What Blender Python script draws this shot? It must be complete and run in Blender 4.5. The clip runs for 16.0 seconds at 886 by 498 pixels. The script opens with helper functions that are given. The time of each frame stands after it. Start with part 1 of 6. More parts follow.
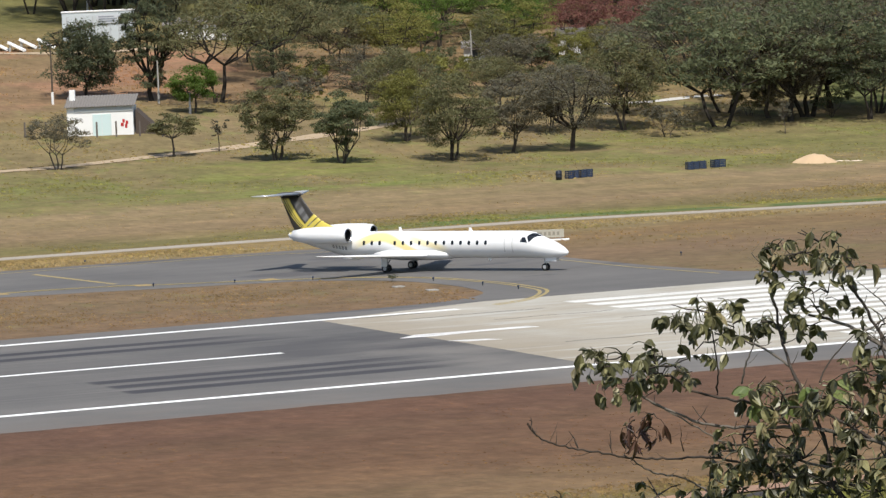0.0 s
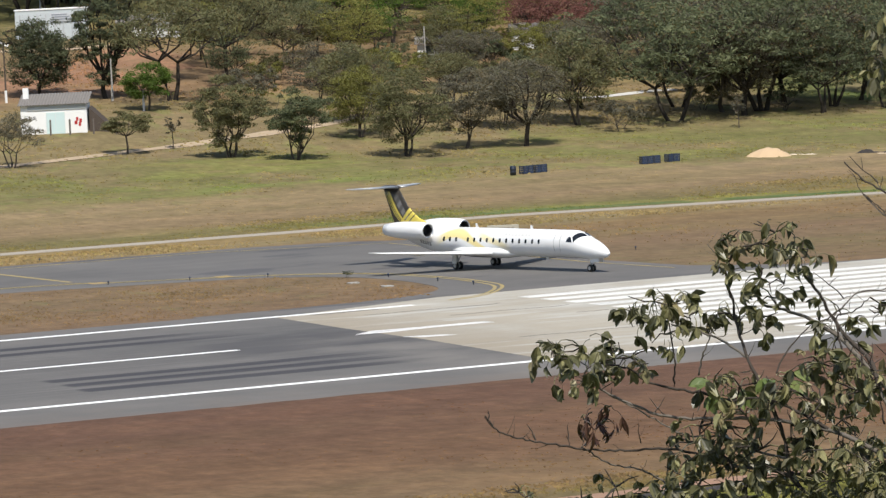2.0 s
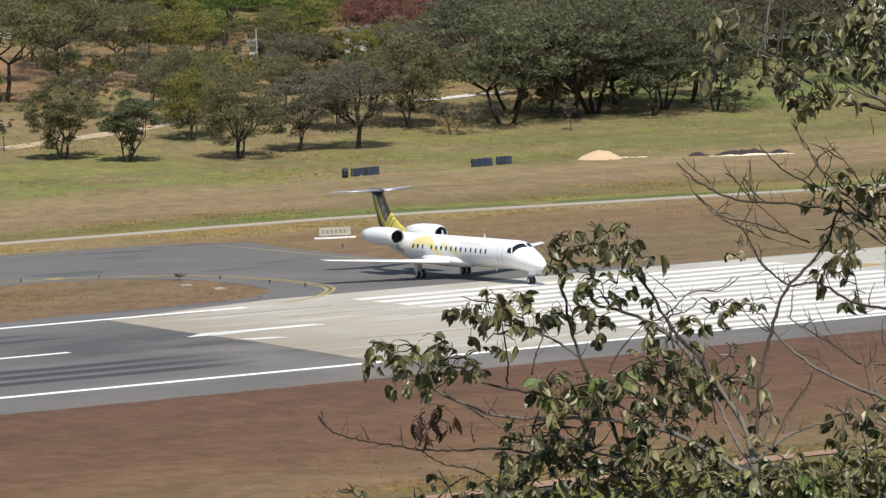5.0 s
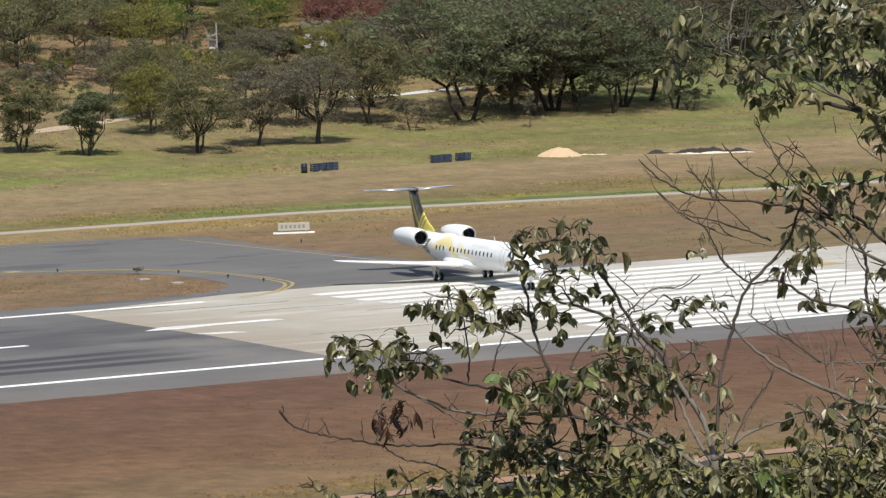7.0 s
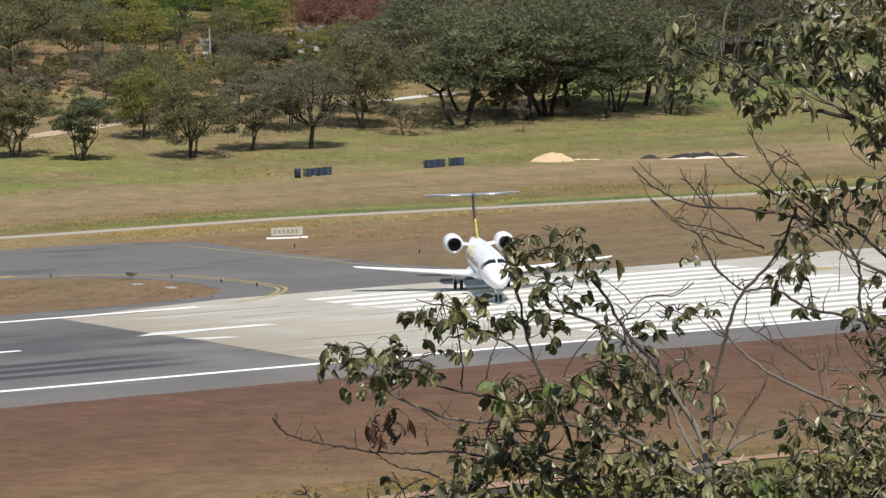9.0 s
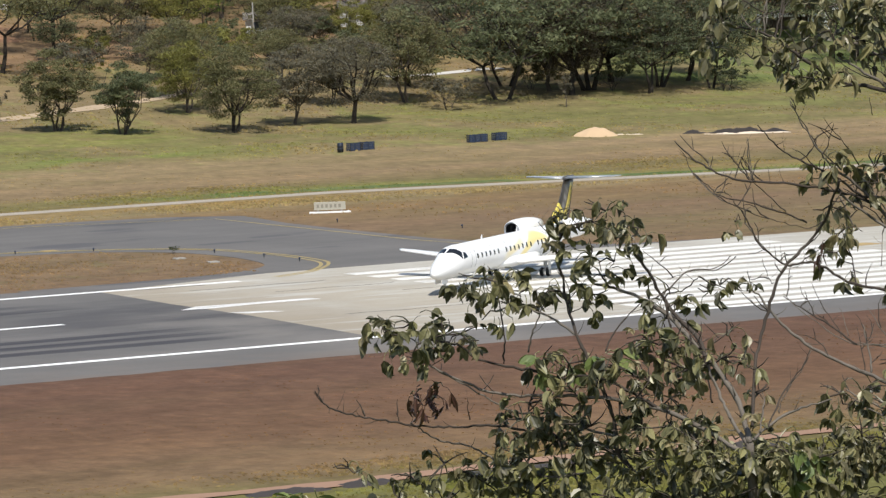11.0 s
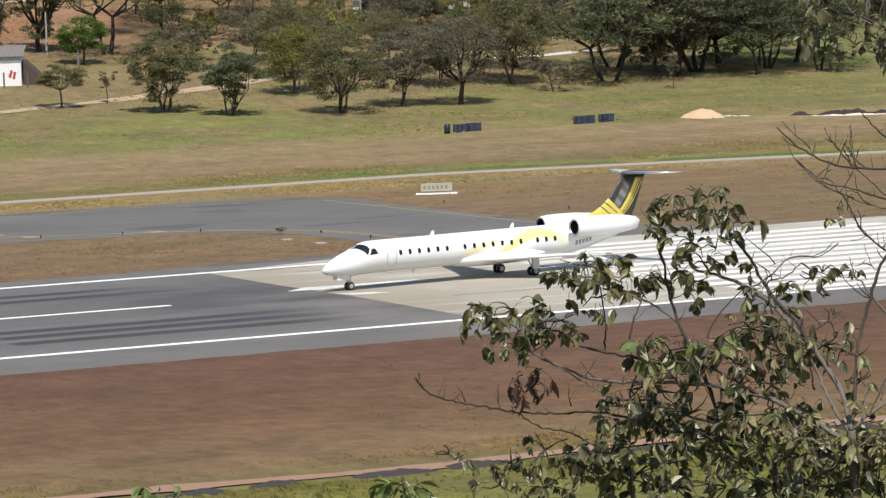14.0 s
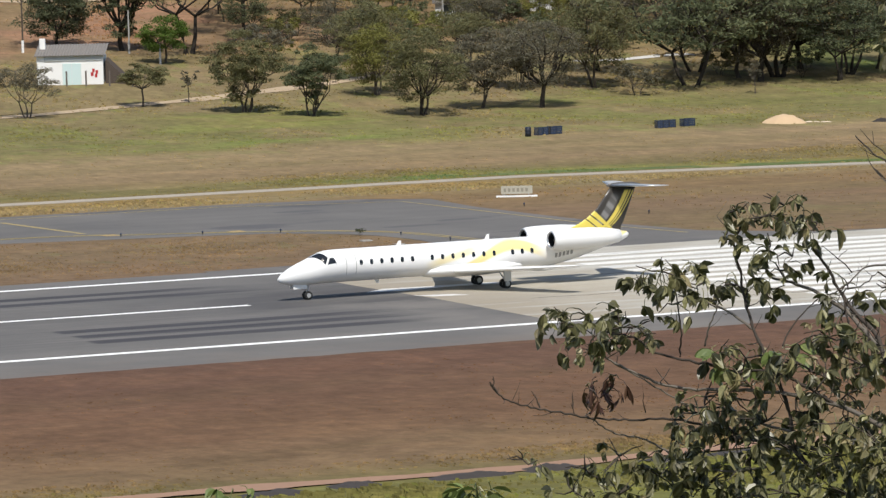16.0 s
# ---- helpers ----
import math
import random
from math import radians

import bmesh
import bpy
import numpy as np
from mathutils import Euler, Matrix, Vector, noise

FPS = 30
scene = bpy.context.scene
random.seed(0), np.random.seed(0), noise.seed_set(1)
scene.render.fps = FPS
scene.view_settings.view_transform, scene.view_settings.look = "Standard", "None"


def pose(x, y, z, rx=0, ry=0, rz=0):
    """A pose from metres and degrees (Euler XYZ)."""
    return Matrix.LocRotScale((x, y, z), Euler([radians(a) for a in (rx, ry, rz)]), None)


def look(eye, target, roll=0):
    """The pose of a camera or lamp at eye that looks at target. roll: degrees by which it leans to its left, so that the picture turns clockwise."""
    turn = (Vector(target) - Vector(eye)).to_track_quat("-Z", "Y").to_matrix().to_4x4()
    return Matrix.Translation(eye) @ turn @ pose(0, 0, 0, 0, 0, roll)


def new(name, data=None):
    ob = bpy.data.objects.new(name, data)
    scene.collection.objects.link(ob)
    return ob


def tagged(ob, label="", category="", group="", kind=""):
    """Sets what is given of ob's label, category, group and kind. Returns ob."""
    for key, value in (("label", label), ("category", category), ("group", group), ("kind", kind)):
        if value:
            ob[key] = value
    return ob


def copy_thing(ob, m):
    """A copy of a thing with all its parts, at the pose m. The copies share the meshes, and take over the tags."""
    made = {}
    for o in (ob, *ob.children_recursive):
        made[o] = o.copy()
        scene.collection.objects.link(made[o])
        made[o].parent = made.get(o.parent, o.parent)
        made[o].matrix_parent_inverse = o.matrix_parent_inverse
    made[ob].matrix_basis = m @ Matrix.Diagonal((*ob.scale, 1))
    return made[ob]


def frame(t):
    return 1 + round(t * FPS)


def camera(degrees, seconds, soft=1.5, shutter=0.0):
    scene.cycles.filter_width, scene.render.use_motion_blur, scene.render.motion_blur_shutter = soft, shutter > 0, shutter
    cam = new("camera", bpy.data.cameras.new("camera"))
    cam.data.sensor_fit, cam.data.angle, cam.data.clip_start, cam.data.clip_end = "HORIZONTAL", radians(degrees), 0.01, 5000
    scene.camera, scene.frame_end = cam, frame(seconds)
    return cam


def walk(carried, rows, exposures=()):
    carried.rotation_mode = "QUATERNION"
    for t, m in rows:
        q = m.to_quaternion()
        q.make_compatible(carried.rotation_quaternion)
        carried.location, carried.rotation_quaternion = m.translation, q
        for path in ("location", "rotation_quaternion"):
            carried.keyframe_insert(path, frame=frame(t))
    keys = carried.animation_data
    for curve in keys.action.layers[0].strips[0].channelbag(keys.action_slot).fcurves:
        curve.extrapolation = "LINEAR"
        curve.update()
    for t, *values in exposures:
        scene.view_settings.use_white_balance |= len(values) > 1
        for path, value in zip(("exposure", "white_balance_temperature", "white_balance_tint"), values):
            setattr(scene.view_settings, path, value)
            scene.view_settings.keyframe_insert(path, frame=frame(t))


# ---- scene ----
# World: x runs along the runway, y across it and away from the viewer, z up; the runway lies at z = 0.
cam = camera(11.23, 16.0, soft=1.4)
# seconds, sideways drift, height, bearing, dip and lean of the carried camera
PATH = [
    (0.0, 0.023, 26.489, 25.394, 3.719, -2.477),
    (0.5, 0.022, 26.491, 25.432, 3.746, -2.686),
    (1.0, 0.020, 26.488, 25.578, 3.718, -2.567),
    (1.5, 0.014, 26.483, 25.761, 3.747, -2.765),
    (2.0, 0.011, 26.479, 25.968, 3.796, -2.801),
    (2.5, 0.004, 26.478, 26.268, 3.836, -2.595),
    (3.0, 0.010, 26.477, 26.626, 3.883, -2.682),
    (3.5, 0.019, 26.481, 27.180, 3.799, -2.949),
    (4.0, 0.019, 26.481, 27.642, 3.759, -3.042),
    (4.5, -0.000, 26.463, 27.904, 3.813, -2.680),
    (5.0, -0.000, 26.470, 28.110, 3.865, -2.618),
    (7.5, -0.028, 26.470, 28.732, 3.941, -2.132),
    (8.0, -0.016, 26.475, 28.797, 3.863, -2.183),
    (10.5, -0.042, 26.482, 28.343, 4.063, -2.105),
    (11.0, -0.022, 26.477, 28.168, 4.180, -2.102),
    (11.5, -0.003, 26.480, 28.013, 4.205, -2.134),
    (12.0, 0.001, 26.480, 27.757, 4.203, -2.234),
    (12.5, -0.007, 26.480, 27.544, 4.306, -2.198),
    (13.0, 0.015, 26.491, 27.309, 4.358, -2.186),
    (13.5, 0.032, 26.496, 27.042, 4.313, -2.189),
    (14.0, 0.019, 26.493, 26.797, 4.369, -2.114),
    (14.5, 0.030, 26.499, 26.580, 4.271, -2.032),
    (15.0, 0.047, 26.512, 26.233, 4.215, -2.015),
    (15.5, 0.051, 26.510, 26.005, 4.233, -1.793),
    (16.0, 0.044, 26.500, 25.782, 4.308, -1.562),
]
# seconds, place of the nose on the ground and heading of the airliner
TAXI = [
    (0.0, 169.39, 332.56, -57.59),
    (1.5, 169.97, 321.88, -72.89),
    (2.5, 170.01, 315.45, -79.83),
    (3.5, 169.89, 309.36, -84.99),
    (5.0, 169.29, 300.47, -90.14),
    (7.5, 165.26, 287.90, -101.94),
    (8.0, 164.08, 286.79, -105.90),
    (10.5, 152.85, 281.85, -133.71),
    (11.0, 148.63, 279.27, -140.59),
    (11.5, 145.16, 278.42, -146.95),
    (12.0, 142.41, 279.25, -153.87),
    (12.5, 139.36, 279.26, -159.96),
    (13.5, 135.03, 281.17, -168.21),
    (14.5, 130.11, 281.28, -173.58),
    (16.0, 123.63, 282.05, -177.56),
]


def eye_of(row):
    t, side, high, bearing, dip, lean = row
    b, d = radians(bearing), radians(dip)
    a = radians(26.807)
    eye = Vector((side * math.cos(a), side * math.sin(a), high))
    way = Vector((math.sin(b) * math.cos(d), math.cos(b) * math.cos(d), -math.sin(d)))
    return look(eye, eye + way * 100, lean)


walk(cam, [(r[0], eye_of(r)) for r in PATH], [(0.0, 0.26), (13.0, 0.25), (14.5, 0.22), (16.0, 0.15)])

# ---- light: a high clear sun from behind the viewer ----
SUN_HIGH, SUN_FROM = 58.0, 198.0
world = bpy.data.worlds.new("sky")
scene.world = world
world.use_nodes = True
wn = world.node_tree.nodes
sky = wn.new("ShaderNodeTexSky")
sky.sky_type, sky.sun_disc = "NISHITA", False
sky.sun_elevation, sky.sun_rotation = radians(SUN_HIGH), radians(SUN_FROM)
world.node_tree.links.new(sky.outputs[0], wn["Background"].inputs[0])
wn["Background"].inputs[1].default_value = 0.105
sun = new("sun", bpy.data.lights.new("sun", "SUN"))
sun.data.energy, sun.data.angle, sun.data.color = 4.2, radians(0.53), (1.0, 0.95, 0.87)
sb, se = radians(SUN_FROM), radians(SUN_HIGH)
sun.matrix_world = look((math.sin(sb) * math.cos(se) * 50, math.cos(sb) * math.cos(se) * 50, 80 + math.sin(se) * 50), (0, 0, 80))


# ---- materials ----
class Mat:
    """A small wrapper that strings shader nodes together."""

    def __init__(self, name, rough=0.8, metal=0.0, spec=0.5):
        self.m = bpy.data.materials.new(name)
        self.m.use_nodes = True
        self.t = self.m.node_tree
        self.b = self.t.nodes["Principled BSDF"]
        self.b.inputs["Roughness"].default_value = rough
        self.b.inputs["Metallic"].default_value = metal
        self.b.inputs["Specular IOR Level"].default_value = spec
        self.co = self.t.nodes.new("ShaderNodeTexCoord").outputs["Object"]

    def put(self, sock, v):
        if isinstance(v, bpy.types.NodeSocket):
            self.t.links.new(v, sock)
        elif isinstance(v, tuple) and len(v) == 3 and sock.type == "RGBA":
            sock.default_value = (*v, 1)
        else:
            sock.default_value = v

    def math(self, op, a, b=0.0, c=0.0, clamp=False):
        n = self.t.nodes.new("ShaderNodeMath")
        n.operation, n.use_clamp = op, clamp
        for s, v in zip(n.inputs, (a, b, c)):
            self.put(s, v)
        return n.outputs[0]

    def axes(self, co=None):
        n = self.t.nodes.new("ShaderNodeSeparateXYZ")
        self.put(n.inputs[0], co or self.co)
        return n.outputs

    def scaled(self, s, co=None, at=(0, 0, 0)):
        n = self.t.nodes.new("ShaderNodeMapping")
        self.put(n.inputs[0], co or self.co)
        n.inputs["Scale"].default_value = s
        n.inputs["Location"].default_value = at
        return n.outputs[0]

    def noise(self, scale, detail=4.0, co=None, rough=0.55, lo=None, hi=None):
        n = self.t.nodes.new("ShaderNodeTexNoise")
        self.put(n.inputs["Vector"], co or self.co)
        n.inputs["Scale"].default_value, n.inputs["Detail"].default_value = scale, detail
        n.inputs["Roughness"].default_value = rough
        return n.outputs["Fac"] if lo is None else self.step(n.outputs["Fac"], lo, hi)

    def step(self, v, lo, hi, a=0.0, b=1.0):
        n = self.t.nodes.new("ShaderNodeMapRange")
        n.interpolation_type = "SMOOTHSTEP"
        for s, x in zip(n.inputs, (v, lo, hi, a, b)):
            self.put(s, x)
        return n.outputs[0]

    def band(self, v, a, b, soft):
        return self.math("MULTIPLY", self.step(v, a - soft, a + soft), self.step(v, b - soft, b + soft, 1.0, 0.0))

    def mix(self, f, a, b, how="MIX"):
        n = self.t.nodes.new("ShaderNodeMix")
        n.data_type, n.blend_type = "RGBA", how
        self.put(n.inputs[0], f), self.put(n.inputs[6], a), self.put(n.inputs[7], b)
        return n.outputs[2]

    def ramp(self, v, stops):
        n = self.t.nodes.new("ShaderNodeValToRGB")
        self.put(n.inputs[0], v)
        e = n.color_ramp.elements
        while len(e) < len(stops):
            e.new(0.5)
        for el, (p, c) in zip(e, sorted(stops)):
            el.position, el.color = p, (*c, 1)
        return n.outputs[0]

    def random(self):
        return self.t.nodes.new("ShaderNodeObjectInfo").outputs["Random"]

    def island(self):
        return self.t.nodes.new("ShaderNodeNewGeometry").outputs["Random Per Island"]

    def bump(self, h, strength=0.3, far=0.02):
        n = self.t.nodes.new("ShaderNodeBump")
        n.inputs["Strength"].default_value, n.inputs["Distance"].default_value = strength, far
        self.put(n.inputs["Height"], h)
        self.t.links.new(n.outputs[0], self.b.inputs["Normal"])

    def colour(self, c):
        self.put(self.b.inputs["Base Color"], c)
        return self

    def done(self):
        return self.m


def plain(name, c, rough=0.7, metal=0.0, vary=0.15, scale=3.0, spec=0.5):
    """A paint or solid with faint grime at two scales."""
    m = Mat(name, rough, metal, spec)
    big = m.noise(scale, 4)
    fine = m.noise(scale * 9, 3)
    f = m.math("ADD", m.math("MULTIPLY", big, 0.6), m.math("MULTIPLY", fine, 0.4))
    m.colour(m.mix(f, tuple(x * (1 - vary) for x in c), tuple(min(1, x * (1 + vary)) for x in c)))
    return m.done()


def ground_material(blades=False):
    m = Mat("grass_blades" if blades else "earth_and_grass", 0.95, spec=0.1)
    x, y, z = m.axes()
    wob = m.math("SUBTRACT", m.noise(0.06, 6, rough=0.65), 0.5)
    fine = m.math("SUBTRACT", m.noise(0.5, 5), 0.5)
    yy = m.math("ADD", y, m.math("ADD", m.math("MULTIPLY", wob, 14.0), m.math("MULTIPLY", fine, 3.0)))
    stretched = m.scaled((0.25, 1.0, 1.0))
    f = m.math("DIVIDE", m.math("SUBTRACT", yy, 150.0), 600.0)
    red, rust = (0.136, 0.079, 0.047), (0.117, 0.067, 0.046)
    tan, straw, olive = (0.215, 0.155, 0.085), (0.225, 0.175, 0.098), (0.150, 0.128, 0.058)

    def at(v):
        return (v - 150.0) / 600.0

    base = m.ramp(f, [(at(150), (0.10, 0.11, 0.03)), (at(187), (0.13, 0.115, 0.045)), (at(196), (0.17, 0.115, 0.065)), (at(215), red),
                      (at(243), rust), (at(252), rust), (at(312), (0.17, 0.114, 0.069)), (at(336), (0.165, 0.117, 0.069)), (at(352), (0.175, 0.118, 0.072)),
                      (at(378), (0.19, 0.13, 0.066)), (at(384), straw), (at(393), (0.23, 0.165, 0.075)), (at(404), (0.145, 0.12, 0.055)),
                      (at(418), (0.215, 0.155, 0.088)), (at(442), (0.25, 0.185, 0.105)), (at(450), (0.166, 0.146, 0.063)), (at(475), (0.155, 0.138, 0.06)), (at(500), (0.185, 0.148, 0.075)),
                      (at(540), (0.188, 0.145, 0.072)), (at(556), (0.21, 0.138, 0.08)), (at(600), (0.20, 0.14, 0.075)), (at(640), (0.14, 0.13, 0.05))])
    # living green in patches that follow the wetter strips
    g = m.noise(0.11, 6, stretched, 0.62, 0.50, 0.66)
    strip = m.math("MULTIPLY", m.band(yy, 452, 490, 8), m.math("MULTIPLY", m.step(x, 170, 215, 0.55, 0.9), m.step(x, 248, 282, 1.0, 0.65)))
    swing = m.math("MULTIPLY", m.math("MINIMUM", m.math("MAXIMUM", m.math("SUBTRACT", x, 201.0), 0.0), 50.0), 0.29)
    yr = m.math("ADD", m.math("ADD", y, swing), m.math("MULTIPLY", fine, 2.5))
    road = m.math("MULTIPLY", m.band(yr, 400.0, 409, 2), m.step(x, 165, 205, 0.2, 0.65))
    right = m.math("MULTIPLY", m.band(y, 497, 560, 8), m.step(x, 294, 312))
    near = m.math("MULTIPLY", m.step(yy, 194, 184), 0.6)
    left = m.math("MULTIPLY", m.band(y, 455, 480, 6), m.step(x, 215, 190, 0.0, 0.45))
    wet = m.math("MAXIMUM", m.math("MAXIMUM", strip, road), m.math("MAXIMUM", right, m.math("MAXIMUM", near, left)))
    gm = m.math("MULTIPLY", wet, m.math("ADD", m.math("MULTIPLY", g, 0.8), 0.14), clamp=True)
    gm = m.math("MAXIMUM", gm, m.math("MULTIPLY", right, m.noise(0.05, 4, None, 0.5, 0.30, 0.60)))
    gm = m.math("MAXIMUM", gm, m.math("MULTIPLY", road, m.noise(0.2, 4, None, 0.5, 0.30, 0.62)))
    green = m.mix(m.noise(0.8, 4), (0.112, 0.132, 0.036), (0.225, 0.232, 0.064))
    col = m.mix(gm, base, green)
    lush = m.math("MULTIPLY", m.math("MULTIPLY", m.band(yr, 400.0, 404.5, 0.8), m.step(x, 178, 196)), m.noise(0.16, 4, None, 0.5, 0.30, 0.5))
    lush = m.math("MAXIMUM", m.math("MULTIPLY", lush, 0.8), m.math("MULTIPLY", right, 0.55))
    col = m.mix(lush, col, (0.072, 0.122, 0.045))
    patchy = m.math("MULTIPLY", m.math("MULTIPLY", m.band(yy, 452, 464, 3), m.band(x, 176, 216, 8)), m.noise(0.14, 5, stretched, 0.6, 0.40, 0.6))
    col = m.mix(m.math("MULTIPLY", patchy, 0.75), col, (0.17, 0.205, 0.055))
    # sparse olive in the dry field, bare red scars, worn pale earth
    far = m.step(y, 246, 315, 0.25, 1.0)
    ol = m.math("MULTIPLY", m.math("MULTIPLY", m.noise(0.045, 7, stretched, 0.65, 0.48, 0.70), 0.5), far)
    col = m.mix(ol, col, (0.15, 0.13, 0.055))
    bare = m.math("MULTIPLY", m.math("MULTIPLY", m.noise(0.05, 5, None, 0.6, 0.45, 0.6), m.band(y, 545, 612, 10)), m.step(x, 262, 240))
    col = m.mix(bare, col, (0.26, 0.15, 0.092))
    pale = m.math("MULTIPLY", m.math("MULTIPLY", m.noise(0.16, 6, stretched, 0.6, 0.60, 0.75), 0.35), far)
    col = m.mix(pale, col, (0.29, 0.21, 0.13))
    slope = m.band(y, 442, 548, 6)
    dry = m.math("MULTIPLY", m.noise(0.085, 7, m.scaled((0.7, 0.5, 1.0), at=(11, 3, 0)), 0.68, 0.47, 0.60), slope)
    col = m.mix(m.math("MULTIPLY", dry, 0.6), col, (0.215, 0.158, 0.09))
    lumps = m.math("MULTIPLY", m.noise(0.22, 6, m.scaled((1.0, 0.5, 1.0), at=(2, 8, 0)), 0.65, 0.52, 0.64), slope)
    col = m.mix(m.math("MULTIPLY", lumps, 0.5), col, (0.17, 0.185, 0.06))
    weeds = m.math("MULTIPLY", m.noise(0.24, 6, m.scaled((1.0, 0.5, 1.0), at=(7, 1, 0)), 0.65, 0.54, 0.66), m.band(y, 314, 343, 5))
    col = m.mix(m.math("MULTIPLY", weeds, 0.45), col, (0.15, 0.14, 0.065))
    drift = m.noise(0.13, 6, m.scaled((0.45, 1.0, 1.0), at=(5, 2, 0)), 0.66)
    col = m.mix(0.6, col, m.ramp(drift, [(0.34, (0.80, 0.82, 0.78)), (0.5, (1.0, 1.0, 1.0)), (0.66, (1.22, 1.17, 1.1))]), "MULTIPLY")
    grain = m.noise(2.2, 6, None, 0.7)
    grit = m.noise(7.0, 4, m.scaled((0.5, 1, 1)), 0.7)
    col = m.mix(0.42, col, m.mix(grain, (0.35, 0.35, 0.35), (1.45, 1.45, 1.45)), "MULTIPLY")
    col = m.mix(0.12, col, m.mix(grit, (0.4, 0.4, 0.4), (1.5, 1.5, 1.5)), "MULTIPLY")
    clump = m.noise(0.9, 3, m.scaled((0.6, 1, 1)), 0.5, 0.60, 0.72)
    col = m.mix(m.math("MULTIPLY", clump, 0.18), col, (0.07, 0.065, 0.03))
    mott = m.noise(0.34, 7, m.scaled((1.0, 0.75, 1.0)), 0.72)
    col = m.mix(0.5, col, m.ramp(mott, [(0.30, (0.60, 0.60, 0.60)), (0.5, (1.0, 1.0, 1.0)), (0.70, (1.45, 1.43, 1.38))]), "MULTIPLY")
    speck = m.noise(0.95, 5, m.scaled((1.0, 0.6, 1.0)), 0.65)
    col = m.mix(0.45, col, m.ramp(speck, [(0.32, (0.62, 0.62, 0.6)), (0.5, (1.0, 1.0, 1.0)), (0.68, (1.4, 1.4, 1.36))]), "MULTIPLY")
    if blades:
        r = m.island()
        # random tone per tuft, lifted above the ground colour to offset the blades' shading
        col = m.mix(1.0, col, m.ramp(r, [(0.0, (1.15, 1.15, 1.05)), (0.5, (1.55, 1.52, 1.4)), (0.9, (1.85, 1.8, 1.6)), (1.0, (1.5, 1.7, 1.15))]), "MULTIPLY")
    m.colour(col)
    m.bump(m.noise(1.3, 6), 0.35, 0.2)
    return m.done()


def asphalt_material(name, base=0.105, seed=0.0):
    m = Mat(name, 0.85, spec=0.25)
    x, y, z = m.axes()
    long = m.scaled((0.045, 0.24, 1.0), at=(seed, seed, 0))
    streak = m.noise(1.0, 5, long, 0.6)
    blotch = m.noise(0.13, 7, m.scaled((0.8, 0.5, 1.0)), 0.68)
    c = m.ramp(m.math("ADD", m.math("MULTIPLY", streak, 0.4), m.math("MULTIPLY", blotch, 0.6)),
               [(0.3, (base * 0.80, base * 0.77, base * 0.74)), (0.5, (base * 1.03, base * 0.98, base * 0.92)), (0.7, (base * 1.30, base * 1.23, base * 1.14))])
    c = m.mix(0.35, c, m.mix(m.noise(6.0, 5), (0.6, 0.6, 0.6), (1.4, 1.4, 1.4)), "MULTIPLY")
    return m, c


def runway_asphalt():
    m, c = asphalt_material("runway_asphalt", 0.130)
    x, y, z = m.axes()
    # rubber laid down along the wheel paths where aircraft touch down
    wave = m.math("MULTIPLY", m.math("SUBTRACT", m.noise(0.05, 3), 0.5), 0.8)
    yw = m.math("ADD", y, wave)
    rub = m.noise(1.0, 4, m.scaled((0.05, 1.3, 1), at=(3, 0, 0)), 0.6, 0.36, 0.66)
    f = m.math("MULTIPLY", m.math("MULTIPLY", rub, m.band(yw, 262, 298, 3.0)), m.math("MULTIPLY", m.step(x, 150, 126), 0.26))
    tail = m.step(m.math("ADD", x, m.math("MULTIPLY", rub, 5.0)), 133, 123)
    for lo, hi, x0 in ((269.7, 271.9, 103.1), (265.9, 268.1, 103.0), (262.0, 264.2, 102.5), (291.3, 293.5, -2000.0), (295.5, 297.6, -2000.0)):
        lane = m.math("MULTIPLY", m.band(yw, lo, hi, 0.3), m.math("MULTIPLY", m.step(x, x0 - 0.4, x0 + 0.4), tail))
        f = m.math("MAXIMUM", f, m.math("MULTIPLY", lane, m.math("ADD", 0.78, m.math("MULTIPLY", rub, 0.15))))
    smudge = m.math("MULTIPLY", m.math("MULTIPLY", m.band(x, 118, 136, 6), m.band(y, 268, 297, 5)), m.noise(1.0, 5, m.scaled((0.06, 0.2, 1)), 0.6, 0.34, 0.62))
    f = m.math("MAXIMUM", f, m.math("MULTIPLY", smudge, 0.6))
    c = m.mix(f, c, (0.040, 0.039, 0.045))
    worn = m.math("MULTIPLY", m.math("MULTIPLY", m.band(x, 125, 140, 4), m.step(y, 292, 270)), m.noise(0.15, 5, None, 0.6, 0.35, 0.65))
    c = m.mix(m.math("MULTIPLY", worn, 0.6), c, (0.20, 0.185, 0.165))
    # browner dust towards the verge
    dust = m.math("MULTIPLY", m.step(y, 253.5, 247.0), m.noise(0.2, 4, None, 0.6, 0.3, 0.7))
    c = m.mix(m.math("MULTIPLY", dust, 0.5), c, (0.17, 0.14, 0.115))
    m.colour(c)
    return m.done()


def taxiway_asphalt():
    m, c = asphalt_material("taxiway_asphalt", 0.125, 7.0)
    patch = m.noise(0.14, 4, m.scaled((0.5, 1.0, 1)), 0.5, 0.60, 0.66)
    m.colour(m.mix(m.math("MULTIPLY", patch, 0.5), c, (0.06, 0.06, 0.07)))
    return m.done()


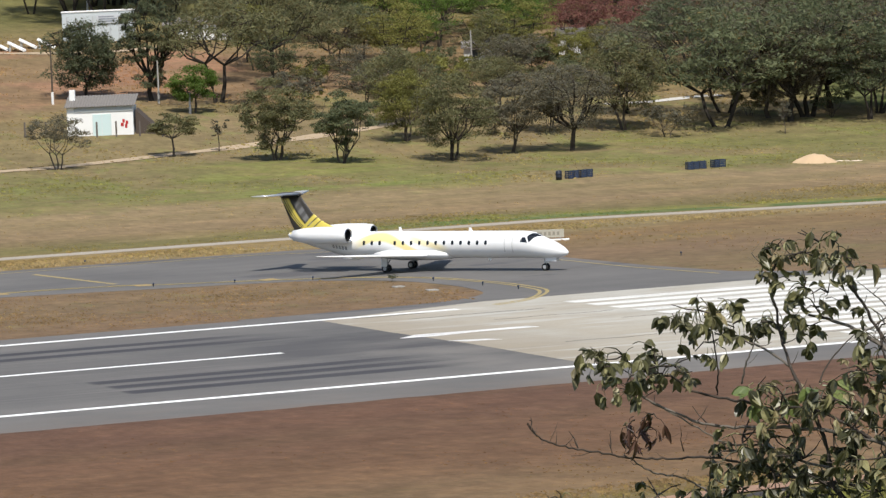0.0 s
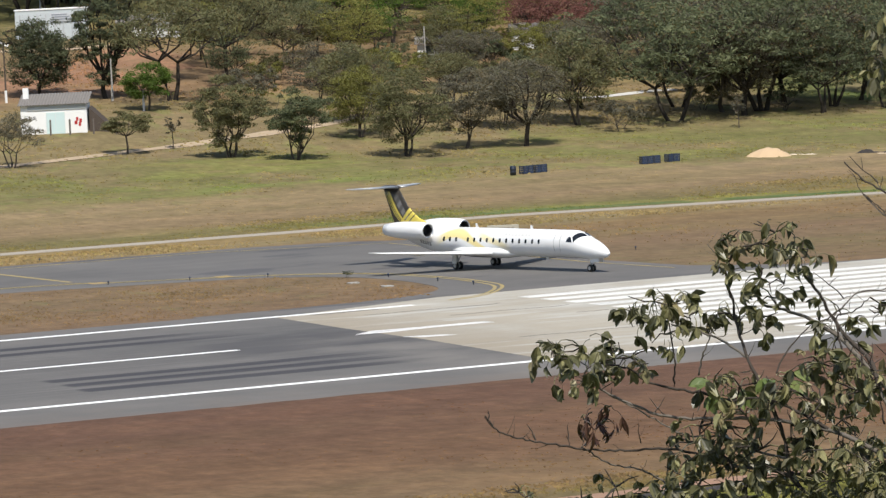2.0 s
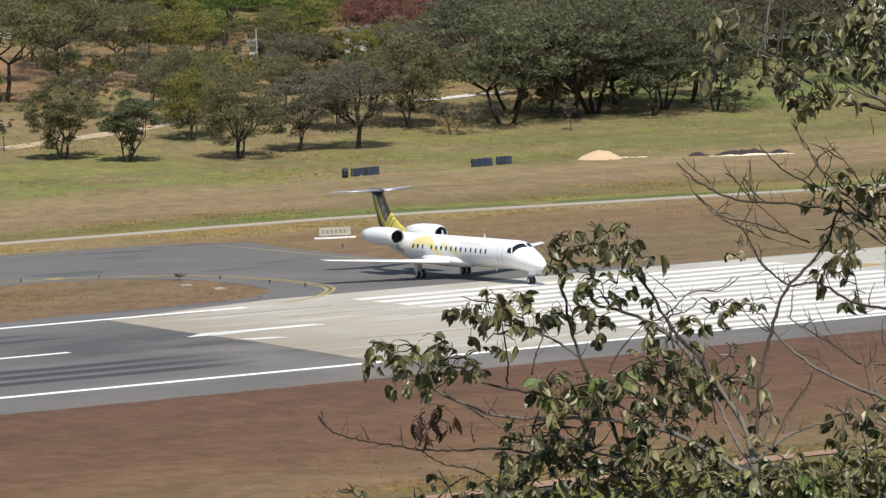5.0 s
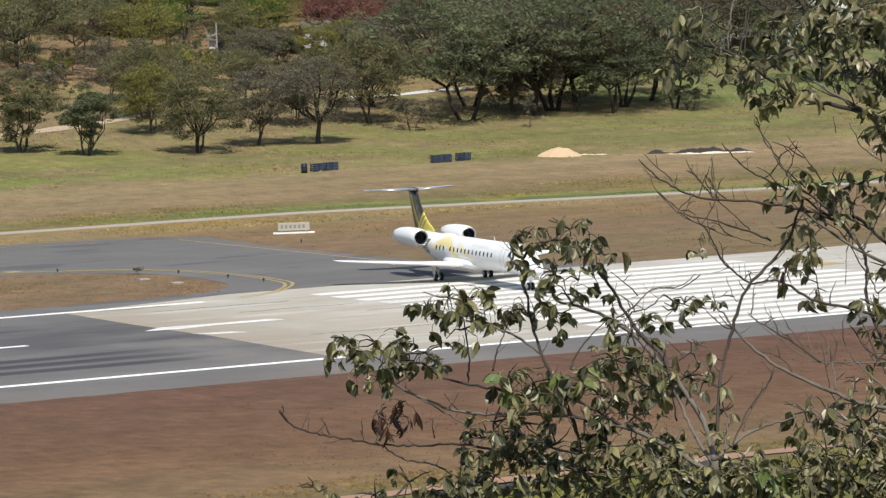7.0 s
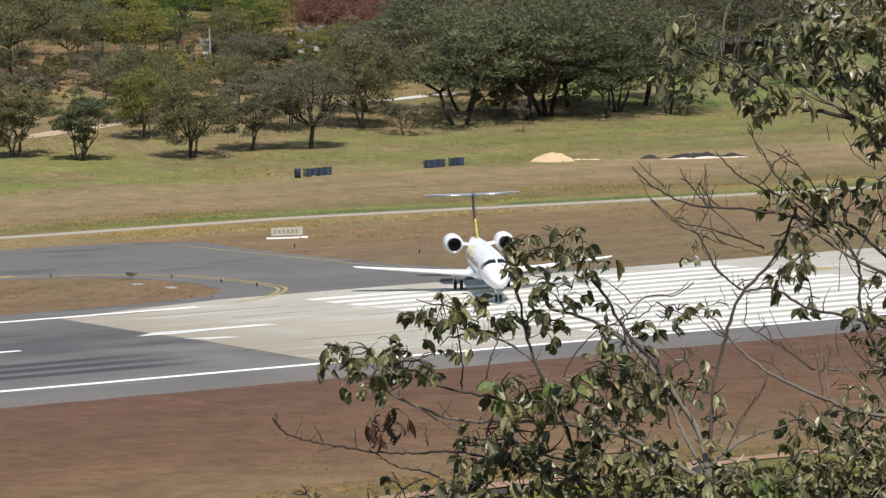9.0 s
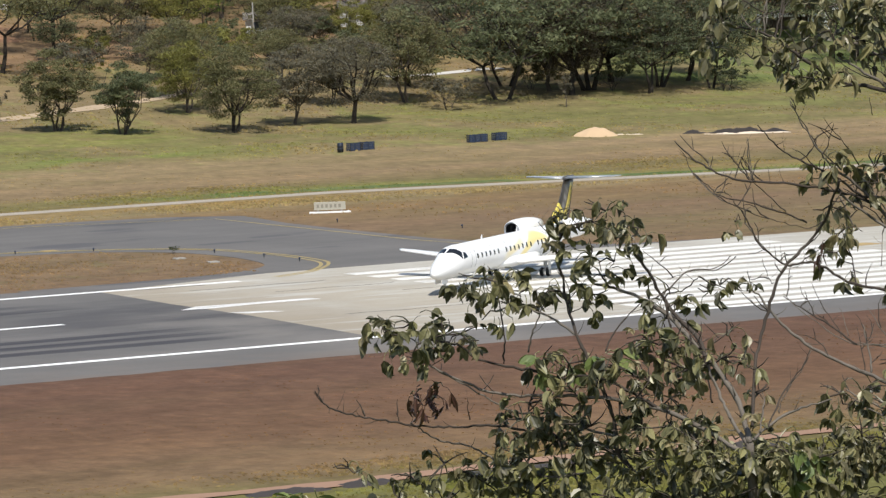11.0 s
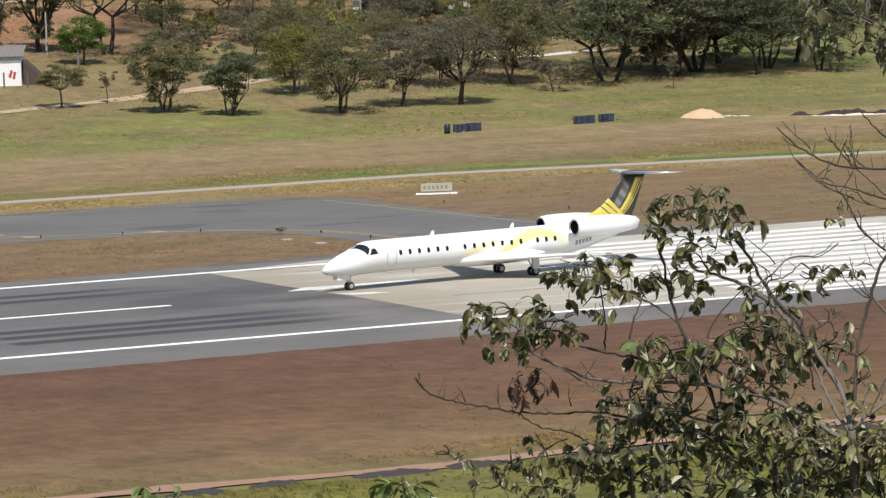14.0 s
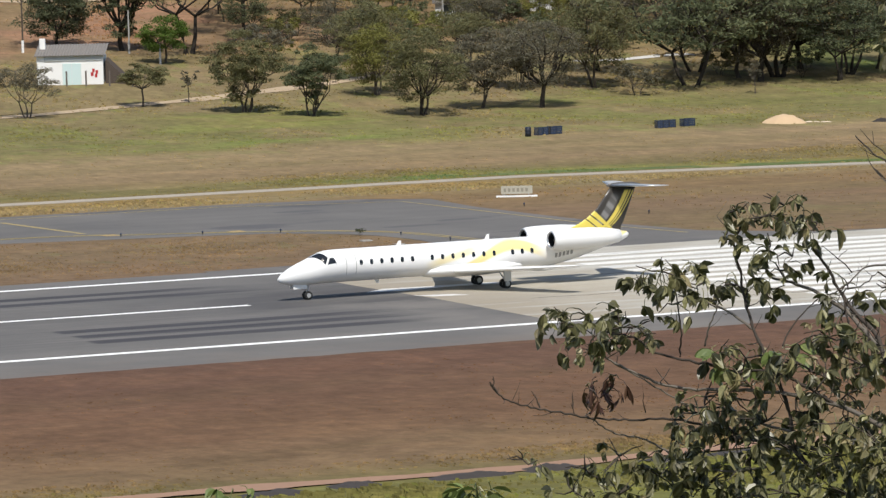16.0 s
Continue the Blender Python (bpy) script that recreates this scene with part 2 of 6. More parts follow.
def concrete_material():
    m = Mat("runway_concrete", 0.9, spec=0.3)
    x, y, z = m.axes()
    streak = m.math("ADD", m.math("MULTIPLY", m.noise(1.0, 6, m.scaled((0.07, 0.30, 1)), 0.62), 0.4), m.math("MULTIPLY", m.noise(0.16, 7, None, 0.68), 0.6))
    c = m.ramp(streak, [(0.28, (0.27, 0.245, 0.21)), (0.46, (0.37, 0.35, 0.30)), (0.60, (0.44, 0.425, 0.38)), (0.72, (0.56, 0.545, 0.50))])
    c = m.mix(m.math("MULTIPLY", m.noise(0.12, 5, None, 0.6, 0.34, 0.60), m.step(x, 178, 140, 0.12, 0.6)), c, (0.355, 0.31, 0.235))
    seam = m.math("MULTIPLY", m.step(m.math("ADD", x, m.math("MULTIPLY", m.noise(0.2, 4), 10.0)), 153, 138), 0.75)
    c = m.mix(seam, c, (0.28, 0.24, 0.18))
    # old repair strips and pale washed patches along the lanes
    strip = m.noise(1.0, 3, m.scaled((0.03, 0.8, 1), at=(21, 4, 0)), 0.5, 0.60, 0.64)
    c = m.mix(m.math("MULTIPLY", strip, 0.45), c, (0.25, 0.225, 0.19))
    wash = m.noise(1.0, 4, m.scaled((0.06, 0.35, 1), at=(40, 9, 0)), 0.55, 0.56, 0.66)
    c = m.mix(m.math("MULTIPLY", wash, 0.3), c, (0.56, 0.56, 0.53))
    c = m.mix(0.3, c, m.mix(m.noise(4.0, 5), (0.6, 0.6, 0.6), (1.4, 1.4, 1.4)), "MULTIPLY")
    rub = m.noise(1.0, 3, m.scaled((0.05, 1.2, 1), at=(9, 0, 0)), 0.5, 0.60, 0.72)
    c = m.mix(m.math("MULTIPLY", m.math("MULTIPLY", rub, m.band(y, 268, 296, 6)), 0.35), c, (0.10, 0.10, 0.105))
    m.colour(c)
    return m.done()


def paint_material(name, c, worn):
    m = Mat(name, 0.7, spec=0.3)
    w = m.math("ADD", m.math("MULTIPLY", m.noise(0.5, 6, m.scaled((0.3, 1, 1)), 0.7), 0.7), m.math("MULTIPLY", m.noise(5.0, 4), 0.3))
    m.colour(m.mix(m.step(w, 0.62 - worn * 0.25, 0.75 - worn * 0.1), c, tuple(x * 0.45 + 0.08 for x in c)))
    return m.done()


def leaf_material(name, a, b, dry=(0.16, 0.12, 0.05), dryness=0.1, shine=0.55):
    m = Mat(name, shine, spec=0.15)
    r = m.island()
    c = m.mix(m.step(r, 0.0, 1.0, 0.1, 0.75), a, b)
    c = m.mix(m.step(r, 1 - dryness, 1 - dryness + 0.02), c, dry)
    c = m.mix(0.5, c, m.ramp(m.noise(0.45, 3), [(0.35, (0.72, 0.72, 0.74)), (0.65, (1.3, 1.28, 1.2))]), "MULTIPLY")
    c = m.mix(m.step(m.random(), 0.0, 1.0, 0.0, 0.3), c, tuple(x * 0.7 for x in a))
    m.colour(c)
    m.b.inputs["Transmission Weight"].default_value = 0.0
    t = m.t.nodes.new("ShaderNodeBsdfTranslucent")
    m.put(t.inputs["Color"], c)
    mixer = m.t.nodes.new("ShaderNodeMixShader")
    mixer.inputs[0].default_value = 0.42
    m.t.links.new(m.b.outputs[0], mixer.inputs[1])
    m.t.links.new(t.outputs[0], mixer.inputs[2])
    m.t.links.new(mixer.outputs[0], m.t.nodes["Material Output"].inputs[0])
    return m.done()


def bark_material(name, a, b):
    m = Mat(name, 0.95, spec=0.15)
    n = m.noise(3.0, 6, m.scaled((4, 4, 1)), 0.65)
    m.colour(m.mix(n, a, b))
    m.bump(n, 0.6, 0.02)
    return m.done()


EARTH, BLADES = ground_material(), ground_material(True)
RUNWAY, TAXIWAY, CONCRETE = runway_asphalt(), taxiway_asphalt(), concrete_material()
WHITE_LINE = paint_material("white_road_paint", (0.80, 0.80, 0.78), 0.25)
FADED_PAINT = paint_material("half_gone_white_paint", (0.78, 0.77, 0.75), 0.85)
STRIPE_PAINT = paint_material("worn_white_paint", (0.70, 0.69, 0.65), 0.6)
YELLOW_LINE = paint_material("yellow_road_paint", (0.36, 0.28, 0.11), 0.85)
YELLOW_PATCH = paint_material("yellow_block_paint", (0.40, 0.28, 0.10), 0.8)
BARK = bark_material("grey_brown_bark", (0.045, 0.036, 0.028), (0.12, 0.10, 0.08))
DARK_BARK = bark_material("dark_bark", (0.02, 0.017, 0.014), (0.06, 0.05, 0.04))
OLIVE = leaf_material("olive_leaves", (0.135, 0.138, 0.066), (0.25, 0.242, 0.122), dryness=0.15)
GREEN = leaf_material("green_leaves", (0.105, 0.124, 0.064), (0.205, 0.222, 0.12), dryness=0.08)
BRIGHT = leaf_material("fresh_leaves", (0.075, 0.13, 0.022), (0.16, 0.23, 0.05), dryness=0.02)
DEEP = leaf_material("deep_green_leaves", (0.078, 0.094, 0.053), (0.16, 0.178, 0.098), dryness=0.08)
GREYISH = leaf_material("dry_grey_leaves", (0.145, 0.136, 0.098), (0.25, 0.235, 0.168), dryness=0.2)
YELLOWISH = leaf_material("yellow_green_leaves", (0.17, 0.17, 0.045), (0.32, 0.31, 0.09), dryness=0.1)
DUSKY = leaf_material("brownish_leaves", (0.10, 0.088, 0.06), (0.19, 0.165, 0.115), dryness=0.2)
RUSSET = leaf_material("russet_leaves", (0.17, 0.075, 0.06), (0.30, 0.14, 0.115), (0.24, 0.15, 0.1), 0.1)
WHITEWASH = plain("whitewashed_render", (0.78, 0.78, 0.76), 0.85, vary=0.08, scale=0.8)
OFF_WHITE = plain("weathered_white_sheet", (0.62, 0.64, 0.64), 0.6, vary=0.12)
ROOF_GREY = plain("weathered_fibre_cement", (0.18, 0.165, 0.15), 0.9, vary=0.25, scale=1.5)
PALE_DOOR = plain("pale_green_door_paint", (0.55, 0.68, 0.67), 0.6, vary=0.05)
RED_PAINT = plain("red_paint", (0.42, 0.03, 0.03), 0.5)
BLUE_PLASTIC = plain("dark_blue_plastic", (0.02, 0.035, 0.075), 0.45, vary=0.35, scale=1.2)
BLUE_DARK = plain("blackish_blue_plastic", (0.012, 0.016, 0.028), 0.45, vary=0.3)
SAND = plain("dry_sand", (0.50, 0.36, 0.22), 0.95, vary=0.12, scale=1.0)
PALE_SAND = plain("pale_lime_sand", (0.66, 0.55, 0.42), 0.95, vary=0.15, scale=1.0)
BLACK_SOIL = plain("black_soil", (0.03, 0.025, 0.022), 0.95, vary=0.4)
CONCRETE_POST = plain("weathered_concrete", (0.34, 0.33, 0.30), 0.9, vary=0.2)
STEEL = plain("galvanised_steel", (0.4, 0.4, 0.41), 0.45, 0.8)


# ---- building helpers ----
def link(name, bm, material, smooth=False):
    me = bpy.data.meshes.new(name)
    bm.to_mesh(me)
    bm.free()
    for mt in material if isinstance(material, (list, tuple)) else [material]:
        me.materials.append(mt)
    if smooth:
        me.polygons.foreach_set("use_smooth", [True] * len(me.polygons))
    return new(name, me)


def part(name, bm, material, parent, label="", smooth=False):
    ob = link(name, bm, material, smooth)
    ob.parent = parent
    return tagged(ob, label) if label else ob


def thing(name, m, label, category, group="", kind=""):
    ob = new(name)
    ob.matrix_basis = m
    return tagged(ob, label, category, group, kind)


def box(bm, lo, hi, bevel=0.0):
    m = Matrix.LocRotScale([(a + b) / 2 for a, b in zip(lo, hi)], None, [b - a for a, b in zip(lo, hi)])
    made = bmesh.ops.create_cube(bm, size=1.0, matrix=m)["verts"]
    if bevel:
        bmesh.ops.bevel(bm, geom=list({e for v in made for e in v.link_edges}), offset=bevel, segments=2, profile=0.5, affect="EDGES")
    return bm


def boxed(lo, hi, bevel=0.0):
    return box(bmesh.new(), lo, hi, bevel)


def tube(bm, pts, radii, sides=6):
    """A tapered tube along points."""
    rings = []
    pts = [Vector(p) for p in pts]
    for i, p in enumerate(pts):
        d = (pts[min(i + 1, len(pts) - 1)] - pts[max(i - 1, 0)]).normalized()
        a = d.orthogonal().normalized() if abs(d.z) > 0.95 else d.cross(Vector((0, 0, 1))).normalized()
        b = d.cross(a)
        r = radii[i] if isinstance(radii, (list, tuple)) else radii
        rings.append([bm.verts.new(p + (a * math.cos(k * math.tau / sides) + b * math.sin(k * math.tau / sides)) * r) for k in range(sides)])
    for r0, r1 in zip(rings, rings[1:]):
        for k in range(sides):
            bm.faces.new((r0[k], r0[(k + 1) % sides], r1[(k + 1) % sides], r1[k]))
    if len(rings) > 1:
        bm.faces.new(rings[0][::-1]), bm.faces.new(rings[-1])
    return bm


def loft(bm, rings, cap=True):
    vs = [[bm.verts.new(p) for p in r] for r in rings]
    n = len(vs[0])
    for a, b in zip(vs, vs[1:]):
        for k in range(n):
            bm.faces.new((a[k], a[(k + 1) % n], b[(k + 1) % n], b[k]))
    if cap:
        bm.faces.new(vs[0][::-1]), bm.faces.new(vs[-1])
    return bm


def slab(outline, top, thick):
    """A flat piece with the given outline."""
    bm = bmesh.new()
    up = [bm.verts.new((x, y, top)) for x, y in outline]
    dn = [bm.verts.new((x, y, top - thick)) for x, y in outline]
    bm.faces.new(up), bm.faces.new(dn[::-1])
    n = len(up)
    for k in range(n):
        bm.faces.new((up[k], dn[k], dn[(k + 1) % n], up[(k + 1) % n]))
    bmesh.ops.triangulate(bm, faces=[f for f in bm.faces if len(f.verts) > 4])
    bmesh.ops.recalc_face_normals(bm, faces=bm.faces)
    return bm


def ribbon(pts, width, top, thick=0.008):
    """A painted line of even width along points."""
    left, right = [], []
    for i, p in enumerate(pts):
        a, b = pts[max(i - 1, 0)], pts[min(i + 1, len(pts) - 1)]
        d = Vector((b[0] - a[0], b[1] - a[1])).normalized()
        w = width / 2
        left.append((p[0] - d.y * w, p[1] + d.x * w)), right.append((p[0] + d.y * w, p[1] - d.x * w))
    bm = bmesh.new()
    lo = [[bm.verts.new((x, y, z)) for x, y in side] for side in (left, right) for z in (top, top - thick)]
    for i in range(len(pts) - 1):
        for a, b in ((0, 1), (1, 3), (3, 2), (2, 0)):
            bm.faces.new((lo[a][i], lo[a][i + 1], lo[b][i + 1], lo[b][i]))
    bmesh.ops.recalc_face_normals(bm, faces=bm.faces)
    return bm


def curve(pts, n=8):
    """Points of a smooth line through pts."""
    out = []
    P = [Vector(p) for p in pts]
    for i in range(len(P) - 1):
        a, b, c, d = P[max(i - 1, 0)], P[i], P[i + 1], P[min(i + 2, len(P) - 1)]
        for k in range(n):
            t = k / n
            out.append(0.5 * (2 * b + (c - a) * t + (2 * a - 5 * b + 4 * c - d) * t * t + (3 * b - a - 3 * c + d) * t ** 3))
    return out + [P[-1]]


# ---- the land ----
KNOTS = ((-3000, 60), (-60, 25), (0, 24.8), (8, 24), (20, 18.5), (60, 8), (120, 1), (160, 0), (400, 0), (440, 0.8), (470, 2), (500, 4), (540, 8),
         (600, 15), (700, 27), (800, 38), (1000, 55), (1400, 80), (3500, 160))


def profile(y):
    for (a, za), (b, zb) in zip(KNOTS, KNOTS[1:]):
        if y <= b:
            return za + (zb - za) * (y - a) / (b - a)
    return KNOTS[-1][1]


def land(x, y):
    z = profile(y)
    if y > 425:
        k = min(1, (y - 425) / 60)
        z += k * (0.5 * noise.noise((x * 0.03, y * 0.03, 3.1)) + 0.18 * noise.noise((x * 0.12, y * 0.12, 7.7)))
    elif 150 < y < 245:
        z += 0.05 * noise.noise((x * 0.1, y * 0.1, 1.3)) * min(1, (245 - y) / 20)
    return z


def build_ground():
    xs = [-3000, -1200, -500, -200, -60] + [0 + 10 * i for i in range(6)] + [60 + 2.5 * i for i in range(117)] + [360 + 15 * i for i in range(8)] + [600, 1000, 2000, 3500]
    ys = [-3000, -800, -200, -60, -20, 0, 8, 14, 20, 40, 60, 90, 120, 150, 165] + [175 + 2 * i for i in range(38)] + [255, 280, 305, 330, 355, 380] + \
         [395 + 2.5 * i for i in range(100)] + [650 + 10 * i for i in range(16)] + [850, 1000, 1400, 2000, 3500]
    bm = bmesh.new()
    grid = [[bm.verts.new((x, y, land(x, y) + (-0.03 if 246 < y < 385 else 0.022 + 0.018 * noise.noise((x * 0.35, y, 6.0)) if 240 < y <= 246 else 0.0))) for x in xs] for y in ys]
    for a, b in zip(grid, grid[1:]):
        for k in range(len(xs) - 1):
            bm.faces.new((a[k], a[k + 1], b[k + 1], b[k]))
    tagged(link("ground", bm, EARTH, True), "dry reddish earth and patchy grass beside a runway", "ground", kind="structure")


def road_mid(x):
    """How far across the service road lies; it swings towards the runway in the east."""
    return 397.5 + math.sin(x / 41.0) - 0.29 * min(max(x - 201, 0), 50) - 0.12 * max(x - 251, 0)


def build_pavements():
    west, east = -900.0, 1500.0
    rw = link("runway", slab([(west, 243.2), (east, 243.2), (east, 309.2), (west, 309.2)], 0.0, 0.3), RUNWAY)
    tagged(rw, "grey asphalt runway streaked with dark tyre rubber", "runway", kind="structure")
    # the pale concrete end of the runway begins on a slant across the lanes
    cz = link("runway_concrete", slab([(131.6, 256.1), (133.0, 277.0), (133.2, 290.0), (134.0, 304.0), (150.0, 309.25), (east, 309.25), (east, 256.1)], 0.006, 0.2), CONCRETE)
    tagged(cz, "pale stained concrete slabs at the runway threshold", "runway", kind="structure")
    tip = [Vector(p) for p in curve([(144.0, 345.4), (150.3, 342.7), (154.6, 337.0), (155.8, 330.0), (155.4, 323.0), (153.6, 316.6), (148.8, 312.4), (141.0, 310.8), (130.0, 310.2)], 5)]
    tx = [(west, 381.0), (150.0, 381.0), (165.0, 380.5), (174.0, 378.0), (179.0, 373.0), (177.2, 360.0), (176.6, 346.0), (176.4, 331.0), (177.5, 319.0), (183.0, 311.5), (192.0, 309.2),
          (130.0, 309.2)] + [(p.x, p.y) for p in reversed(tip)] + [(125.0, 350.6), (80.0, 352.0), (west, 352.0)]
    tw = link("taxiway", slab(tx, -0.006, 0.3), TAXIWAY)
    tagged(tw, "dark grey asphalt taxiway joining the runway", "taxiway", kind="structure")
    road = link("service_road", ribbon([(x, road_mid(x) + 0.3 * noise.noise((x * 0.11, 0, 8)), 0) for x in range(-300, 700, 5)], 3.2, 0.05, 0.2),
                plain("pale_gravel", (0.33, 0.29, 0.235), 0.95, vary=0.25, scale=0.5))
    tagged(road, "narrow pale gravel service road crossing the grass", "road", kind="structure")


def line(name, bm, material, label):
    tagged(link(name, bm, material), label, "runway marking", kind="structure")


def build_markings():
    line("near_edge_line", ribbon([(-900, 255.4), (150, 255.4), (1500, 255.4)], 0.95, 0.012), WHITE_LINE, "solid white painted line along the runway edge")
    line("far_edge_line", ribbon([(-900, 304.3), (145.5, 304.3)], 0.95, 0.012), WHITE_LINE, "solid white painted line along the runway edge")
    for k in range(9):
        x1 = 121.0 - 50 * k
        line("centre_line", ribbon([(x1 - 30, 281.0), (x1, 281.0)], 0.75, 0.012), WHITE_LINE, "white painted centre line dash on asphalt")
    for k in range(-1, 12):
        y = 261.7 + 3.72 * k
        line("threshold_stripe", slab([(154.0, y - 1.0), (192.0, y - 1.0), (192.0, y + 1.0), (154.0, y + 1.0)], 0.018, 0.01), STRIPE_PAINT, "worn white threshold stripe painted on concrete")
    # remains of the old number, half worn away
    for pts in ([(131.4, 284.4), (133.4, 286.2), (136.2, 286.0), (137.0, 284.6), (134.0, 284.0)], [(136.2, 286.0), (142.2, 285.9), (142.4, 284.6), (137.0, 284.7)],
                [(132.8, 279.8), (135.4, 278.9), (136.0, 277.6), (133.6, 278.2)]):
        line("runway_number", slab(pts, 0.017, 0.008), FADED_PAINT, "half-worn white runway figure on patched concrete")
    for dx in (-0.34, 0.34):
        path = curve([(60.0, 355.0 + dx, 0), (127.3, 354.6 + dx, 0), (142.1, 349.9 + dx, 0), (153.0, 343.6 + dx, 0), (158.0 + dx, 336.8, 0), (159.3 + dx, 328.0, 0), (159.2 + dx, 321.2, 0),
                      (157.9 + dx, 314.6, 0), (153.5, 308.2 - dx, 0), (149.2, 305.6 - dx, 0)], 8)
        line("taxi_line", ribbon(path, 0.30, 0.016), YELLOW_LINE, "faded double yellow taxi guide line")
    line("taxi_line", ribbon([(137.5, 374.0), (137.9, 355.2)], 0.55, 0.014), YELLOW_LINE, "faded yellow holding line across the taxiway")
    line("taxi_line", ribbon([(-900.0, 378.6), (160.0, 378.0), (175.5, 371.5), (174.5, 331.0), (175.5, 318.0)], 0.3, 0.013), YELLOW_LINE, "faint faded yellow taxiway edge line")
    line("yellow_patch", slab([(193.0, 292.6), (196.0, 292.9), (195.4, 295.0), (193.4, 295.2)], 0.02, 0.01), YELLOW_PATCH, "small yellow painted mark on concrete")
    for x, y in ((127.0, 353.6), (138.9, 351.6), (148.7, 347.6)):
        line("yellow_patch", slab([(x - 0.7, y - 0.8), (x + 0.6, y - 0.9), (x + 0.7, y + 0.8), (x - 0.6, y + 0.9)], 0.018, 0.01), YELLOW_PATCH, "worn orange-yellow block painted on the taxi line")
    # dark sealed cracks that wander over the concrete
    rng = random.Random(41)
    seal = plain("crack_seal", (0.10, 0.095, 0.09), 0.9, vary=0.3, scale=0.8)
    for x0, y0, n, w in ((139.0, 299.2, 9, 0.16), (136.5, 303.0, 5, 0.3), (143.0, 293.0, 8, 0.14), (150.0, 286.5, 16, 0.14), (138.0, 272.0, 10, 0.12), (158.0, 279.5, 14, 0.12), (166.0, 299.6, 12, 0.14), (147.0, 263.5, 12, 0.12)):
        pts = [(x0 + 1.4 * k, y0 + 0.5 * noise.noise((k * 0.5, x0, 2)) + 0.04 * k * rng.uniform(-1, 1)) for k in range(n)]
        line("crack_seal", ribbon(pts, w, 0.015), seal, "thin dark sealed crack in the concrete")


def tufts(name, count, seed, area, tall, label):
    """Ragged grass tufts over a stretch of land, each a pair of crossed blades' fans."""
    g = np.random.default_rng(seed)
    (x0, x1), (y0, y1) = area
    x, y = g.uniform(x0, x1, count), g.uniform(y0, y1, count)
    az = np.degrees(np.arctan2(x, y))
    keep = (az > 18.8) & (az < 35.2)
    paved = ((y > 244) & (y < 310.5)) | ((y > 309) & (y < 381.6) & (x < 178.5) & ~((y > 311.5) & (y < 343) & (x < 151)) & ~((y > 316) & (y < 349) & (x < 136)) & ~((y > 318) & (y < 336) & (x < 154.2)))
    mid = np.array([road_mid(v) for v in x])
    paved |= (y > mid - 5.0) & (y < mid + 2.6)
    keep &= ~paved
    x, y = x[keep], y[keep]
    patch = np.array([noise.noise((a * 0.09, b * 0.045, seed)) for a, b in zip(x, y)])
    keep = patch > g.uniform(-0.55, 0.35, len(x))
    x, y, patch = x[keep], y[keep], patch[keep]
    n = len(x)
    z = np.array([land(a, b) for a, b in zip(x, y)]) - 0.05
    h = tall * g.uniform(0.4, 1.3, n) * (0.7 + 0.8 * np.clip(patch + 0.3, 0, 1))
    w = h * g.uniform(0.7, 1.8, n)
    verts, faces = [], []
    for k in range(2):
        a = g.uniform(0, math.pi, n) if k else g.uniform(0.2, 1.2, n)
        dx, dy = np.cos(a) * w, -np.sin(a) * w
        lean = g.uniform(-0.5, 0.5, n)
        base = np.stack([x, y, z], 1)
        side = np.stack([dx, dy, 0 * dx], 1)
        up = np.stack([dx * lean, dy * lean, h], 1)
        quad = np.stack([base - side * 0.45, base + side * 0.45, base + side * 0.6 + up * g.uniform(0.5, 1.0, (n, 1)), base - side * 0.4 + up], 1)
        verts.append(quad.reshape(-1, 3))
        faces.append(np.arange(n * 4).reshape(-1, 4) + k * n * 4)
    me = bpy.data.meshes.new(name)
    me.from_pydata(np.concatenate(verts).tolist(), [], np.concatenate(faces).tolist())
    me.materials.append(BLADES)
    tagged(new(name, me), label, "grass", kind="stuff")


def build_grass():
    tufts("grass_field", 16000, 1, ((120, 330), (310.5, 446)), 0.10, "short dry brown grass of the airfield")
    tufts("grass_field", 9000, 12, ((100, 157), (310.5, 347)), 0.10, "dry brown weeds on the island between runway and taxiway")
    tufts("grass_verge", 9000, 2, ((120, 260), (381.8, 391.5)), 0.17, "taller straw-coloured grass along the taxiway")
    tufts("grass_verge", 9000, 6, ((150, 320), (398, 414)), 0.15, "green grass along the service road")
    tufts("grass_slope", 24000, 3, ((150, 345), (446, 545)), 0.16, "dry and green mixed grass on the slope")
    tufts("grass_near", 12000, 4, ((60, 185), (192.5, 247)), 0.075, "sparse dry grass on red earth")
    tufts("grass_near", 12000, 5, ((60, 150), (172, 187.2)), 0.20, "green grass beside the red track")
    tufts("grass_near", 6000, 7, ((60, 160), (192.0, 197)), 0.13, "olive grass beside the red track")
    tufts("grass_hill", 12000, 8, ((180, 300), (545, 625)), 0.18, "dry grass on the upper slope")


build_ground()
build_grass()
build_pavements()
build_markings()


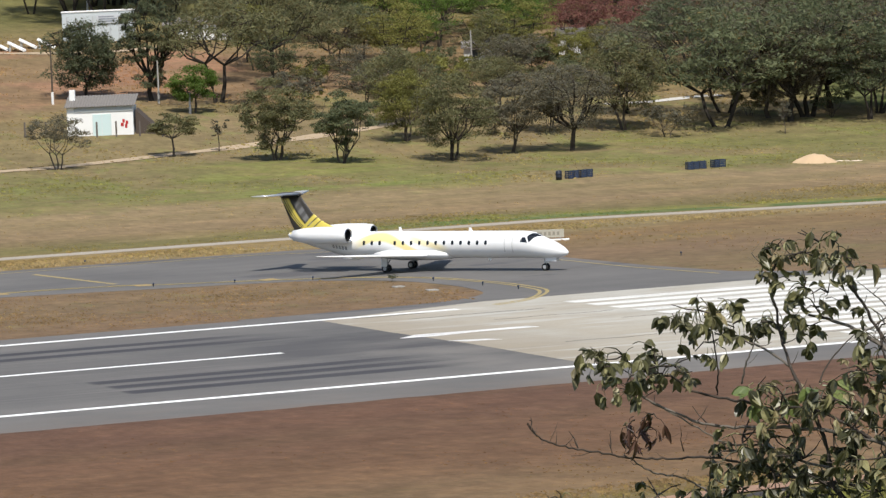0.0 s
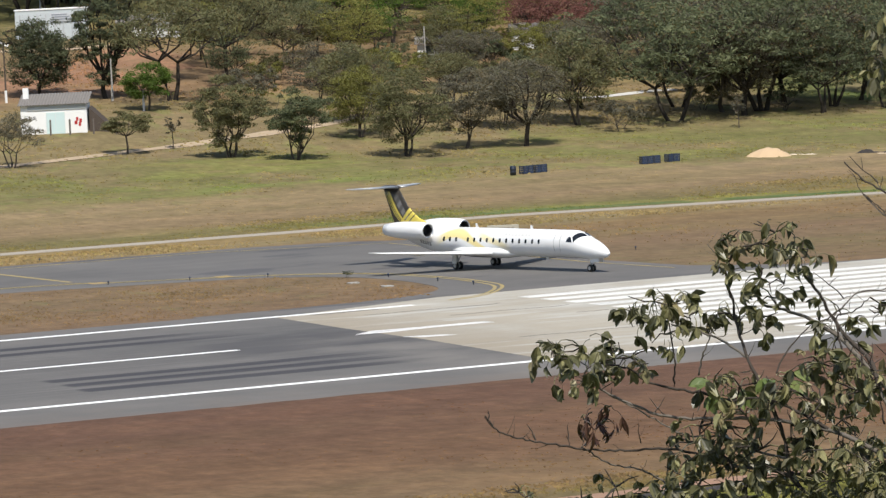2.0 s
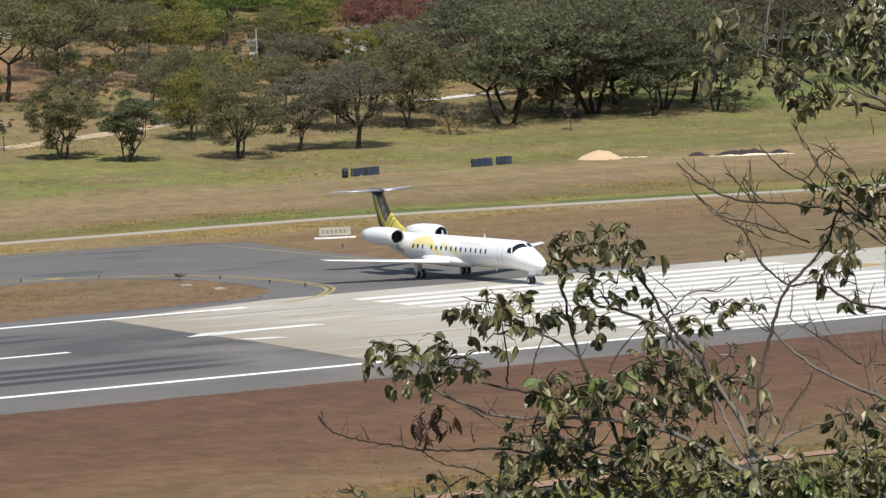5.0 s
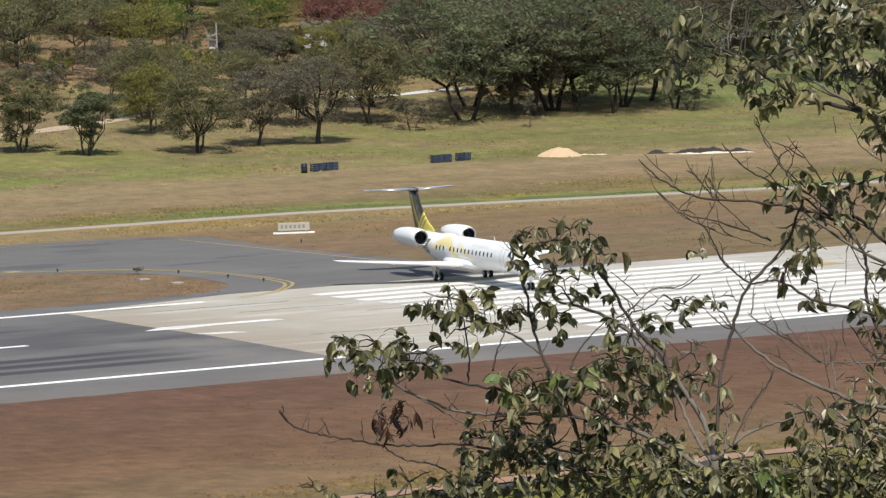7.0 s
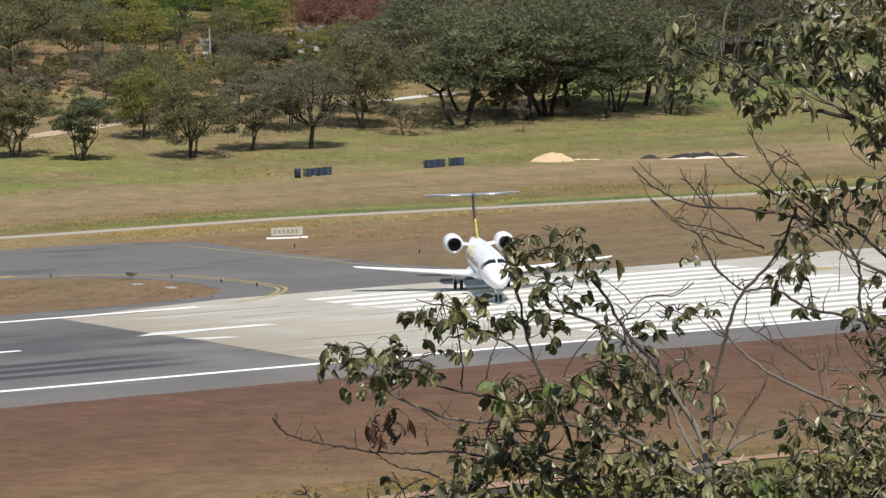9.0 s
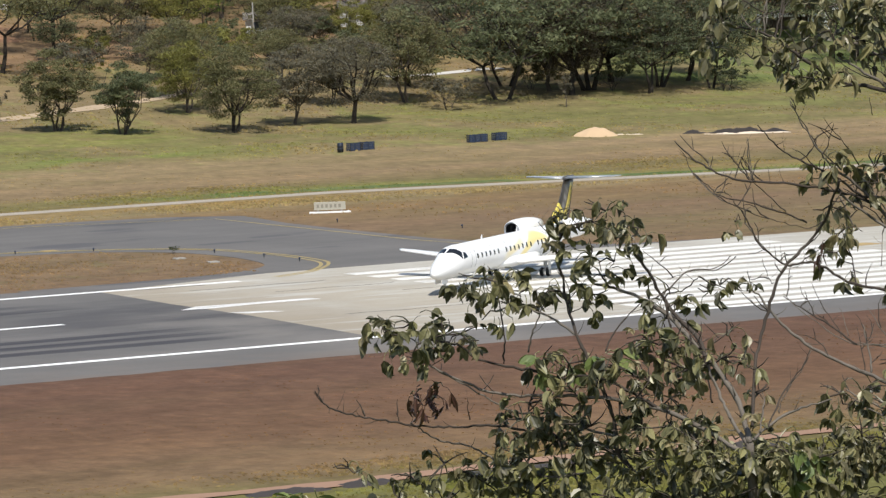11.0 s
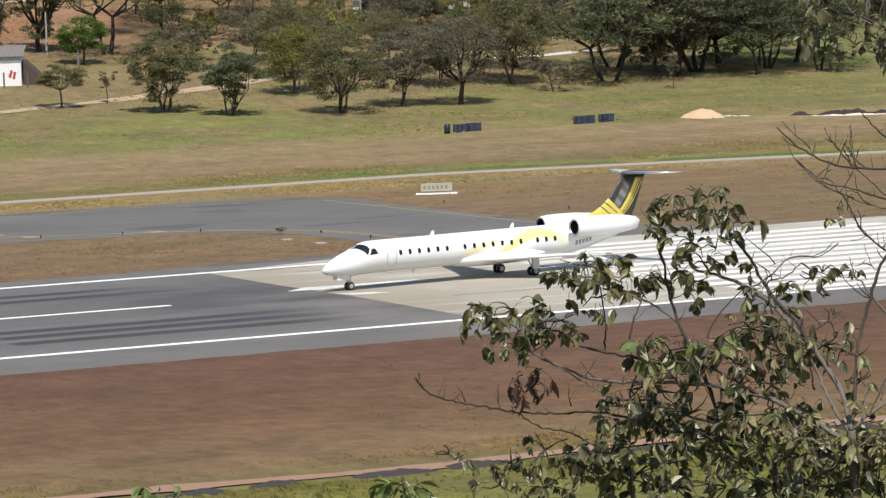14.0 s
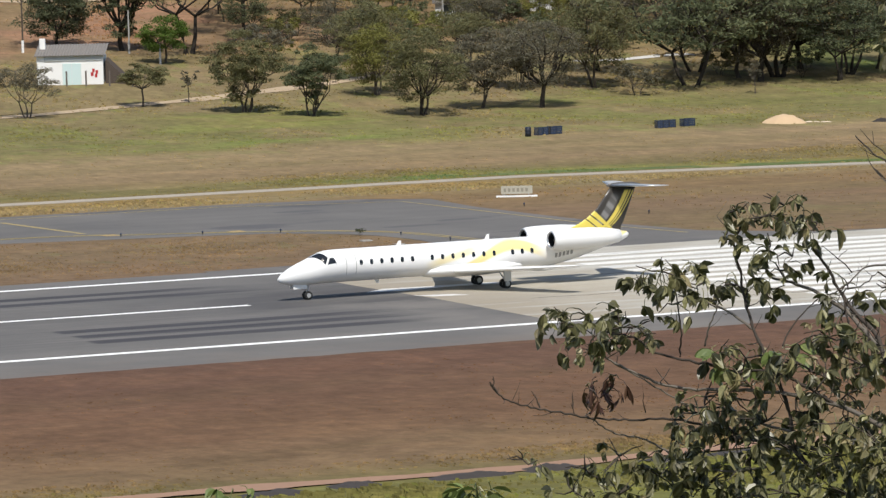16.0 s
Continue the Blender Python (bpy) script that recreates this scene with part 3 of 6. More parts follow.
# ---- the airliner: nose at its origin, nose towards +x, wheels on z = 0 ----
def fuselage_paint():
    m = Mat("white_aircraft_paint", 0.32)
    x, y, z = m.axes()
    s = m.math("MULTIPLY", x, -1.0)
    # pale yellow swoosh that climbs aft along the cabin
    mid = m.math("ADD", 2.15, m.math("MULTIPLY", m.math("SINE", m.math("MULTIPLY", m.math("SUBTRACT", s, 15.5), 0.62)), 0.75))
    width = m.step(s, 11.5, 17.0, 0.05, 0.36)
    d = m.math("ABSOLUTE", m.math("SUBTRACT", z, mid))
    f = m.math("MULTIPLY", m.step(m.math("SUBTRACT", d, width), -0.12, 0.12, 1.0, 0.0), m.band(s, 11.6, 20.0, 0.9))
    mid2 = m.math("ADD", 2.5, m.math("MULTIPLY", m.math("SUBTRACT", s, 13.8), 0.25))
    f2 = m.math("MULTIPLY", m.step(m.math("ABSOLUTE", m.math("SUBTRACT", z, mid2)), 0.1, 0.4, 1.0, 0.0), m.band(s, 11.4, 15.0, 0.8))
    f = m.math("MAXIMUM", f, m.math("MULTIPLY", f2, 0.7))
    g = m.noise(0.8, 5)
    white = m.mix(g, (0.74, 0.74, 0.73), (0.84, 0.84, 0.83))
    under = m.noise(0.9, 5, m.scaled((0.3, 1, 3)), 0.6, 0.52, 0.7)
    white = m.mix(m.math("MULTIPLY", m.math("MULTIPLY", under, m.step(z, 1.9, 1.2)), 0.25), white, (0.45, 0.45, 0.45))
    c = m.mix(m.math("MULTIPLY", f, 0.8), white, (0.80, 0.64, 0.18))
    tail = m.math("MULTIPLY", m.step(s, 25.9, 26.2), m.step(m.math("ADD", z, m.math("MULTIPLY", s, -0.35)), -6.55, -6.45))
    c = m.mix(m.math("MULTIPLY", tail, 0.8), c, (0.80, 0.64, 0.18))
    m.colour(c)
    return m.done()


def fin_paint():
    m = Mat("tail_livery_paint", 0.35)
    x, y, z = m.axes()
    s = m.math("MULTIPLY", x, -1.0)
    d = m.math("ADD", m.math("SUBTRACT", s, 23.6), m.math("MULTIPLY", m.math("SUBTRACT", z, 3.2), 1.1))
    low = m.step(d, 3.35, 3.45, 1.0, 0.0)
    # two rising flames that hug the trailing edge
    rise = m.math("MULTIPLY", m.math("SQRT", m.math("MAXIMUM", m.math("SUBTRACT", z, 3.35), 0.0)), 1.72)
    bend = m.math("SUBTRACT", m.math("SUBTRACT", s, 25.5), rise)
    flame = m.math("MAXIMUM", m.band(bend, -0.72, -0.36, 0.03), m.math("MAXIMUM", m.band(bend, -0.28, -0.16, 0.02), m.band(bend, -0.02, 0.07, 0.02)))
    flame = m.math("MULTIPLY", flame, m.step(z, 6.3, 6.1))
    arc = m.math("SUBTRACT", d, m.math("MULTIPLY", m.math("SUBTRACT", s, 25.0), 0.18))
    dark = m.math("MAXIMUM", m.band(arc, 2.12, 2.24, 0.03), m.band(arc, 2.72, 2.86, 0.03))
    yel = m.math("MAXIMUM", flame, m.math("MULTIPLY", low, m.math("SUBTRACT", 1.0, dark)))
    sheen = m.math("MULTIPLY", m.band(bend, -1.7, -0.95, 0.1), m.step(z, 6.2, 5.2))
    bars = m.math("MULTIPLY", sheen, m.band(m.math("FRACT", m.math("MULTIPLY", d, 0.9)), 0.25, 0.75, 0.12))
    grey = m.mix(sheen, (0.042, 0.037, 0.031), (0.11, 0.107, 0.104))
    grey = m.mix(m.math("MULTIPLY", bars, 0.5), grey, (0.33, 0.33, 0.33))
    grey = m.mix(m.math("MULTIPLY", m.step(s, 26.9, 27.4), 0.6), grey, (0.028, 0.024, 0.02))
    m.colour(m.mix(yel, grey, (0.70, 0.57, 0.11)))
    return m.done()


def ring(x, r, cz, ry=None, n=28, cy=0.0):
    ry = ry or r
    return [(x, cy + ry * math.cos(k * math.tau / n), cz + r * math.sin(k * math.tau / n)) for k in range(n)]


def foil(bm, stations, n=10):
    """An aerofoil skin through stations of (leading x, y, z, chord, thickness); y or z may carry the span."""
    rings = []
    for lx, y, z, chord, th, upright in stations:
        prof = []
        for k in range(2 * n):
            a = k / (2 * n) * math.tau
            u = 0.5 * (1 - math.cos(a))
            h = th * chord * (2.6 * (math.sqrt(max(u, 0)) * 0.6 - u * 0.42 - u * u * 0.18)) * (1 if k < n else -1)
            prof.append((lx - u * chord, y + (h if upright else 0), z + (0 if upright else h)))
        rings.append(prof)
    return loft(bm, rings)


def build_airliner():
    jet = thing("airliner", Matrix.Identity(4), "white twin-engine regional jet with grey and yellow tail", "airplane")
    white, fin = fuselage_paint(), fin_paint()
    gloss = plain("white_gloss_paint", (0.79, 0.79, 0.78), 0.3, vary=0.05)
    metal = plain("bare_leading_edge", (0.55, 0.56, 0.58), 0.3, 0.9, vary=0.1)
    glass = plain("cabin_glass", (0.015, 0.018, 0.022), 0.08, vary=0.2)
    tyre = plain("tyre_rubber_black", (0.018, 0.018, 0.018), 0.8)
    hub = plain("wheel_hub_grey", (0.5, 0.5, 0.5), 0.4, 0.5)
    dark = plain("engine_interior", (0.012, 0.012, 0.014), 0.6)
    strut = plain("gear_leg_paint", (0.6, 0.61, 0.62), 0.4, 0.2)
    secs = [(0.0, 0.04, 1.50), (0.12, 0.19, 1.51), (0.4, 0.38, 1.56), (0.9, 0.58, 1.66), (1.5, 0.75, 1.77), (2.1, 0.87, 1.87), (2.7, 0.99, 2.00), (3.2, 1.08, 2.12), (3.7, 1.13, 2.18),
            (4.3, 1.14, 2.20), (8, 1.14, 2.20), (12, 1.14, 2.20), (16, 1.14, 2.20), (20.0, 1.14, 2.20), (21.5, 1.08, 2.26), (23, 0.95, 2.41), (24.5, 0.77, 2.61), (26, 0.56, 2.82),
            (27.2, 0.40, 2.95), (27.8, 0.22, 3.04), (27.98, 0.06, 3.06)]
    part("fuselage", loft(bmesh.new(), [ring(-s, r, z) for s, r, z in secs]), white, jet, "glossy white fuselage with pale yellow swoosh", True)
    # belly fairing where the wing passes under the cabin
    fair = [(10.9, 0.25, 1.35, 0.5), (11.4, 0.42, 1.40, 1.0), (12.3, 0.52, 1.42, 1.36), (14, 0.56, 1.43, 1.42), (16, 0.56, 1.43, 1.42), (17.5, 0.50, 1.45, 1.3), (18.6, 0.36, 1.45, 0.95), (19.4, 0.12, 1.5, 0.4)]
    part("belly_fairing", loft(bmesh.new(), [ring(-s, h, z, w) for s, h, z, w in fair]), gloss, jet, smooth=True)
    for sg in (-1, 1):
        wing = part("wing", foil(bmesh.new(), [(-12.4, 0.6 * sg, 1.34, 5.0, 0.12, False), (-13.1, 1.6 * sg, 1.38, 4.1, 0.12, False), (-14.6, 4.2 * sg, 1.54, 2.75, 0.11, False),
                                               (-17.3, 9.7 * sg, 1.92, 1.35, 0.10, False), (-17.8, 10.02 * sg, 1.96, 0.8, 0.08, False)]), gloss, jet, "white swept wing", True)
        part("flap_fairing", loft(bmesh.new(), [ring(-s, r, 1.5 + 0.0 * s, r * 0.7, 10, 5.6 * sg) for s, r in ((16.6, 0.04), (17.1, 0.14), (17.9, 0.15), (18.7, 0.03))]), gloss, wing, smooth=True)
        part("aileron", foil(bmesh.new(), [(-17.02, 6.2 * sg, 1.66, 0.55, 0.06, False), (-18.3, 9.3 * sg, 1.90, 0.42, 0.06, False)]), gloss, wing, smooth=True)
        cy = 2.0 * sg
        nac = [(19.14, 0.50), (19.05, 0.58), (19.2, 0.66), (19.8, 0.73), (20.8, 0.75), (22.2, 0.73), (23.6, 0.62), (24.6, 0.46), (24.62, 0.40), (23.4, 0.42)]
        eng = part("engine", loft(bmesh.new(), [ring(-s - 1.4, r, 3.14, None, 28, cy) for s, r in nac], False), gloss, jet, "white rear-mounted jet engine", True)
        # intake wall and fan in near-black, which puts the recess's shade into the colour
        part("fan", loft(bmesh.new(), [ring(-s - 1.4, r, 3.14, None, 28, cy) for s, r in ((19.13, 0.498), (19.4, 0.49), (19.9, 0.49), (19.92, 0.16), (19.6, 0.03))], False), dark, eng, "dark engine intake", True)
        lip = [(19.14, 0.50), (19.06, 0.53), (19.03, 0.57), (19.07, 0.605)]
        part("intake_lip", loft(bmesh.new(), [ring(-s - 1.4, r + 0.006, 3.14, None, 28, cy) for s, r in lip], False), metal, eng, "bare metal intake lip", True)
        part("exhaust", loft(bmesh.new(), [ring(-s - 1.4, r, 3.14, None, 20, cy) for s, r in ((23.6, 0.38), (24.6, 0.28), (24.8, 0.10))]), strut, eng, smooth=True)
        part("pylon", foil(bmesh.new(), [(-21.4, 0.6 * sg, 2.95, 3.2, 0.09, False), (-21.4, 1.35 * sg, 3.1, 3.0, 0.09, False)]), gloss, jet, smooth=True)
        tp = part("tailplane", foil(bmesh.new(), [(-26.5, 0.05 * sg, 6.58, 2.3, 0.10, False), (-28.05, 3.6 * sg, 6.62, 1.25, 0.09, False), (-28.4, 3.78 * sg, 6.62, 0.8, 0.07, False)]),
                  plain("tailplane_grey_paint", (0.36, 0.37, 0.38), 0.4), jet, "pale grey tailplane", True)
        part("leading_edge", foil(bmesh.new(), [(-26.47, 0.1 * sg, 6.58, 0.34, 0.42, False), (-28.02, 3.6 * sg, 6.62, 0.24, 0.40, False)]), metal, tp, smooth=True)
        # main leg with two wheels
        leg = part("main_gear", tube(tube(bmesh.new(), [(-16.55, 2.25 * sg, 1.45), (-16.68, 2.05 * sg, 0.40)], [0.12, 0.085], 10), [(-16.0, 2.2 * sg, 1.4), (-16.6, 2.07 * sg, 0.62)], 0.05, 6), strut, jet)
        part("gear_door", box(bmesh.new(), (-16.98, 2.40 * sg - 0.02, 0.50), (-16.42, 2.40 * sg + 0.02, 1.42), 0.015), gloss, leg)
        for off in (-0.24, 0.24):
            y = 2.05 * sg + off
            w = part("main_wheel", loft(bmesh.new(), [[(-16.68 + r * math.cos(k * math.tau / 24), y + dy, 0.33 + r * math.sin(k * math.tau / 24)) for k in range(24)]
                                                    for dy, r in ((-0.12, 0.21), (-0.11, 0.28), (-0.06, 0.33), (0.06, 0.33), (0.11, 0.28), (0.12, 0.21))]), tyre, jet, "black main wheel", True)
            part("rim", loft(bmesh.new(), [[(-16.68 + r * math.cos(k * math.tau / 16), y + dy, 0.33 + r * math.sin(k * math.tau / 16)) for k in range(16)]
                                          for dy, r in ((-0.128, 0.08), (-0.126, 0.18), (0.126, 0.18), (0.128, 0.08))]), hub, w, smooth=False)
        # windows: rows differ from side to side
        rows = [5.9 + 0.8 * k for k in range(6)] + [11.45 + 0.82 * k for k in range(7)] + [17.85, 18.63, 19.41] if sg > 0 else \
            [7.36 + 0.82 * k for k in range(12)] + [17.9, 18.7, 19.5]
        for s in rows:
            zc = 2.42
            a = math.asin((zc - 2.2) / 1.14)
            oval = []
            for dep, sc in ((-0.03, 1.0), (0.012, 1.0), (0.012, 0.2)):
                rr = []
                for k in range(12):
                    c0, s0 = math.cos(k * math.tau / 12), math.sin(k * math.tau / 12)
                    px = abs(c0) ** 0.7 * math.copysign(0.125, c0) * sc
                    pz = abs(s0) ** 0.7 * math.copysign(0.19, s0) * sc
                    b = a + pz / 1.14
                    rr.append((-s + px, sg * (1.14 + dep) * math.cos(b), 2.2 + (1.14 + dep) * math.sin(b)))
                oval.append(rr)
            part("cabin_window", loft(bmesh.new(), oval), glass, jet)
        # cockpit side window and half of the windscreen, laid on the skin
        part("cockpit_window", skin_patch([(3.34, 0.24, 4.02, 0.24), (3.58, 0.64, 3.86, 0.62)], sg, secs), glass, jet, "dark cockpit side window")
        part("windscreen", skin_patch([(2.42, 1.50, 3.18, 0.28), (3.02, 1.50, 3.46, 0.70)], sg, secs), glass, jet, "dark windscreen half")
        part("door_outline", skin_patch([(4.75, -0.52, 4.79, -0.52), (4.75, 0.75, 4.79, 0.75)], sg, secs), plain("panel_gap", (0.35, 0.35, 0.35)), jet)
        part("door_outline", skin_patch([(5.5, -0.52, 5.54, -0.52), (5.5, 0.75, 5.54, 0.75)], sg, secs), plain("panel_gap", (0.35, 0.35, 0.35)), jet)
        # unreadable registration near the engines, as small bars
        for k in range(5):
            s = 21.3 + 0.33 * k
            part("registration_bar", skin_patch([(s, -0.42, s + 0.2, -0.42), (s, -0.12, s + 0.2, -0.12)], sg, secs), plain("grey_lettering", (0.3, 0.3, 0.3)), jet)
        for k in range(8):
            s = 8.6 + 0.42 * k
            part("title_bar", skin_patch([(s, 0.62, s + 0.26, 0.62), (s, 0.82, s + 0.26, 0.82)], sg, secs), plain("pale_lettering", (0.62, 0.62, 0.60)), jet)
    part("fin", foil(bmesh.new(), [(-22.5, 0, 3.2, 4.75, 0.03, True), (-23.05, 0, 3.68, 4.35, 0.035, True), (-23.9, 0, 4.0, 3.70, 0.05, True), (-24.65, 0, 4.42, 3.12, 0.07, True), (-25.4, 0, 5.0, 2.63, 0.085, True), (-25.95, 0, 5.7, 2.38, 0.095, True), (-26.55, 0, 6.5, 2.12, 0.10, True)], 12),
         fin, jet, "dark grey tail fin with yellow flames", True)
    part("fin_bullet", loft(bmesh.new(), [ring(-s, r, 6.58, r * 0.7, 14) for s, r in ((26.25, 0.03), (26.5, 0.14), (27.2, 0.2), (28.4, 0.17), (29.0, 0.03))]), plain("fin_cap_dark", (0.09, 0.085, 0.08), 0.4), jet, smooth=True)
    leg = part("nose_gear", tube(tube(bmesh.new(), [(-2.35, 0, 1.15), (-2.23, 0, 0.30)], [0.09, 0.06], 10), [(-1.6, 0, 1.1), (-2.2, 0, 0.55)], 0.04, 6), strut, jet)
    for sg in (-1, 1):
        part("gear_door", box(bmesh.new(), (-2.1, 0.26 * sg - 0.015, 0.78), (-1.05, 0.26 * sg + 0.015, 1.12), 0.01), gloss, leg)
        w = part("nose_wheel", loft(bmesh.new(), [[(-2.23 + r * math.cos(k * math.tau / 20), 0.17 * sg + dy, 0.30 + r * math.sin(k * math.tau / 20)) for k in range(20)]
                                                 for dy, r in ((-0.09, 0.18), (-0.08, 0.26), (-0.04, 0.30), (0.04, 0.30), (0.08, 0.26), (0.09, 0.18))]), tyre, jet, "black nose wheel", True)
        part("rim", loft(bmesh.new(), [[(-2.23 + r * math.cos(k * math.tau / 16), 0.17 * sg + dy, 0.30 + r * math.sin(k * math.tau / 16)) for k in range(16)]
                                      for dy, r in ((-0.098, 0.05), (-0.096, 0.16), (0.096, 0.16), (0.098, 0.05))]), hub, w)
        part("taxi_light", loft(bmesh.new(), [ring(-s, r, 0.82, None, 10, 0.1 * sg) for s, r in ((2.0, 0.07), (2.15, 0.06), (2.2, 0.02))]), gloss, leg, "round white taxi light")
    for s, z, h in ((9.2, 3.3, 0.35), (16.2, 3.3, 0.4), (7.4, 1.1, -0.28)):
        part("antenna", foil(bmesh.new(), [(-s, 0, z, 0.42, 0.05, True), (-s - 0.22, 0, z + h, 0.2, 0.05, True)], 5), gloss, jet)
    return jet


def skin_patch(corners, sg, secs):
    """A thin pane that follows the fuselage skin: two rows of (aft station, angle) ends, low then high."""
    (s0, a0, s1, a1), (s2, a2, s3, a3) = corners
    bm = bmesh.new()
    n = 6

    def at(s, a, off):
        for (p, r0, z0), (q, r1, z1) in zip(secs, secs[1:]):
            if p <= s <= q:
                k = (s - p) / (q - p)
                r, z = r0 + (r1 - r0) * k + off, z0 + (z1 - z0) * k
                return (-s, sg * r * math.cos(a), z + r * math.sin(a))
        return (-s, 0, 2.2)

    grid = {}
    for i in range(n + 1):
        for j in range(n + 1):
            u, v = i / n, j / n
            s = (s0 + (s1 - s0) * u) * (1 - v) + (s2 + (s3 - s2) * u) * v
            a = (a0 + (a1 - a0) * u) * (1 - v) + (a2 + (a3 - a2) * u) * v
            for o in (0.012, -0.02):
                grid[i, j, o] = bm.verts.new(at(s, a, o))
    for i in range(n):
        for j in range(n):
            for o in (0.012, -0.02):
                bm.faces.new((grid[i, j, o], grid[i + 1, j, o], grid[i + 1, j + 1, o], grid[i, j + 1, o]))
    for i in range(n):
        for j in (0, n):
            bm.faces.new((grid[i, j, 0.012], grid[i, j, -0.02], grid[i + 1, j, -0.02], grid[i + 1, j, 0.012]))
            bm.faces.new((grid[j, i, 0.012], grid[j, i, -0.02], grid[j, i + 1, -0.02], grid[j, i + 1, 0.012]))
    bmesh.ops.recalc_face_normals(bm, faces=bm.faces)
    return bm


JET = build_airliner()


# ---- trees ----
def sprout(seed, height, spread, stems=1, fork=0.35, flat=0.5, limbs=6, clumps=60, leaves=9000, leaf=0.2, girth=0.028, hollow=0.3, layer=0.5, twigs=0.6):
    """Trunk and crown meshes of one tree: stems fork into limbs and twigs, and feathery leaves lie in uneven pads round the twig ends."""
    rng = random.Random(seed)
    wood = bmesh.new()
    tips = []
    for st in range(stems):
        lean = rng.uniform(0, math.tau)
        off = 0.0 if stems == 1 else 0.04 * height
        foot = Vector((math.cos(lean) * off, math.sin(lean) * off, -0.25))
        fz = height * fork * rng.uniform(0.85, 1.15)
        out = spread * (0.03 if stems == 1 else 0.12)
        top = Vector((math.cos(lean) * out * rng.uniform(0.4, 1.2), math.sin(lean) * out, fz))
        mid = foot.lerp(top, 0.5) + Vector((rng.uniform(-1, 1), rng.uniform(-1, 1), 0)) * height * 0.025
        r = height * girth * (1.0 if stems == 1 else 0.6)
        tube(wood, [foot, foot.lerp(mid, 0.25), mid, top], [r * 1.35, r, r * 0.85, r * 0.7], 6)
        n = max(3, limbs // stems)
        for k in range(n):
            a = lean + k * math.tau / n + rng.uniform(-0.4, 0.4)
            reach = spread * 0.5 * rng.uniform(0.55, 1.05)
            end = Vector((top.x + math.cos(a) * reach * 0.85, top.y + math.sin(a) * reach * 0.85, height * rng.uniform(0.6, 0.92)))
            c1 = top.lerp(end, 0.35) + Vector((math.cos(a), math.sin(a), -0.4)) * reach * 0.12 + Vector((rng.uniform(-1, 1), rng.uniform(-1, 1), 0)) * reach * 0.08
            c2 = top.lerp(end, 0.7) + Vector((rng.uniform(-1, 1), rng.uniform(-1, 1), rng.uniform(-0.5, 0.8))) * reach * 0.14
            tube(wood, [top, c1, c2, end], [r * 0.55, r * 0.4, r * 0.26, r * 0.12], 5)
            tips.append(end)
            for j in range(4):
                f = c1.lerp(end, rng.uniform(0.1, 0.8))
                b = a + rng.uniform(-1.3, 1.3)
                e = f + Vector((math.cos(b) * reach * 0.45, math.sin(b) * reach * 0.45, height * rng.uniform(0.0, 0.2)))
                tube(wood, [f, f.lerp(e, 0.5) + Vector((0, 0, -0.04 * height)), e], [r * 0.24, r * 0.17, r * 0.06], 4)
                tips.append(e)
    # pad centres: twig ends first, the rest over a ragged, lobed dome
    cz, rz, rx = height * (1 - flat * 0.5), height * flat * 0.5, spread * 0.5
    cents = [(p.x, p.y, min(p.z, height), rng.uniform(0.5, 1.0)) for p in tips]
    while len(cents) < clumps:
        a, u = rng.uniform(0, math.tau), rng.uniform(-0.85, 1.0)
        lobe = 0.8 + 0.5 * noise.noise((math.cos(a) * 1.9 + seed, math.sin(a) * 1.9, u * 1.5))
        k = rng.uniform(hollow, 1.0) ** 0.5 * math.sqrt(max(0, 1 - u * u)) * lobe
        p = Vector((math.cos(a) * k * rx, math.sin(a) * k * rx, cz + u * rz * (0.75 + 0.4 * lobe)))
        cents.append((p.x, p.y, p.z, rng.uniform(0.4, 1.1)))
        if rng.random() < twigs:
            q = min(tips, key=lambda t: (t - p).length)
            tube(wood, [q, q.lerp(p, 0.5) + Vector((0, 0, -0.02 * height)), p + (p - q) * 0.15], [0.05, 0.035, 0.012], 3)
    g = np.random.default_rng(seed)
    c = np.array(cents)
    weight = c[:, 3] ** 1.6
    pick = g.choice(len(c), leaves, p=weight / weight.sum())
    size = c[pick, 3:4] * spread * 0.105
    d = g.normal(size=(leaves, 3))
    d /= np.linalg.norm(d, axis=1, keepdims=True)
    d *= g.uniform(0.05, 1.0, (leaves, 1)) ** 0.45
    stray = 1.0 + 0.55 * (g.uniform(0, 1, (leaves, 1)) > 0.86)
    pos = c[pick, :3] + d * size * stray * np.array([1.25, 1.25, layer])
    pos[:, 2] -= 0.35 * size[:, 0] * (d[:, 0] ** 2 + d[:, 1] ** 2)
    nrm = d * 0.8 + np.array([0, 0, 0.6]) + g.normal(size=(leaves, 3)) * 0.5
    nrm /= np.linalg.norm(nrm, axis=1, keepdims=True)
    ax = np.cross(nrm, g.normal(size=(leaves, 3)))
    ax /= np.linalg.norm(ax, axis=1, keepdims=True)
    bx = np.cross(nrm, ax)
    ln = leaf * g.uniform(0.5, 1.5, (leaves, 1))
    wd = ln * g.uniform(0.22, 0.45, (leaves, 1))
    verts = np.stack([pos - ax * ln, pos + ax * ln * 0.8 + bx * wd, pos + ax * ln * 0.6 - bx * wd], 1).reshape(-1, 3)
    crown = bpy.data.meshes.new("crown")
    crown.from_pydata(verts.tolist(), [], np.arange(leaves * 3).reshape(-1, 3).tolist())
    trunk = bpy.data.meshes.new("trunk")
    wood.to_mesh(trunk)
    wood.free()
    return trunk, crown, height


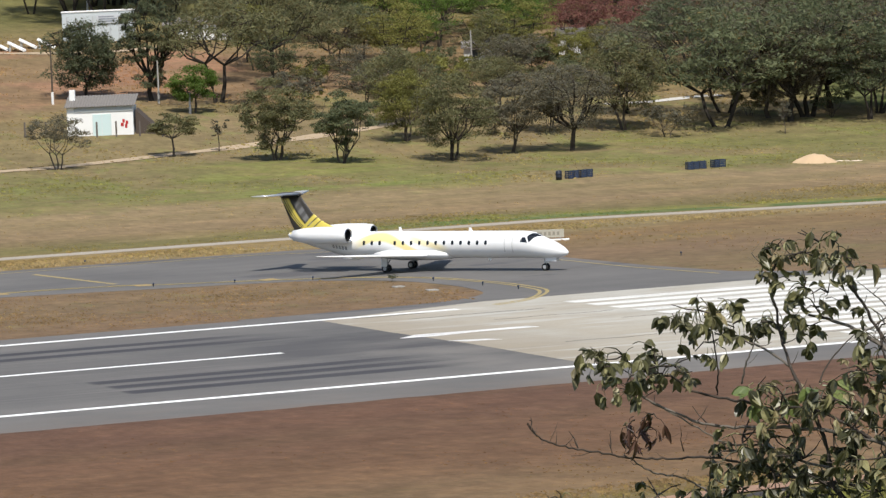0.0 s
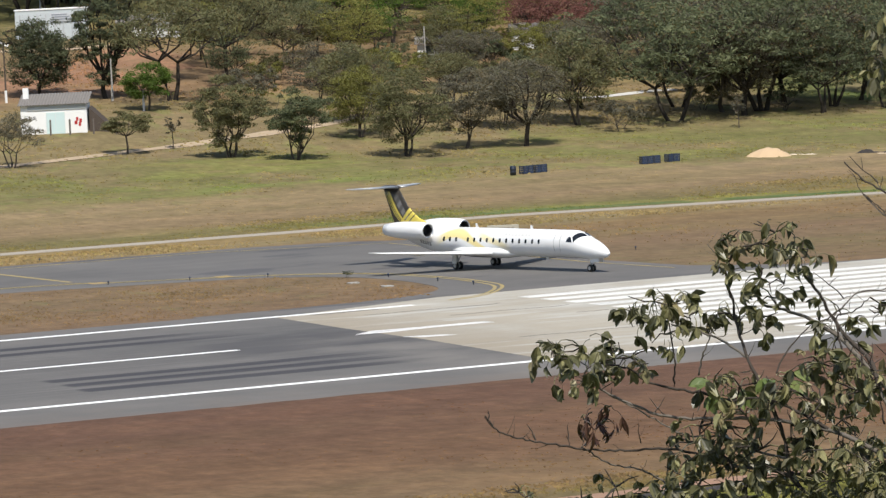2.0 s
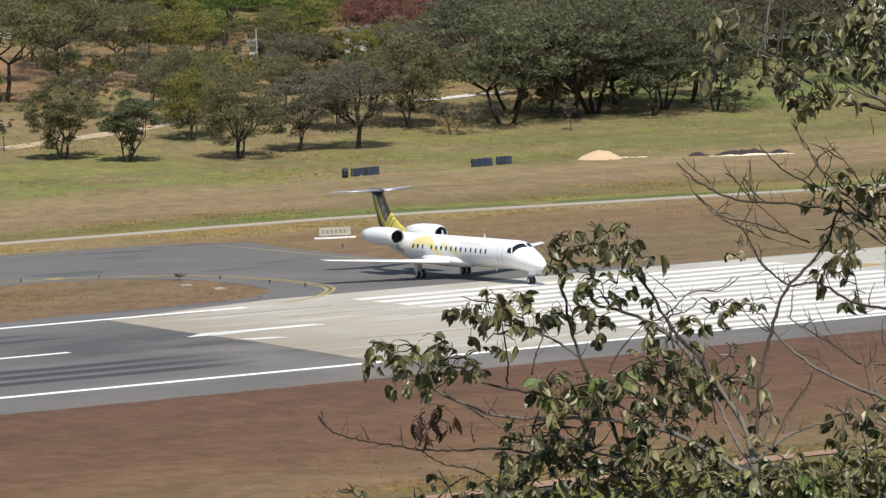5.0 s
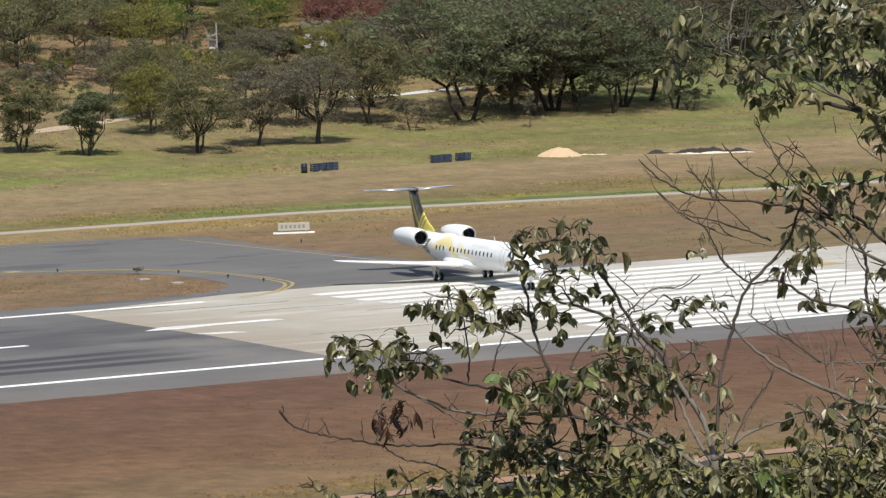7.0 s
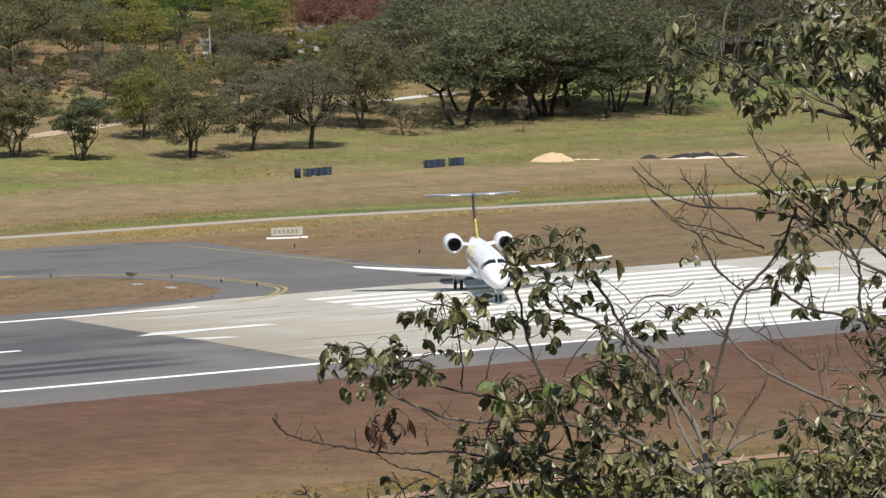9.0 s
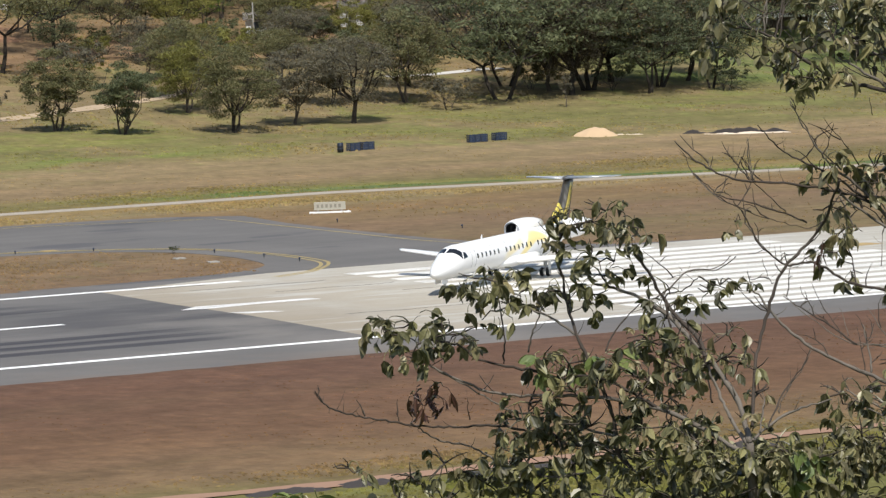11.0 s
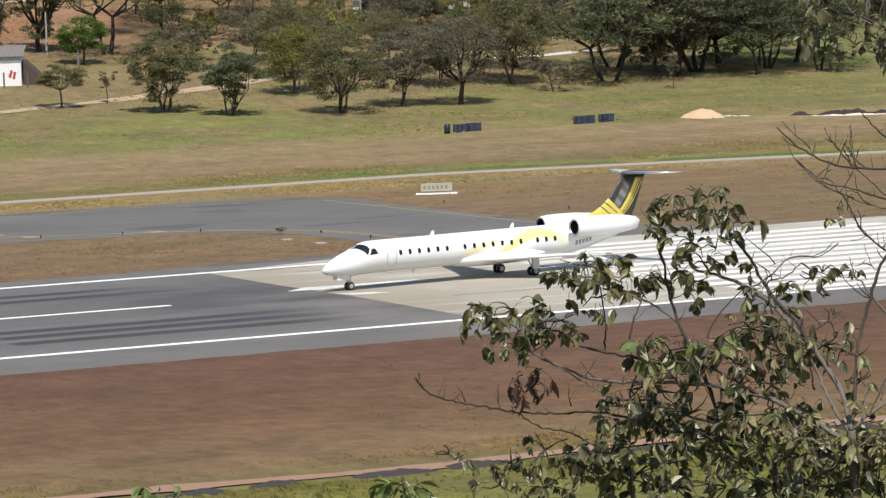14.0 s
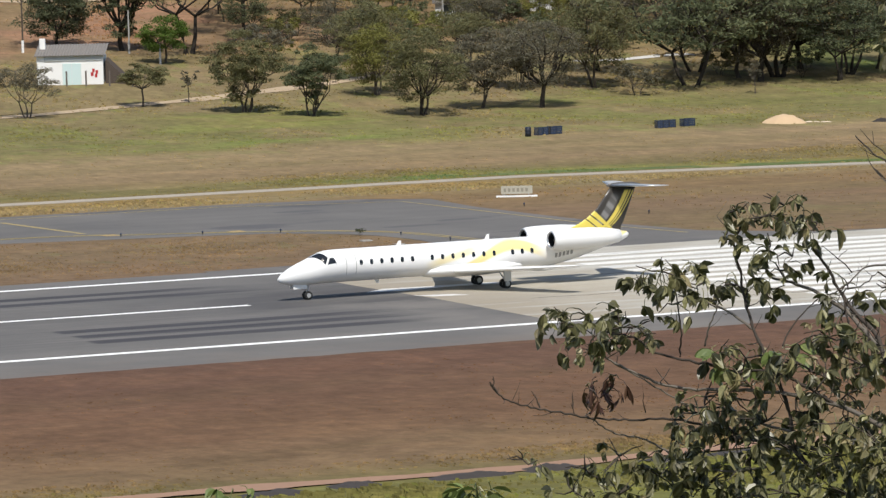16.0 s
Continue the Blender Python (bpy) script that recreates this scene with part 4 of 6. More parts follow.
def tree(meshes, x, y, height, leafy, bark, label, name="tree", group="trees on the slope", turn=0.0, wide=1.0):
    trunk, crown, h = meshes
    s = height / h
    top = thing(name, Matrix.LocRotScale((x, y, land(x, y)), Euler((0, 0, turn)), (s * wide, s * wide, s)), label, "tree", group)
    for nm, me, mt in (("trunk", trunk, bark), ("crown", crown, leafy)):
        if not me.materials:
            me.materials.append(mt)
        ob = new(nm, me)
        ob.parent = top
        if me.materials[0] != mt:
            ob.material_slots[0].link = "OBJECT"
            ob.material_slots[0].material = mt
    return top


def build_trees():
    sparse = sprout(11, 6.3, 7.0, stems=3, fork=0.3, flat=0.5, limbs=9, clumps=70, leaves=5000, leaf=0.14)
    umbrella = sprout(12, 5.2, 6.2, fork=0.4, flat=0.5, clumps=60, leaves=9000, leaf=0.13, layer=0.4)
    sapling = sprout(13, 3.9, 2.1, fork=0.5, flat=0.55, limbs=4, clumps=30, leaves=1600, leaf=0.11, girth=0.02)
    bushy = sprout(14, 9.0, 8.0, stems=4, fork=0.18, flat=0.82, clumps=120, leaves=18000, leaf=0.155, hollow=0.1, limbs=12)
    bushier = sprout(15, 8.4, 6.8, stems=5, fork=0.16, flat=0.8, clumps=110, leaves=15000, leaf=0.17, hollow=0.1, limbs=15)
    broad = sprout(16, 11.0, 12.0, stems=3, fork=0.22, flat=0.8, clumps=140, leaves=20000, leaf=0.165, hollow=0.2, limbs=12, girth=0.03)
    airy = sprout(17, 9.0, 9.4, stems=2, fork=0.24, flat=0.76, clumps=130, leaves=15000, leaf=0.155, limbs=10)
    bare = sprout(18, 10.8, 11.6, fork=0.24, flat=0.76, clumps=150, leaves=15000, leaf=0.15, limbs=11, girth=0.036, twigs=1.0)
    acacia = sprout(19, 13.5, 16.5, stems=2, fork=0.3, flat=0.70, clumps=110, leaves=7500, leaf=0.26, limbs=10, layer=0.32, twigs=0.35)
    acacia_b = sprout(20, 13.0, 17.0, stems=3, fork=0.3, flat=0.69, clumps=110, leaves=7500, leaf=0.26, limbs=12, layer=0.32, twigs=0.35)
    dense = sprout(21, 9.4, 10.4, fork=0.2, flat=0.86, clumps=180, leaves=16000, leaf=0.21, hollow=0.45, layer=0.7)
    tall = sprout(22, 14.0, 8.0, fork=0.22, flat=0.86, clumps=130, leaves=14000, leaf=0.2, limbs=9)
    grand = sprout(23, 13.6, 18.0, stems=2, fork=0.34, flat=0.44, clumps=110, leaves=8000, leaf=0.25, limbs=12, layer=0.32, girth=0.036, twigs=0.6)
    small = sprout(24, 5.6, 7.0, fork=0.3, flat=0.74, clumps=90, leaves=11000, leaf=0.15)
    shrub = sprout(25, 3.4, 4.6, stems=3, fork=0.14, flat=0.85, limbs=9, clumps=44, leaves=1700, leaf=0.17, twigs=0.0)
    rng = random.Random(6)
    for ms, x, y, h, lf, bk, lab in (
            (sparse, 185.8, 495.3, 6.3, GREYISH, BARK, "thin many-stemmed tree with sparse grey-green leaves"),
            (umbrella, 202.3, 500.1, 5.2, OLIVE, BARK, "small umbrella-shaped tree by the dirt path"),
            (sapling, 209.0, 502.0, 3.9, GREYISH, BARK, "slender sapling with few leaves on dry grass"),
            (bushy, 210.7, 488.5, 9.4, OLIVE, BARK, "bushy many-stemmed olive-green tree"),
            (bushier, 215.9, 481.3, 8.2, GREEN, BARK, "dense many-stemmed dark green tree"),
            (airy, 238.5, 513.3, 9.4, OLIVE, BARK, "airy olive tree with a pale trunk"),
            (broad, 228.7, 478.1, 9.8, OLIVE, DARK_BARK, "broad olive-green tree casting dark shade"),
            (airy, 238.8, 483.0, 9.0, GREYISH, BARK, "thin-leaved tree with open grey crown"),
            (bare, 245.8, 480.5, 10.2, GREYISH, DARK_BARK, "dark-limbed tree with thin grey foliage"),
            (airy, 262.5, 498.1, 11.0, OLIVE, BARK, "airy olive tree with a slim trunk"),
            (acacia, 274.6, 495.6, 15.0, GREEN, DARK_BARK, "spreading dark green acacia on the slope"),
            (tall, 284.4, 500.6, 11.5, OLIVE, BARK, "slim tree between spreading acacias"),
            (acacia_b, 289.6, 499.6, 15.5, GREEN, DARK_BARK, "wide many-trunked acacia with deep shade"),
            (sapling, 277.2, 484.0, 3.8, GREYISH, BARK, "young thin tree on the grass"),
            (acacia, 294.6, 492.6, 10.5, DEEP, DARK_BARK, "dark spreading acacia at the wood's edge"),
            (shrub, 263.4, 489.1, 4.2, GREYISH, BARK, "low grey shrub on the grass"),
            (small, 219.5, 534.7, 5.8, BRIGHT, BARK, "small fresh green tree below the bank"),
            (grand, 226.8, 543.9, 13.6, OLIVE, DARK_BARK, "tall umbrella tree with a dark double trunk"),
            (tall, 219.7, 549.7, 14.0, DEEP, DARK_BARK, "tall narrow dark tree"),
            (dense, 213.0, 556.0, 9.6, DEEP, DARK_BARK, "round dense dark green mango tree"),
            (grand, 241.1, 558.7, 12.6, OLIVE, DARK_BARK, "umbrella tree above the red bank"),
            (shrub, 233.3, 534.6, 5.4, GREYISH, BARK, "leafless grey bush below the bank"),
            (acacia_b, 299.4, 498.8, 13.2, DUSKY, DARK_BARK, "brownish spreading acacia at the wood's edge"),
            (acacia, 304.6, 494.2, 11.5, DEEP, DARK_BARK, "dark spreading acacia at the wood's edge"),
            (acacia_b, 270.5, 512.0, 8.5, OLIVE, DARK_BARK, "spreading olive acacia on the slope"),
            (acacia, 281.5, 507.0, 13.0, DUSKY, DARK_BARK, "brown-leaved spreading acacia on the slope"),
            (bare, 284.6, 495.4, 12.0, DUSKY, DARK_BARK, "dark-limbed tree with thin brownish foliage"),
            (bare, 297.0, 506.6, 12.0, GREYISH, DARK_BARK, "thin grey dark-limbed tree at the wood's edge"),
            (acacia_b, 307.0, 504.8, 13.0, GREEN, DARK_BARK, "spreading acacia at the wood's edge"),
            (grand, 255.0, 519.0, 7.2, OLIVE, DARK_BARK, "umbrella tree before the hillside wood"),
            (broad, 233.0, 500.0, 8.4, YELLOWISH, BARK, "broad olive tree behind the front row"),
            (airy, 252.5, 500.0, 7.6, GREYISH, BARK, "grey-leaved tree behind the front row"),
            (airy, 272.5, 553.0, 5.6, OLIVE, BARK, "open olive tree before a white house"),
            (airy, 271.0, 547.0, 6.6, GREYISH, BARK, "open grey tree before a white house"),
            (airy, 283.0, 551.0, 6.2, YELLOWISH, BARK, "open yellow-green tree before a white house"),
            (airy, 279.5, 556.0, 5.2, GREYISH, BARK, "open grey tree before a white house"),
            (grand, 289.0, 556.0, 5.8, YELLOWISH, DARK_BARK, "yellow-green umbrella tree before a white house"),
            # DEEP leaves on these two shrubs stand for the shade of higher crowns
            (shrub, 305.5, 492.0, 3.6, DEEP, BARK, "low dark shrub in the shade"),
            (shrub, 291.5, 497.0, 3.8, DEEP, BARK, "low dark shrub in the shade"),
            (acacia_b, 338.5, 511.0, 10.0, GREEN, DARK_BARK, "spreading acacia casting shade on green grass"),
            (acacia, 347.0, 516.0, 11.0, DEEP, DARK_BARK, "dark spreading acacia above the green slope"),
            (shrub, 283.0, 503.0, 3.6, OLIVE, BARK, "low shrub in the shade of acacias")):
        tree(ms, x, y, h, lf, bk, lab, turn=(x * 7.3) % 6.28, wide=rng.uniform(0.95, 1.3) if ms in (acacia, acacia_b) else 1.0)
    # the wood that climbs the hill behind, in loose rows
    rng = random.Random(5)
    kinds = [(grand, 12), (acacia, 13), (acacia_b, 13), (grand, 11), (acacia, 11), (acacia_b, 11)]
    paints = [OLIVE, YELLOWISH, GREEN, OLIVE, YELLOWISH, GREYISH, OLIVE, GREEN]
    for row, (y0, step) in enumerate(((528, 11), (540, 9), (550, 8), (566, 8), (584, 8), (602, 8.5), (622, 9), (644, 9))):
        x = 222 + row * 2.0
        while x < 340 + row * 14:
            px, py = x + rng.uniform(-3, 3), y0 + rng.uniform(-7, 7)
            x += step
            az = math.degrees(math.atan2(px, py))
            if az < (28.8, 24.2, 23.2, 22.9, 22.7, 22.4, 22.4, 21.5)[row]:
                continue
            if az > 33.0 and row < 3:
                continue
            ms, h = rng.choice(kinds)
            lf = rng.choice((DEEP, DUSKY, GREYISH, DUSKY, GREEN) if az > 28.4 else paints)
            if 25.3 < az < 27.5 and row in (1, 2):
                continue
            red = abs(az - 27.8) < 0.75 and row in (3, 4, 5, 6)
            vivid = abs(az - 25.9) < 1.0 and row >= 4
            low = 0.9 if az > 28.5 or row > 4 else 0.62 if row < 3 and not red else 0.72
            tree(ms, px, py, h * rng.uniform(0.85, 1.12) * low, RUSSET if red else BRIGHT if vivid else lf, rng.choice((BARK, DARK_BARK)),
                 "russet-leaved tree in the hillside wood" if red else "fresh green tree high in the wood" if vivid else "spreading tree in the dry hillside wood",
                 group="trees of the hillside wood", turn=rng.uniform(0, 6.28), wide=rng.uniform(0.9, 1.15))
    tree(shrub, 154.6, 335.6, 0.6, DEEP, BARK, "small dark weed in the island grass", "shrub", "", 0.4)
    # undergrowth between the trunks
    for k in range(140):
        px, py = rng.uniform(232, 345), rng.uniform(522, 640)
        az = math.degrees(math.atan2(px, py))
        if az < 23.6 or az > 33.0:
            continue
        tree(shrub, px, py, rng.uniform(2.5, 5.0), rng.choice(paints), BARK, "low shrub in the undergrowth of the wood", "shrub", "undergrowth of the wood", rng.uniform(0, 6.28))
    # scattered crowns above the huts
    for k in range(14):
        px, py = rng.uniform(238, 266), rng.uniform(624, 668)
        tree(rng.choice((grand, acacia)), px, py, rng.uniform(9, 13), rng.choice(paints), DARK_BARK, "spreading tree above the terrace huts", group="trees of the hillside wood", turn=rng.uniform(0, 6.28))


build_trees()


# ---- buildings and clutter of the far slope ----
def build_shed():
    x, y = 201.3, 521.2
    z = land(x, y)
    a = radians(-26.8)
    hut = thing("shed", Matrix.LocRotScale((x, y, z), Euler((0, 0, a)), None), "small whitewashed shed with a pale door and sloping grey roof", "shed")
    part("wall", boxed((-4.1, 0, -0.5), (4.1, 0.25, 3.6)), WHITEWASH, hut)
    part("wall", boxed((-4.1, 0.25, -0.5), (-3.85, 5.0, 3.6)), WHITEWASH, hut)
    part("wall", boxed((3.85, 0.25, -0.5), (4.1, 5.0, 3.6)), WHITEWASH, hut)
    part("wall", boxed((-3.85, 4.75, -0.5), (3.85, 5.0, 4.3)), WHITEWASH, hut)
    part("fascia", boxed((-3.2, -0.12, 3.0), (4.1, -0.01, 3.58)), plain("grey_fascia", (0.42, 0.45, 0.46), 0.8), hut)
    bm = bmesh.new()
    for k in range(24):
        x0 = -4.4 + k * 0.3667
        vs = [bm.verts.new(p) for p in ((x0, -0.45, 3.62), (x0 + 0.18, -0.45, 3.70), (x0 + 0.3667, -0.45, 3.62), (x0 + 0.3667, 5.3, 4.85), (x0 + 0.18, 5.3, 4.93), (x0, 5.3, 4.85))]
        bm.faces.new((vs[0], vs[1], vs[4], vs[5])), bm.faces.new((vs[1], vs[2], vs[3], vs[4]))
    bmesh.ops.remove_doubles(bm, verts=bm.verts, dist=0.001)
    bmesh.ops.solidify(bm, geom=bm.faces[:], thickness=0.06)
    part("roof", bm, ROOF_GREY, hut, "corrugated grey roof")
    d = part("door", boxed((-0.95, -0.06, 0.0), (1.4, -0.005, 2.65), 0.01), PALE_DOOR, hut, "pale double door")
    for k in (-0.92, 0.2, 1.33):
        part("door_stile", boxed((k, -0.09, 0.0), (k + 0.05, -0.06, 2.65)), OFF_WHITE, d)
    for k, (px, pz, w) in enumerate(((2.55, 1.05, 0.35), (2.75, 1.5, 0.3), (3.15, 1.3, 0.32), (3.05, 0.85, 0.3))):
        part("painted_mark", boxed((px, -0.03, pz), (px + w, -0.004, pz + 0.45), 0.01), RED_PAINT, hut)
    part("chimney", boxed((-4.0, 3.0, 3.6), (-3.3, 3.7, 5.7), 0.03), WHITEWASH, hut)
    # cut in the bank beside the shed, and fence posts in front
    bank = bmesh.new()
    vs = [bank.verts.new(p) for p in ((4.3, 0.6, -0.6), (8.2, 0.6, -0.6), (4.3, 5.0, -0.6), (8.2, 5.0, -0.6), (4.3, 1.2, 3.0), (4.3, 5.0, 3.2))]
    for f in ((0, 1, 4), (2, 5, 3), (1, 3, 5, 4), (0, 4, 5, 2), (0, 2, 3, 1)):
        bank.faces.new([vs[i] for i in f])
    ob = link("earth_bank", bank, plain("dark_bank_earth", (0.06, 0.045, 0.035), 0.95, vary=0.3))
    ob.matrix_basis = hut.matrix_basis
    tagged(ob, "steep dark earth bank beside the shed", "bank", kind="structure")
    first = None
    for k, px in enumerate((-0.3, 2.1, 5.0, 7.8, -6.6, -9.2)):
        p = hut.matrix_basis @ Vector((px, -1.6, 0))
        m = Matrix.Translation((p.x, p.y, land(p.x, p.y)))
        if first is None:
            first = tagged(link("fence_post", box(bmesh.new(), (-0.09, -0.09, -0.3), (0.09, 0.09, 1.9), 0.02), plain("old_timber", (0.12, 0.10, 0.085), 0.9)), "weathered timber fence post before the shed", "post", "posts of the shed fence")
            first.matrix_basis = m
        else:
            copy_thing(first, m)


GREY_SHEET = plain("pale_grey_sheet", (0.48, 0.52, 0.53), 0.7, vary=0.12)


def build_block_house():
    x, y = 236.4, 611.0
    z = land(x, y)
    hut = thing("block_house", Matrix.LocRotScale((x, y, z), Euler((0, 0, radians(-24))), None), "long white flat-roofed utility building with ribbed walls", "building")
    part("wall", boxed((-5.2, 0, -0.8), (5.2, 0.2, 4.3)), GREY_SHEET, hut)
    part("wall", boxed((-5.2, 0.2, -0.8), (-5.0, 4.5, 4.3)), OFF_WHITE, hut)
    part("wall", boxed((5.0, 0.2, -0.8), (5.2, 4.5, 4.3)), OFF_WHITE, hut)
    part("wall", boxed((-5.0, 4.3, -0.8), (5.0, 4.5, 4.3)), OFF_WHITE, hut)
    part("roof", boxed((-5.3, -0.1, 4.3), (5.3, 4.6, 4.5), 0.03), WHITEWASH, hut)
    for k in range(8):
        part("pilaster", boxed((-4.6 + 1.25 * k, -0.16, -0.6), (-4.4 + 1.25 * k, -0.01, 3.7), 0.03), plain("grey_rib", (0.42, 0.44, 0.45), 0.7), hut)
    part("signboard", boxed((-0.2, -0.2, 2.6), (3.4, -0.17, 3.8)), plain("grey_sign", (0.5, 0.52, 0.54), 0.5), hut)
    for k in range(3):
        part("sign_bar", boxed((0.1, -0.23, 2.8 + 0.33 * k), (3.1 - 0.4 * k, -0.205, 2.98 + 0.33 * k)), plain("sign_bar_grey", (0.25, 0.27, 0.3), 0.5), hut)
    # sloped white slabs on the terrace
    first = None
    for k, (px, py) in enumerate(((219.4, 606.0), (221.4, 604.6), (224.2, 607.5), (226.6, 606.5))):
        m = Matrix.LocRotScale((px, py, land(px, py)), Euler((0, 0, radians(-22))), None)
        if first is None:
            first = thing("terrace_slab", m, "low sloping white concrete slab on the terrace", "slab", "white slabs on the terrace")
            bm = slab([(-1.4, -0.9), (1.4, -0.9), (1.4, 0.9), (-1.4, 0.9)], 0.0, 0.14)
            bmesh.ops.rotate(bm, verts=bm.verts, cent=(0, 0, 0), matrix=Matrix.Rotation(radians(28), 3, "Y") @ Matrix.Rotation(radians(8), 3, "X"))
            bmesh.ops.translate(bm, verts=bm.verts, vec=(0, 0, 0.75))
            part("plate", bm, WHITEWASH, first)
            part("support", boxed((-1.1, -0.7, -0.4), (-0.8, 0.7, 1.1)), CONCRETE_POST, first)
            part("support", boxed((0.8, -0.7, -0.4), (1.1, 0.7, 0.25)), CONCRETE_POST, first)
        else:
            copy_thing(first, m)


def house(x, y, w, d, h, label, turn=-25):
    hut = thing("house", Matrix.LocRotScale((x, y, land(x, y)), Euler((0, 0, radians(turn))), None), label, "house", "white houses among the trees")
    part("wall", boxed((-w / 2, 0, -1.5), (w / 2, 0.2, h)), WHITEWASH, hut)
    part("wall", boxed((-w / 2, 0.2, -1.5), (-w / 2 + 0.2, d, h)), WHITEWASH, hut)
    part("wall", boxed((w / 2 - 0.2, 0.2, -1.5), (w / 2, d, h)), WHITEWASH, hut)
    part("wall", boxed((-w / 2 + 0.2, d - 0.2, -1.5), (w / 2 - 0.2, d, h)), WHITEWASH, hut)
    bm = bmesh.new()
    loft(bm, [[(s * (w / 2 + 0.4), -0.5, h), (s * (w / 2 + 0.4), d + 0.5, h), (s * (w / 2 + 0.4), d + 0.5, h + 0.15), (s * (w / 2 + 0.4), d / 2, h + 1.1), (s * (w / 2 + 0.4), -0.5, h + 0.15)] for s in (-1, 1)])
    part("roof", bm, ROOF_GREY, hut)
    for k in range(max(1, int(w / 3.2))):
        cx = -w / 2 + 1.7 + 3.2 * k
        win = part("window", boxed((cx - 0.55, -0.05, 1.1), (cx + 0.55, -0.01, 2.2)), plain("window_glass", (0.05, 0.06, 0.07), 0.15), hut)
        part("frame", boxed((cx - 0.62, -0.08, 1.02), (cx + 0.62, -0.052, 1.1)), OFF_WHITE, win)


def build_small_things():
    # waste drums and crates along the foot of the slope
    drum = thing("drum", Matrix.Identity(4), "upright dark blue plastic drum on the grass", "drum", "blue drums on the grass")
    prof = [(0.0, 0.27), (0.02, 0.30), (0.32, 0.30), (0.35, 0.315), (0.38, 0.30), (0.66, 0.30), (0.69, 0.315), (0.72, 0.30), (0.96, 0.30), (1.0, 0.27)]
    part("shell", loft(bmesh.new(), [[(r * math.cos(k * math.tau / 16), r * math.sin(k * math.tau / 16), h) for k in range(16)] for h, r in prof]), BLUE_DARK, drum, smooth=True)
    part("lid", loft(bmesh.new(), [[(r * math.cos(k * math.tau / 16), r * math.sin(k * math.tau / 16), h) for k in range(16)] for h, r in ((1.0, 0.28), (1.04, 0.28), (1.05, 0.2))]), BLUE_PLASTIC, drum)
    drum.matrix_basis = pose(226.5, 446.3, land(226.5, 446.3))
    drum.scale = (1.15, 1.15, 1.0)
    bin_ = thing("crate", Matrix.Identity(4), "dark blue slatted plastic crate in a row on the grass", "crate", "blue crates on the grass")
    for sx in (-1, 1):
        for sy in (-1, 1):
            part("post", boxed((sx * 0.36 - 0.04, sy * 0.36 - 0.04, 0), (sx * 0.36 + 0.04, sy * 0.36 + 0.04, 0.92), 0.01), BLUE_DARK, bin_)
    for k in range(4):
        z0 = 0.08 + 0.21 * k
        for sg in (-1, 1):
            part("slat", boxed((-0.32, sg * 0.37 - 0.02, z0), (0.32, sg * 0.37 + 0.02, z0 + 0.16)), BLUE_PLASTIC, bin_)
            part("slat", boxed((sg * 0.37 - 0.02, -0.32, z0), (sg * 0.37 + 0.02, 0.32, z0 + 0.16)), BLUE_PLASTIC, bin_)
    part("base", boxed((-0.38, -0.38, 0.0), (0.38, 0.38, 0.06)), BLUE_DARK, bin_)
    rng = random.Random(2)
    spots = [(228.2 + 0.86 * k, 447.0 + 0.1 * k) for k in range(4)] + [(244.0 + 0.9 * k, 448.0 + 0.15 * k) for k in range(6)]
    spots = [s for k, s in enumerate(spots) if k != 7]
    for k, (x, y) in enumerate(spots):
        m = pose(x, y, land(x, y) - 0.02, 0, rng.uniform(-3, 3), rng.uniform(-30, 10))
        if k == 0:
            bin_.matrix_basis = m
        else:
            copy_thing(bin_, m)
    # sand heap
    bm = bmesh.new()
    bmesh.ops.create_grid(bm, x_segments=36, y_segments=24, size=1.0)
    for v in bm.verts:
        x, y = v.co.x * 3.0, v.co.y * 2.0
        r = math.hypot(x / 2.6, y / 1.7)
        v.co = (x + 0.15 * noise.noise((x, y, 1)), y, max(-0.15, 1.0 * (1 - r ** 1.7) + 0.12 * noise.noise((x * 1.3, y * 1.3, 4.0))))
    ob = tagged(link("sand_heap", bm, SAND, True), "heap of pale dry sand on the grass", "sand heap")
    ob.matrix_basis = Matrix.LocRotScale((259.8, 447.2, land(259.8, 447.2)), Euler((0, 0, radians(-26))), None)
    # trench edge: black soil and pale sand
    for nm, mt, x, y, w, d, h, lab in (("soil_mound", BLACK_SOIL, 274.0, 440.9, 6.8, 0.9, 0.5, "long low heap of black soil"), ("sand_strip", PALE_SAND, 273.4, 439.5, 6.8, 0.8, 0.2, "thin strip of spilled pale sand"),
                                       ("sand_strip", PALE_SAND, 263.6, 446.6, 2.0, 0.5, 0.12, "thin strip of spilled pale sand")):
        bm = bmesh.new()
        bmesh.ops.create_grid(bm, x_segments=60, y_segments=8, size=1.0)
        for v in bm.verts:
            x0, y0 = v.co.x * w, v.co.y * d
            k = (1 - abs(v.co.x) ** 4) * (1 - abs(v.co.y) ** 2) * (0.75 + 1.1 * noise.noise((x0 * 0.55, y0 * 0.8, h * 9)) + 0.4 * noise.noise((x0 * 2.3, y0 * 2, h)))
            v.co = (x0, y0 + 0.4 * noise.noise((x0 * 0.4, 0, 2.0)), h * k - 0.05)
        ob = tagged(link(nm, bm, mt, True), lab, "heap")
        ob.matrix_basis = Matrix.LocRotScale((x, y, land(x, y)), Euler((0, 0, radians(-26))), None)
    # taxiway sign on its base
    s = thing("taxi_sign", pose(186.2, 369.5, -0.03, 0, 0, -28), "pale weathered airfield sign on a concrete base", "sign")
    part("panel", boxed((-1.45, -0.12, 0.28), (1.45, 0.12, 1.0), 0.02), plain("faded_sign_face", (0.40, 0.38, 0.31), 0.6, vary=0.15), s)
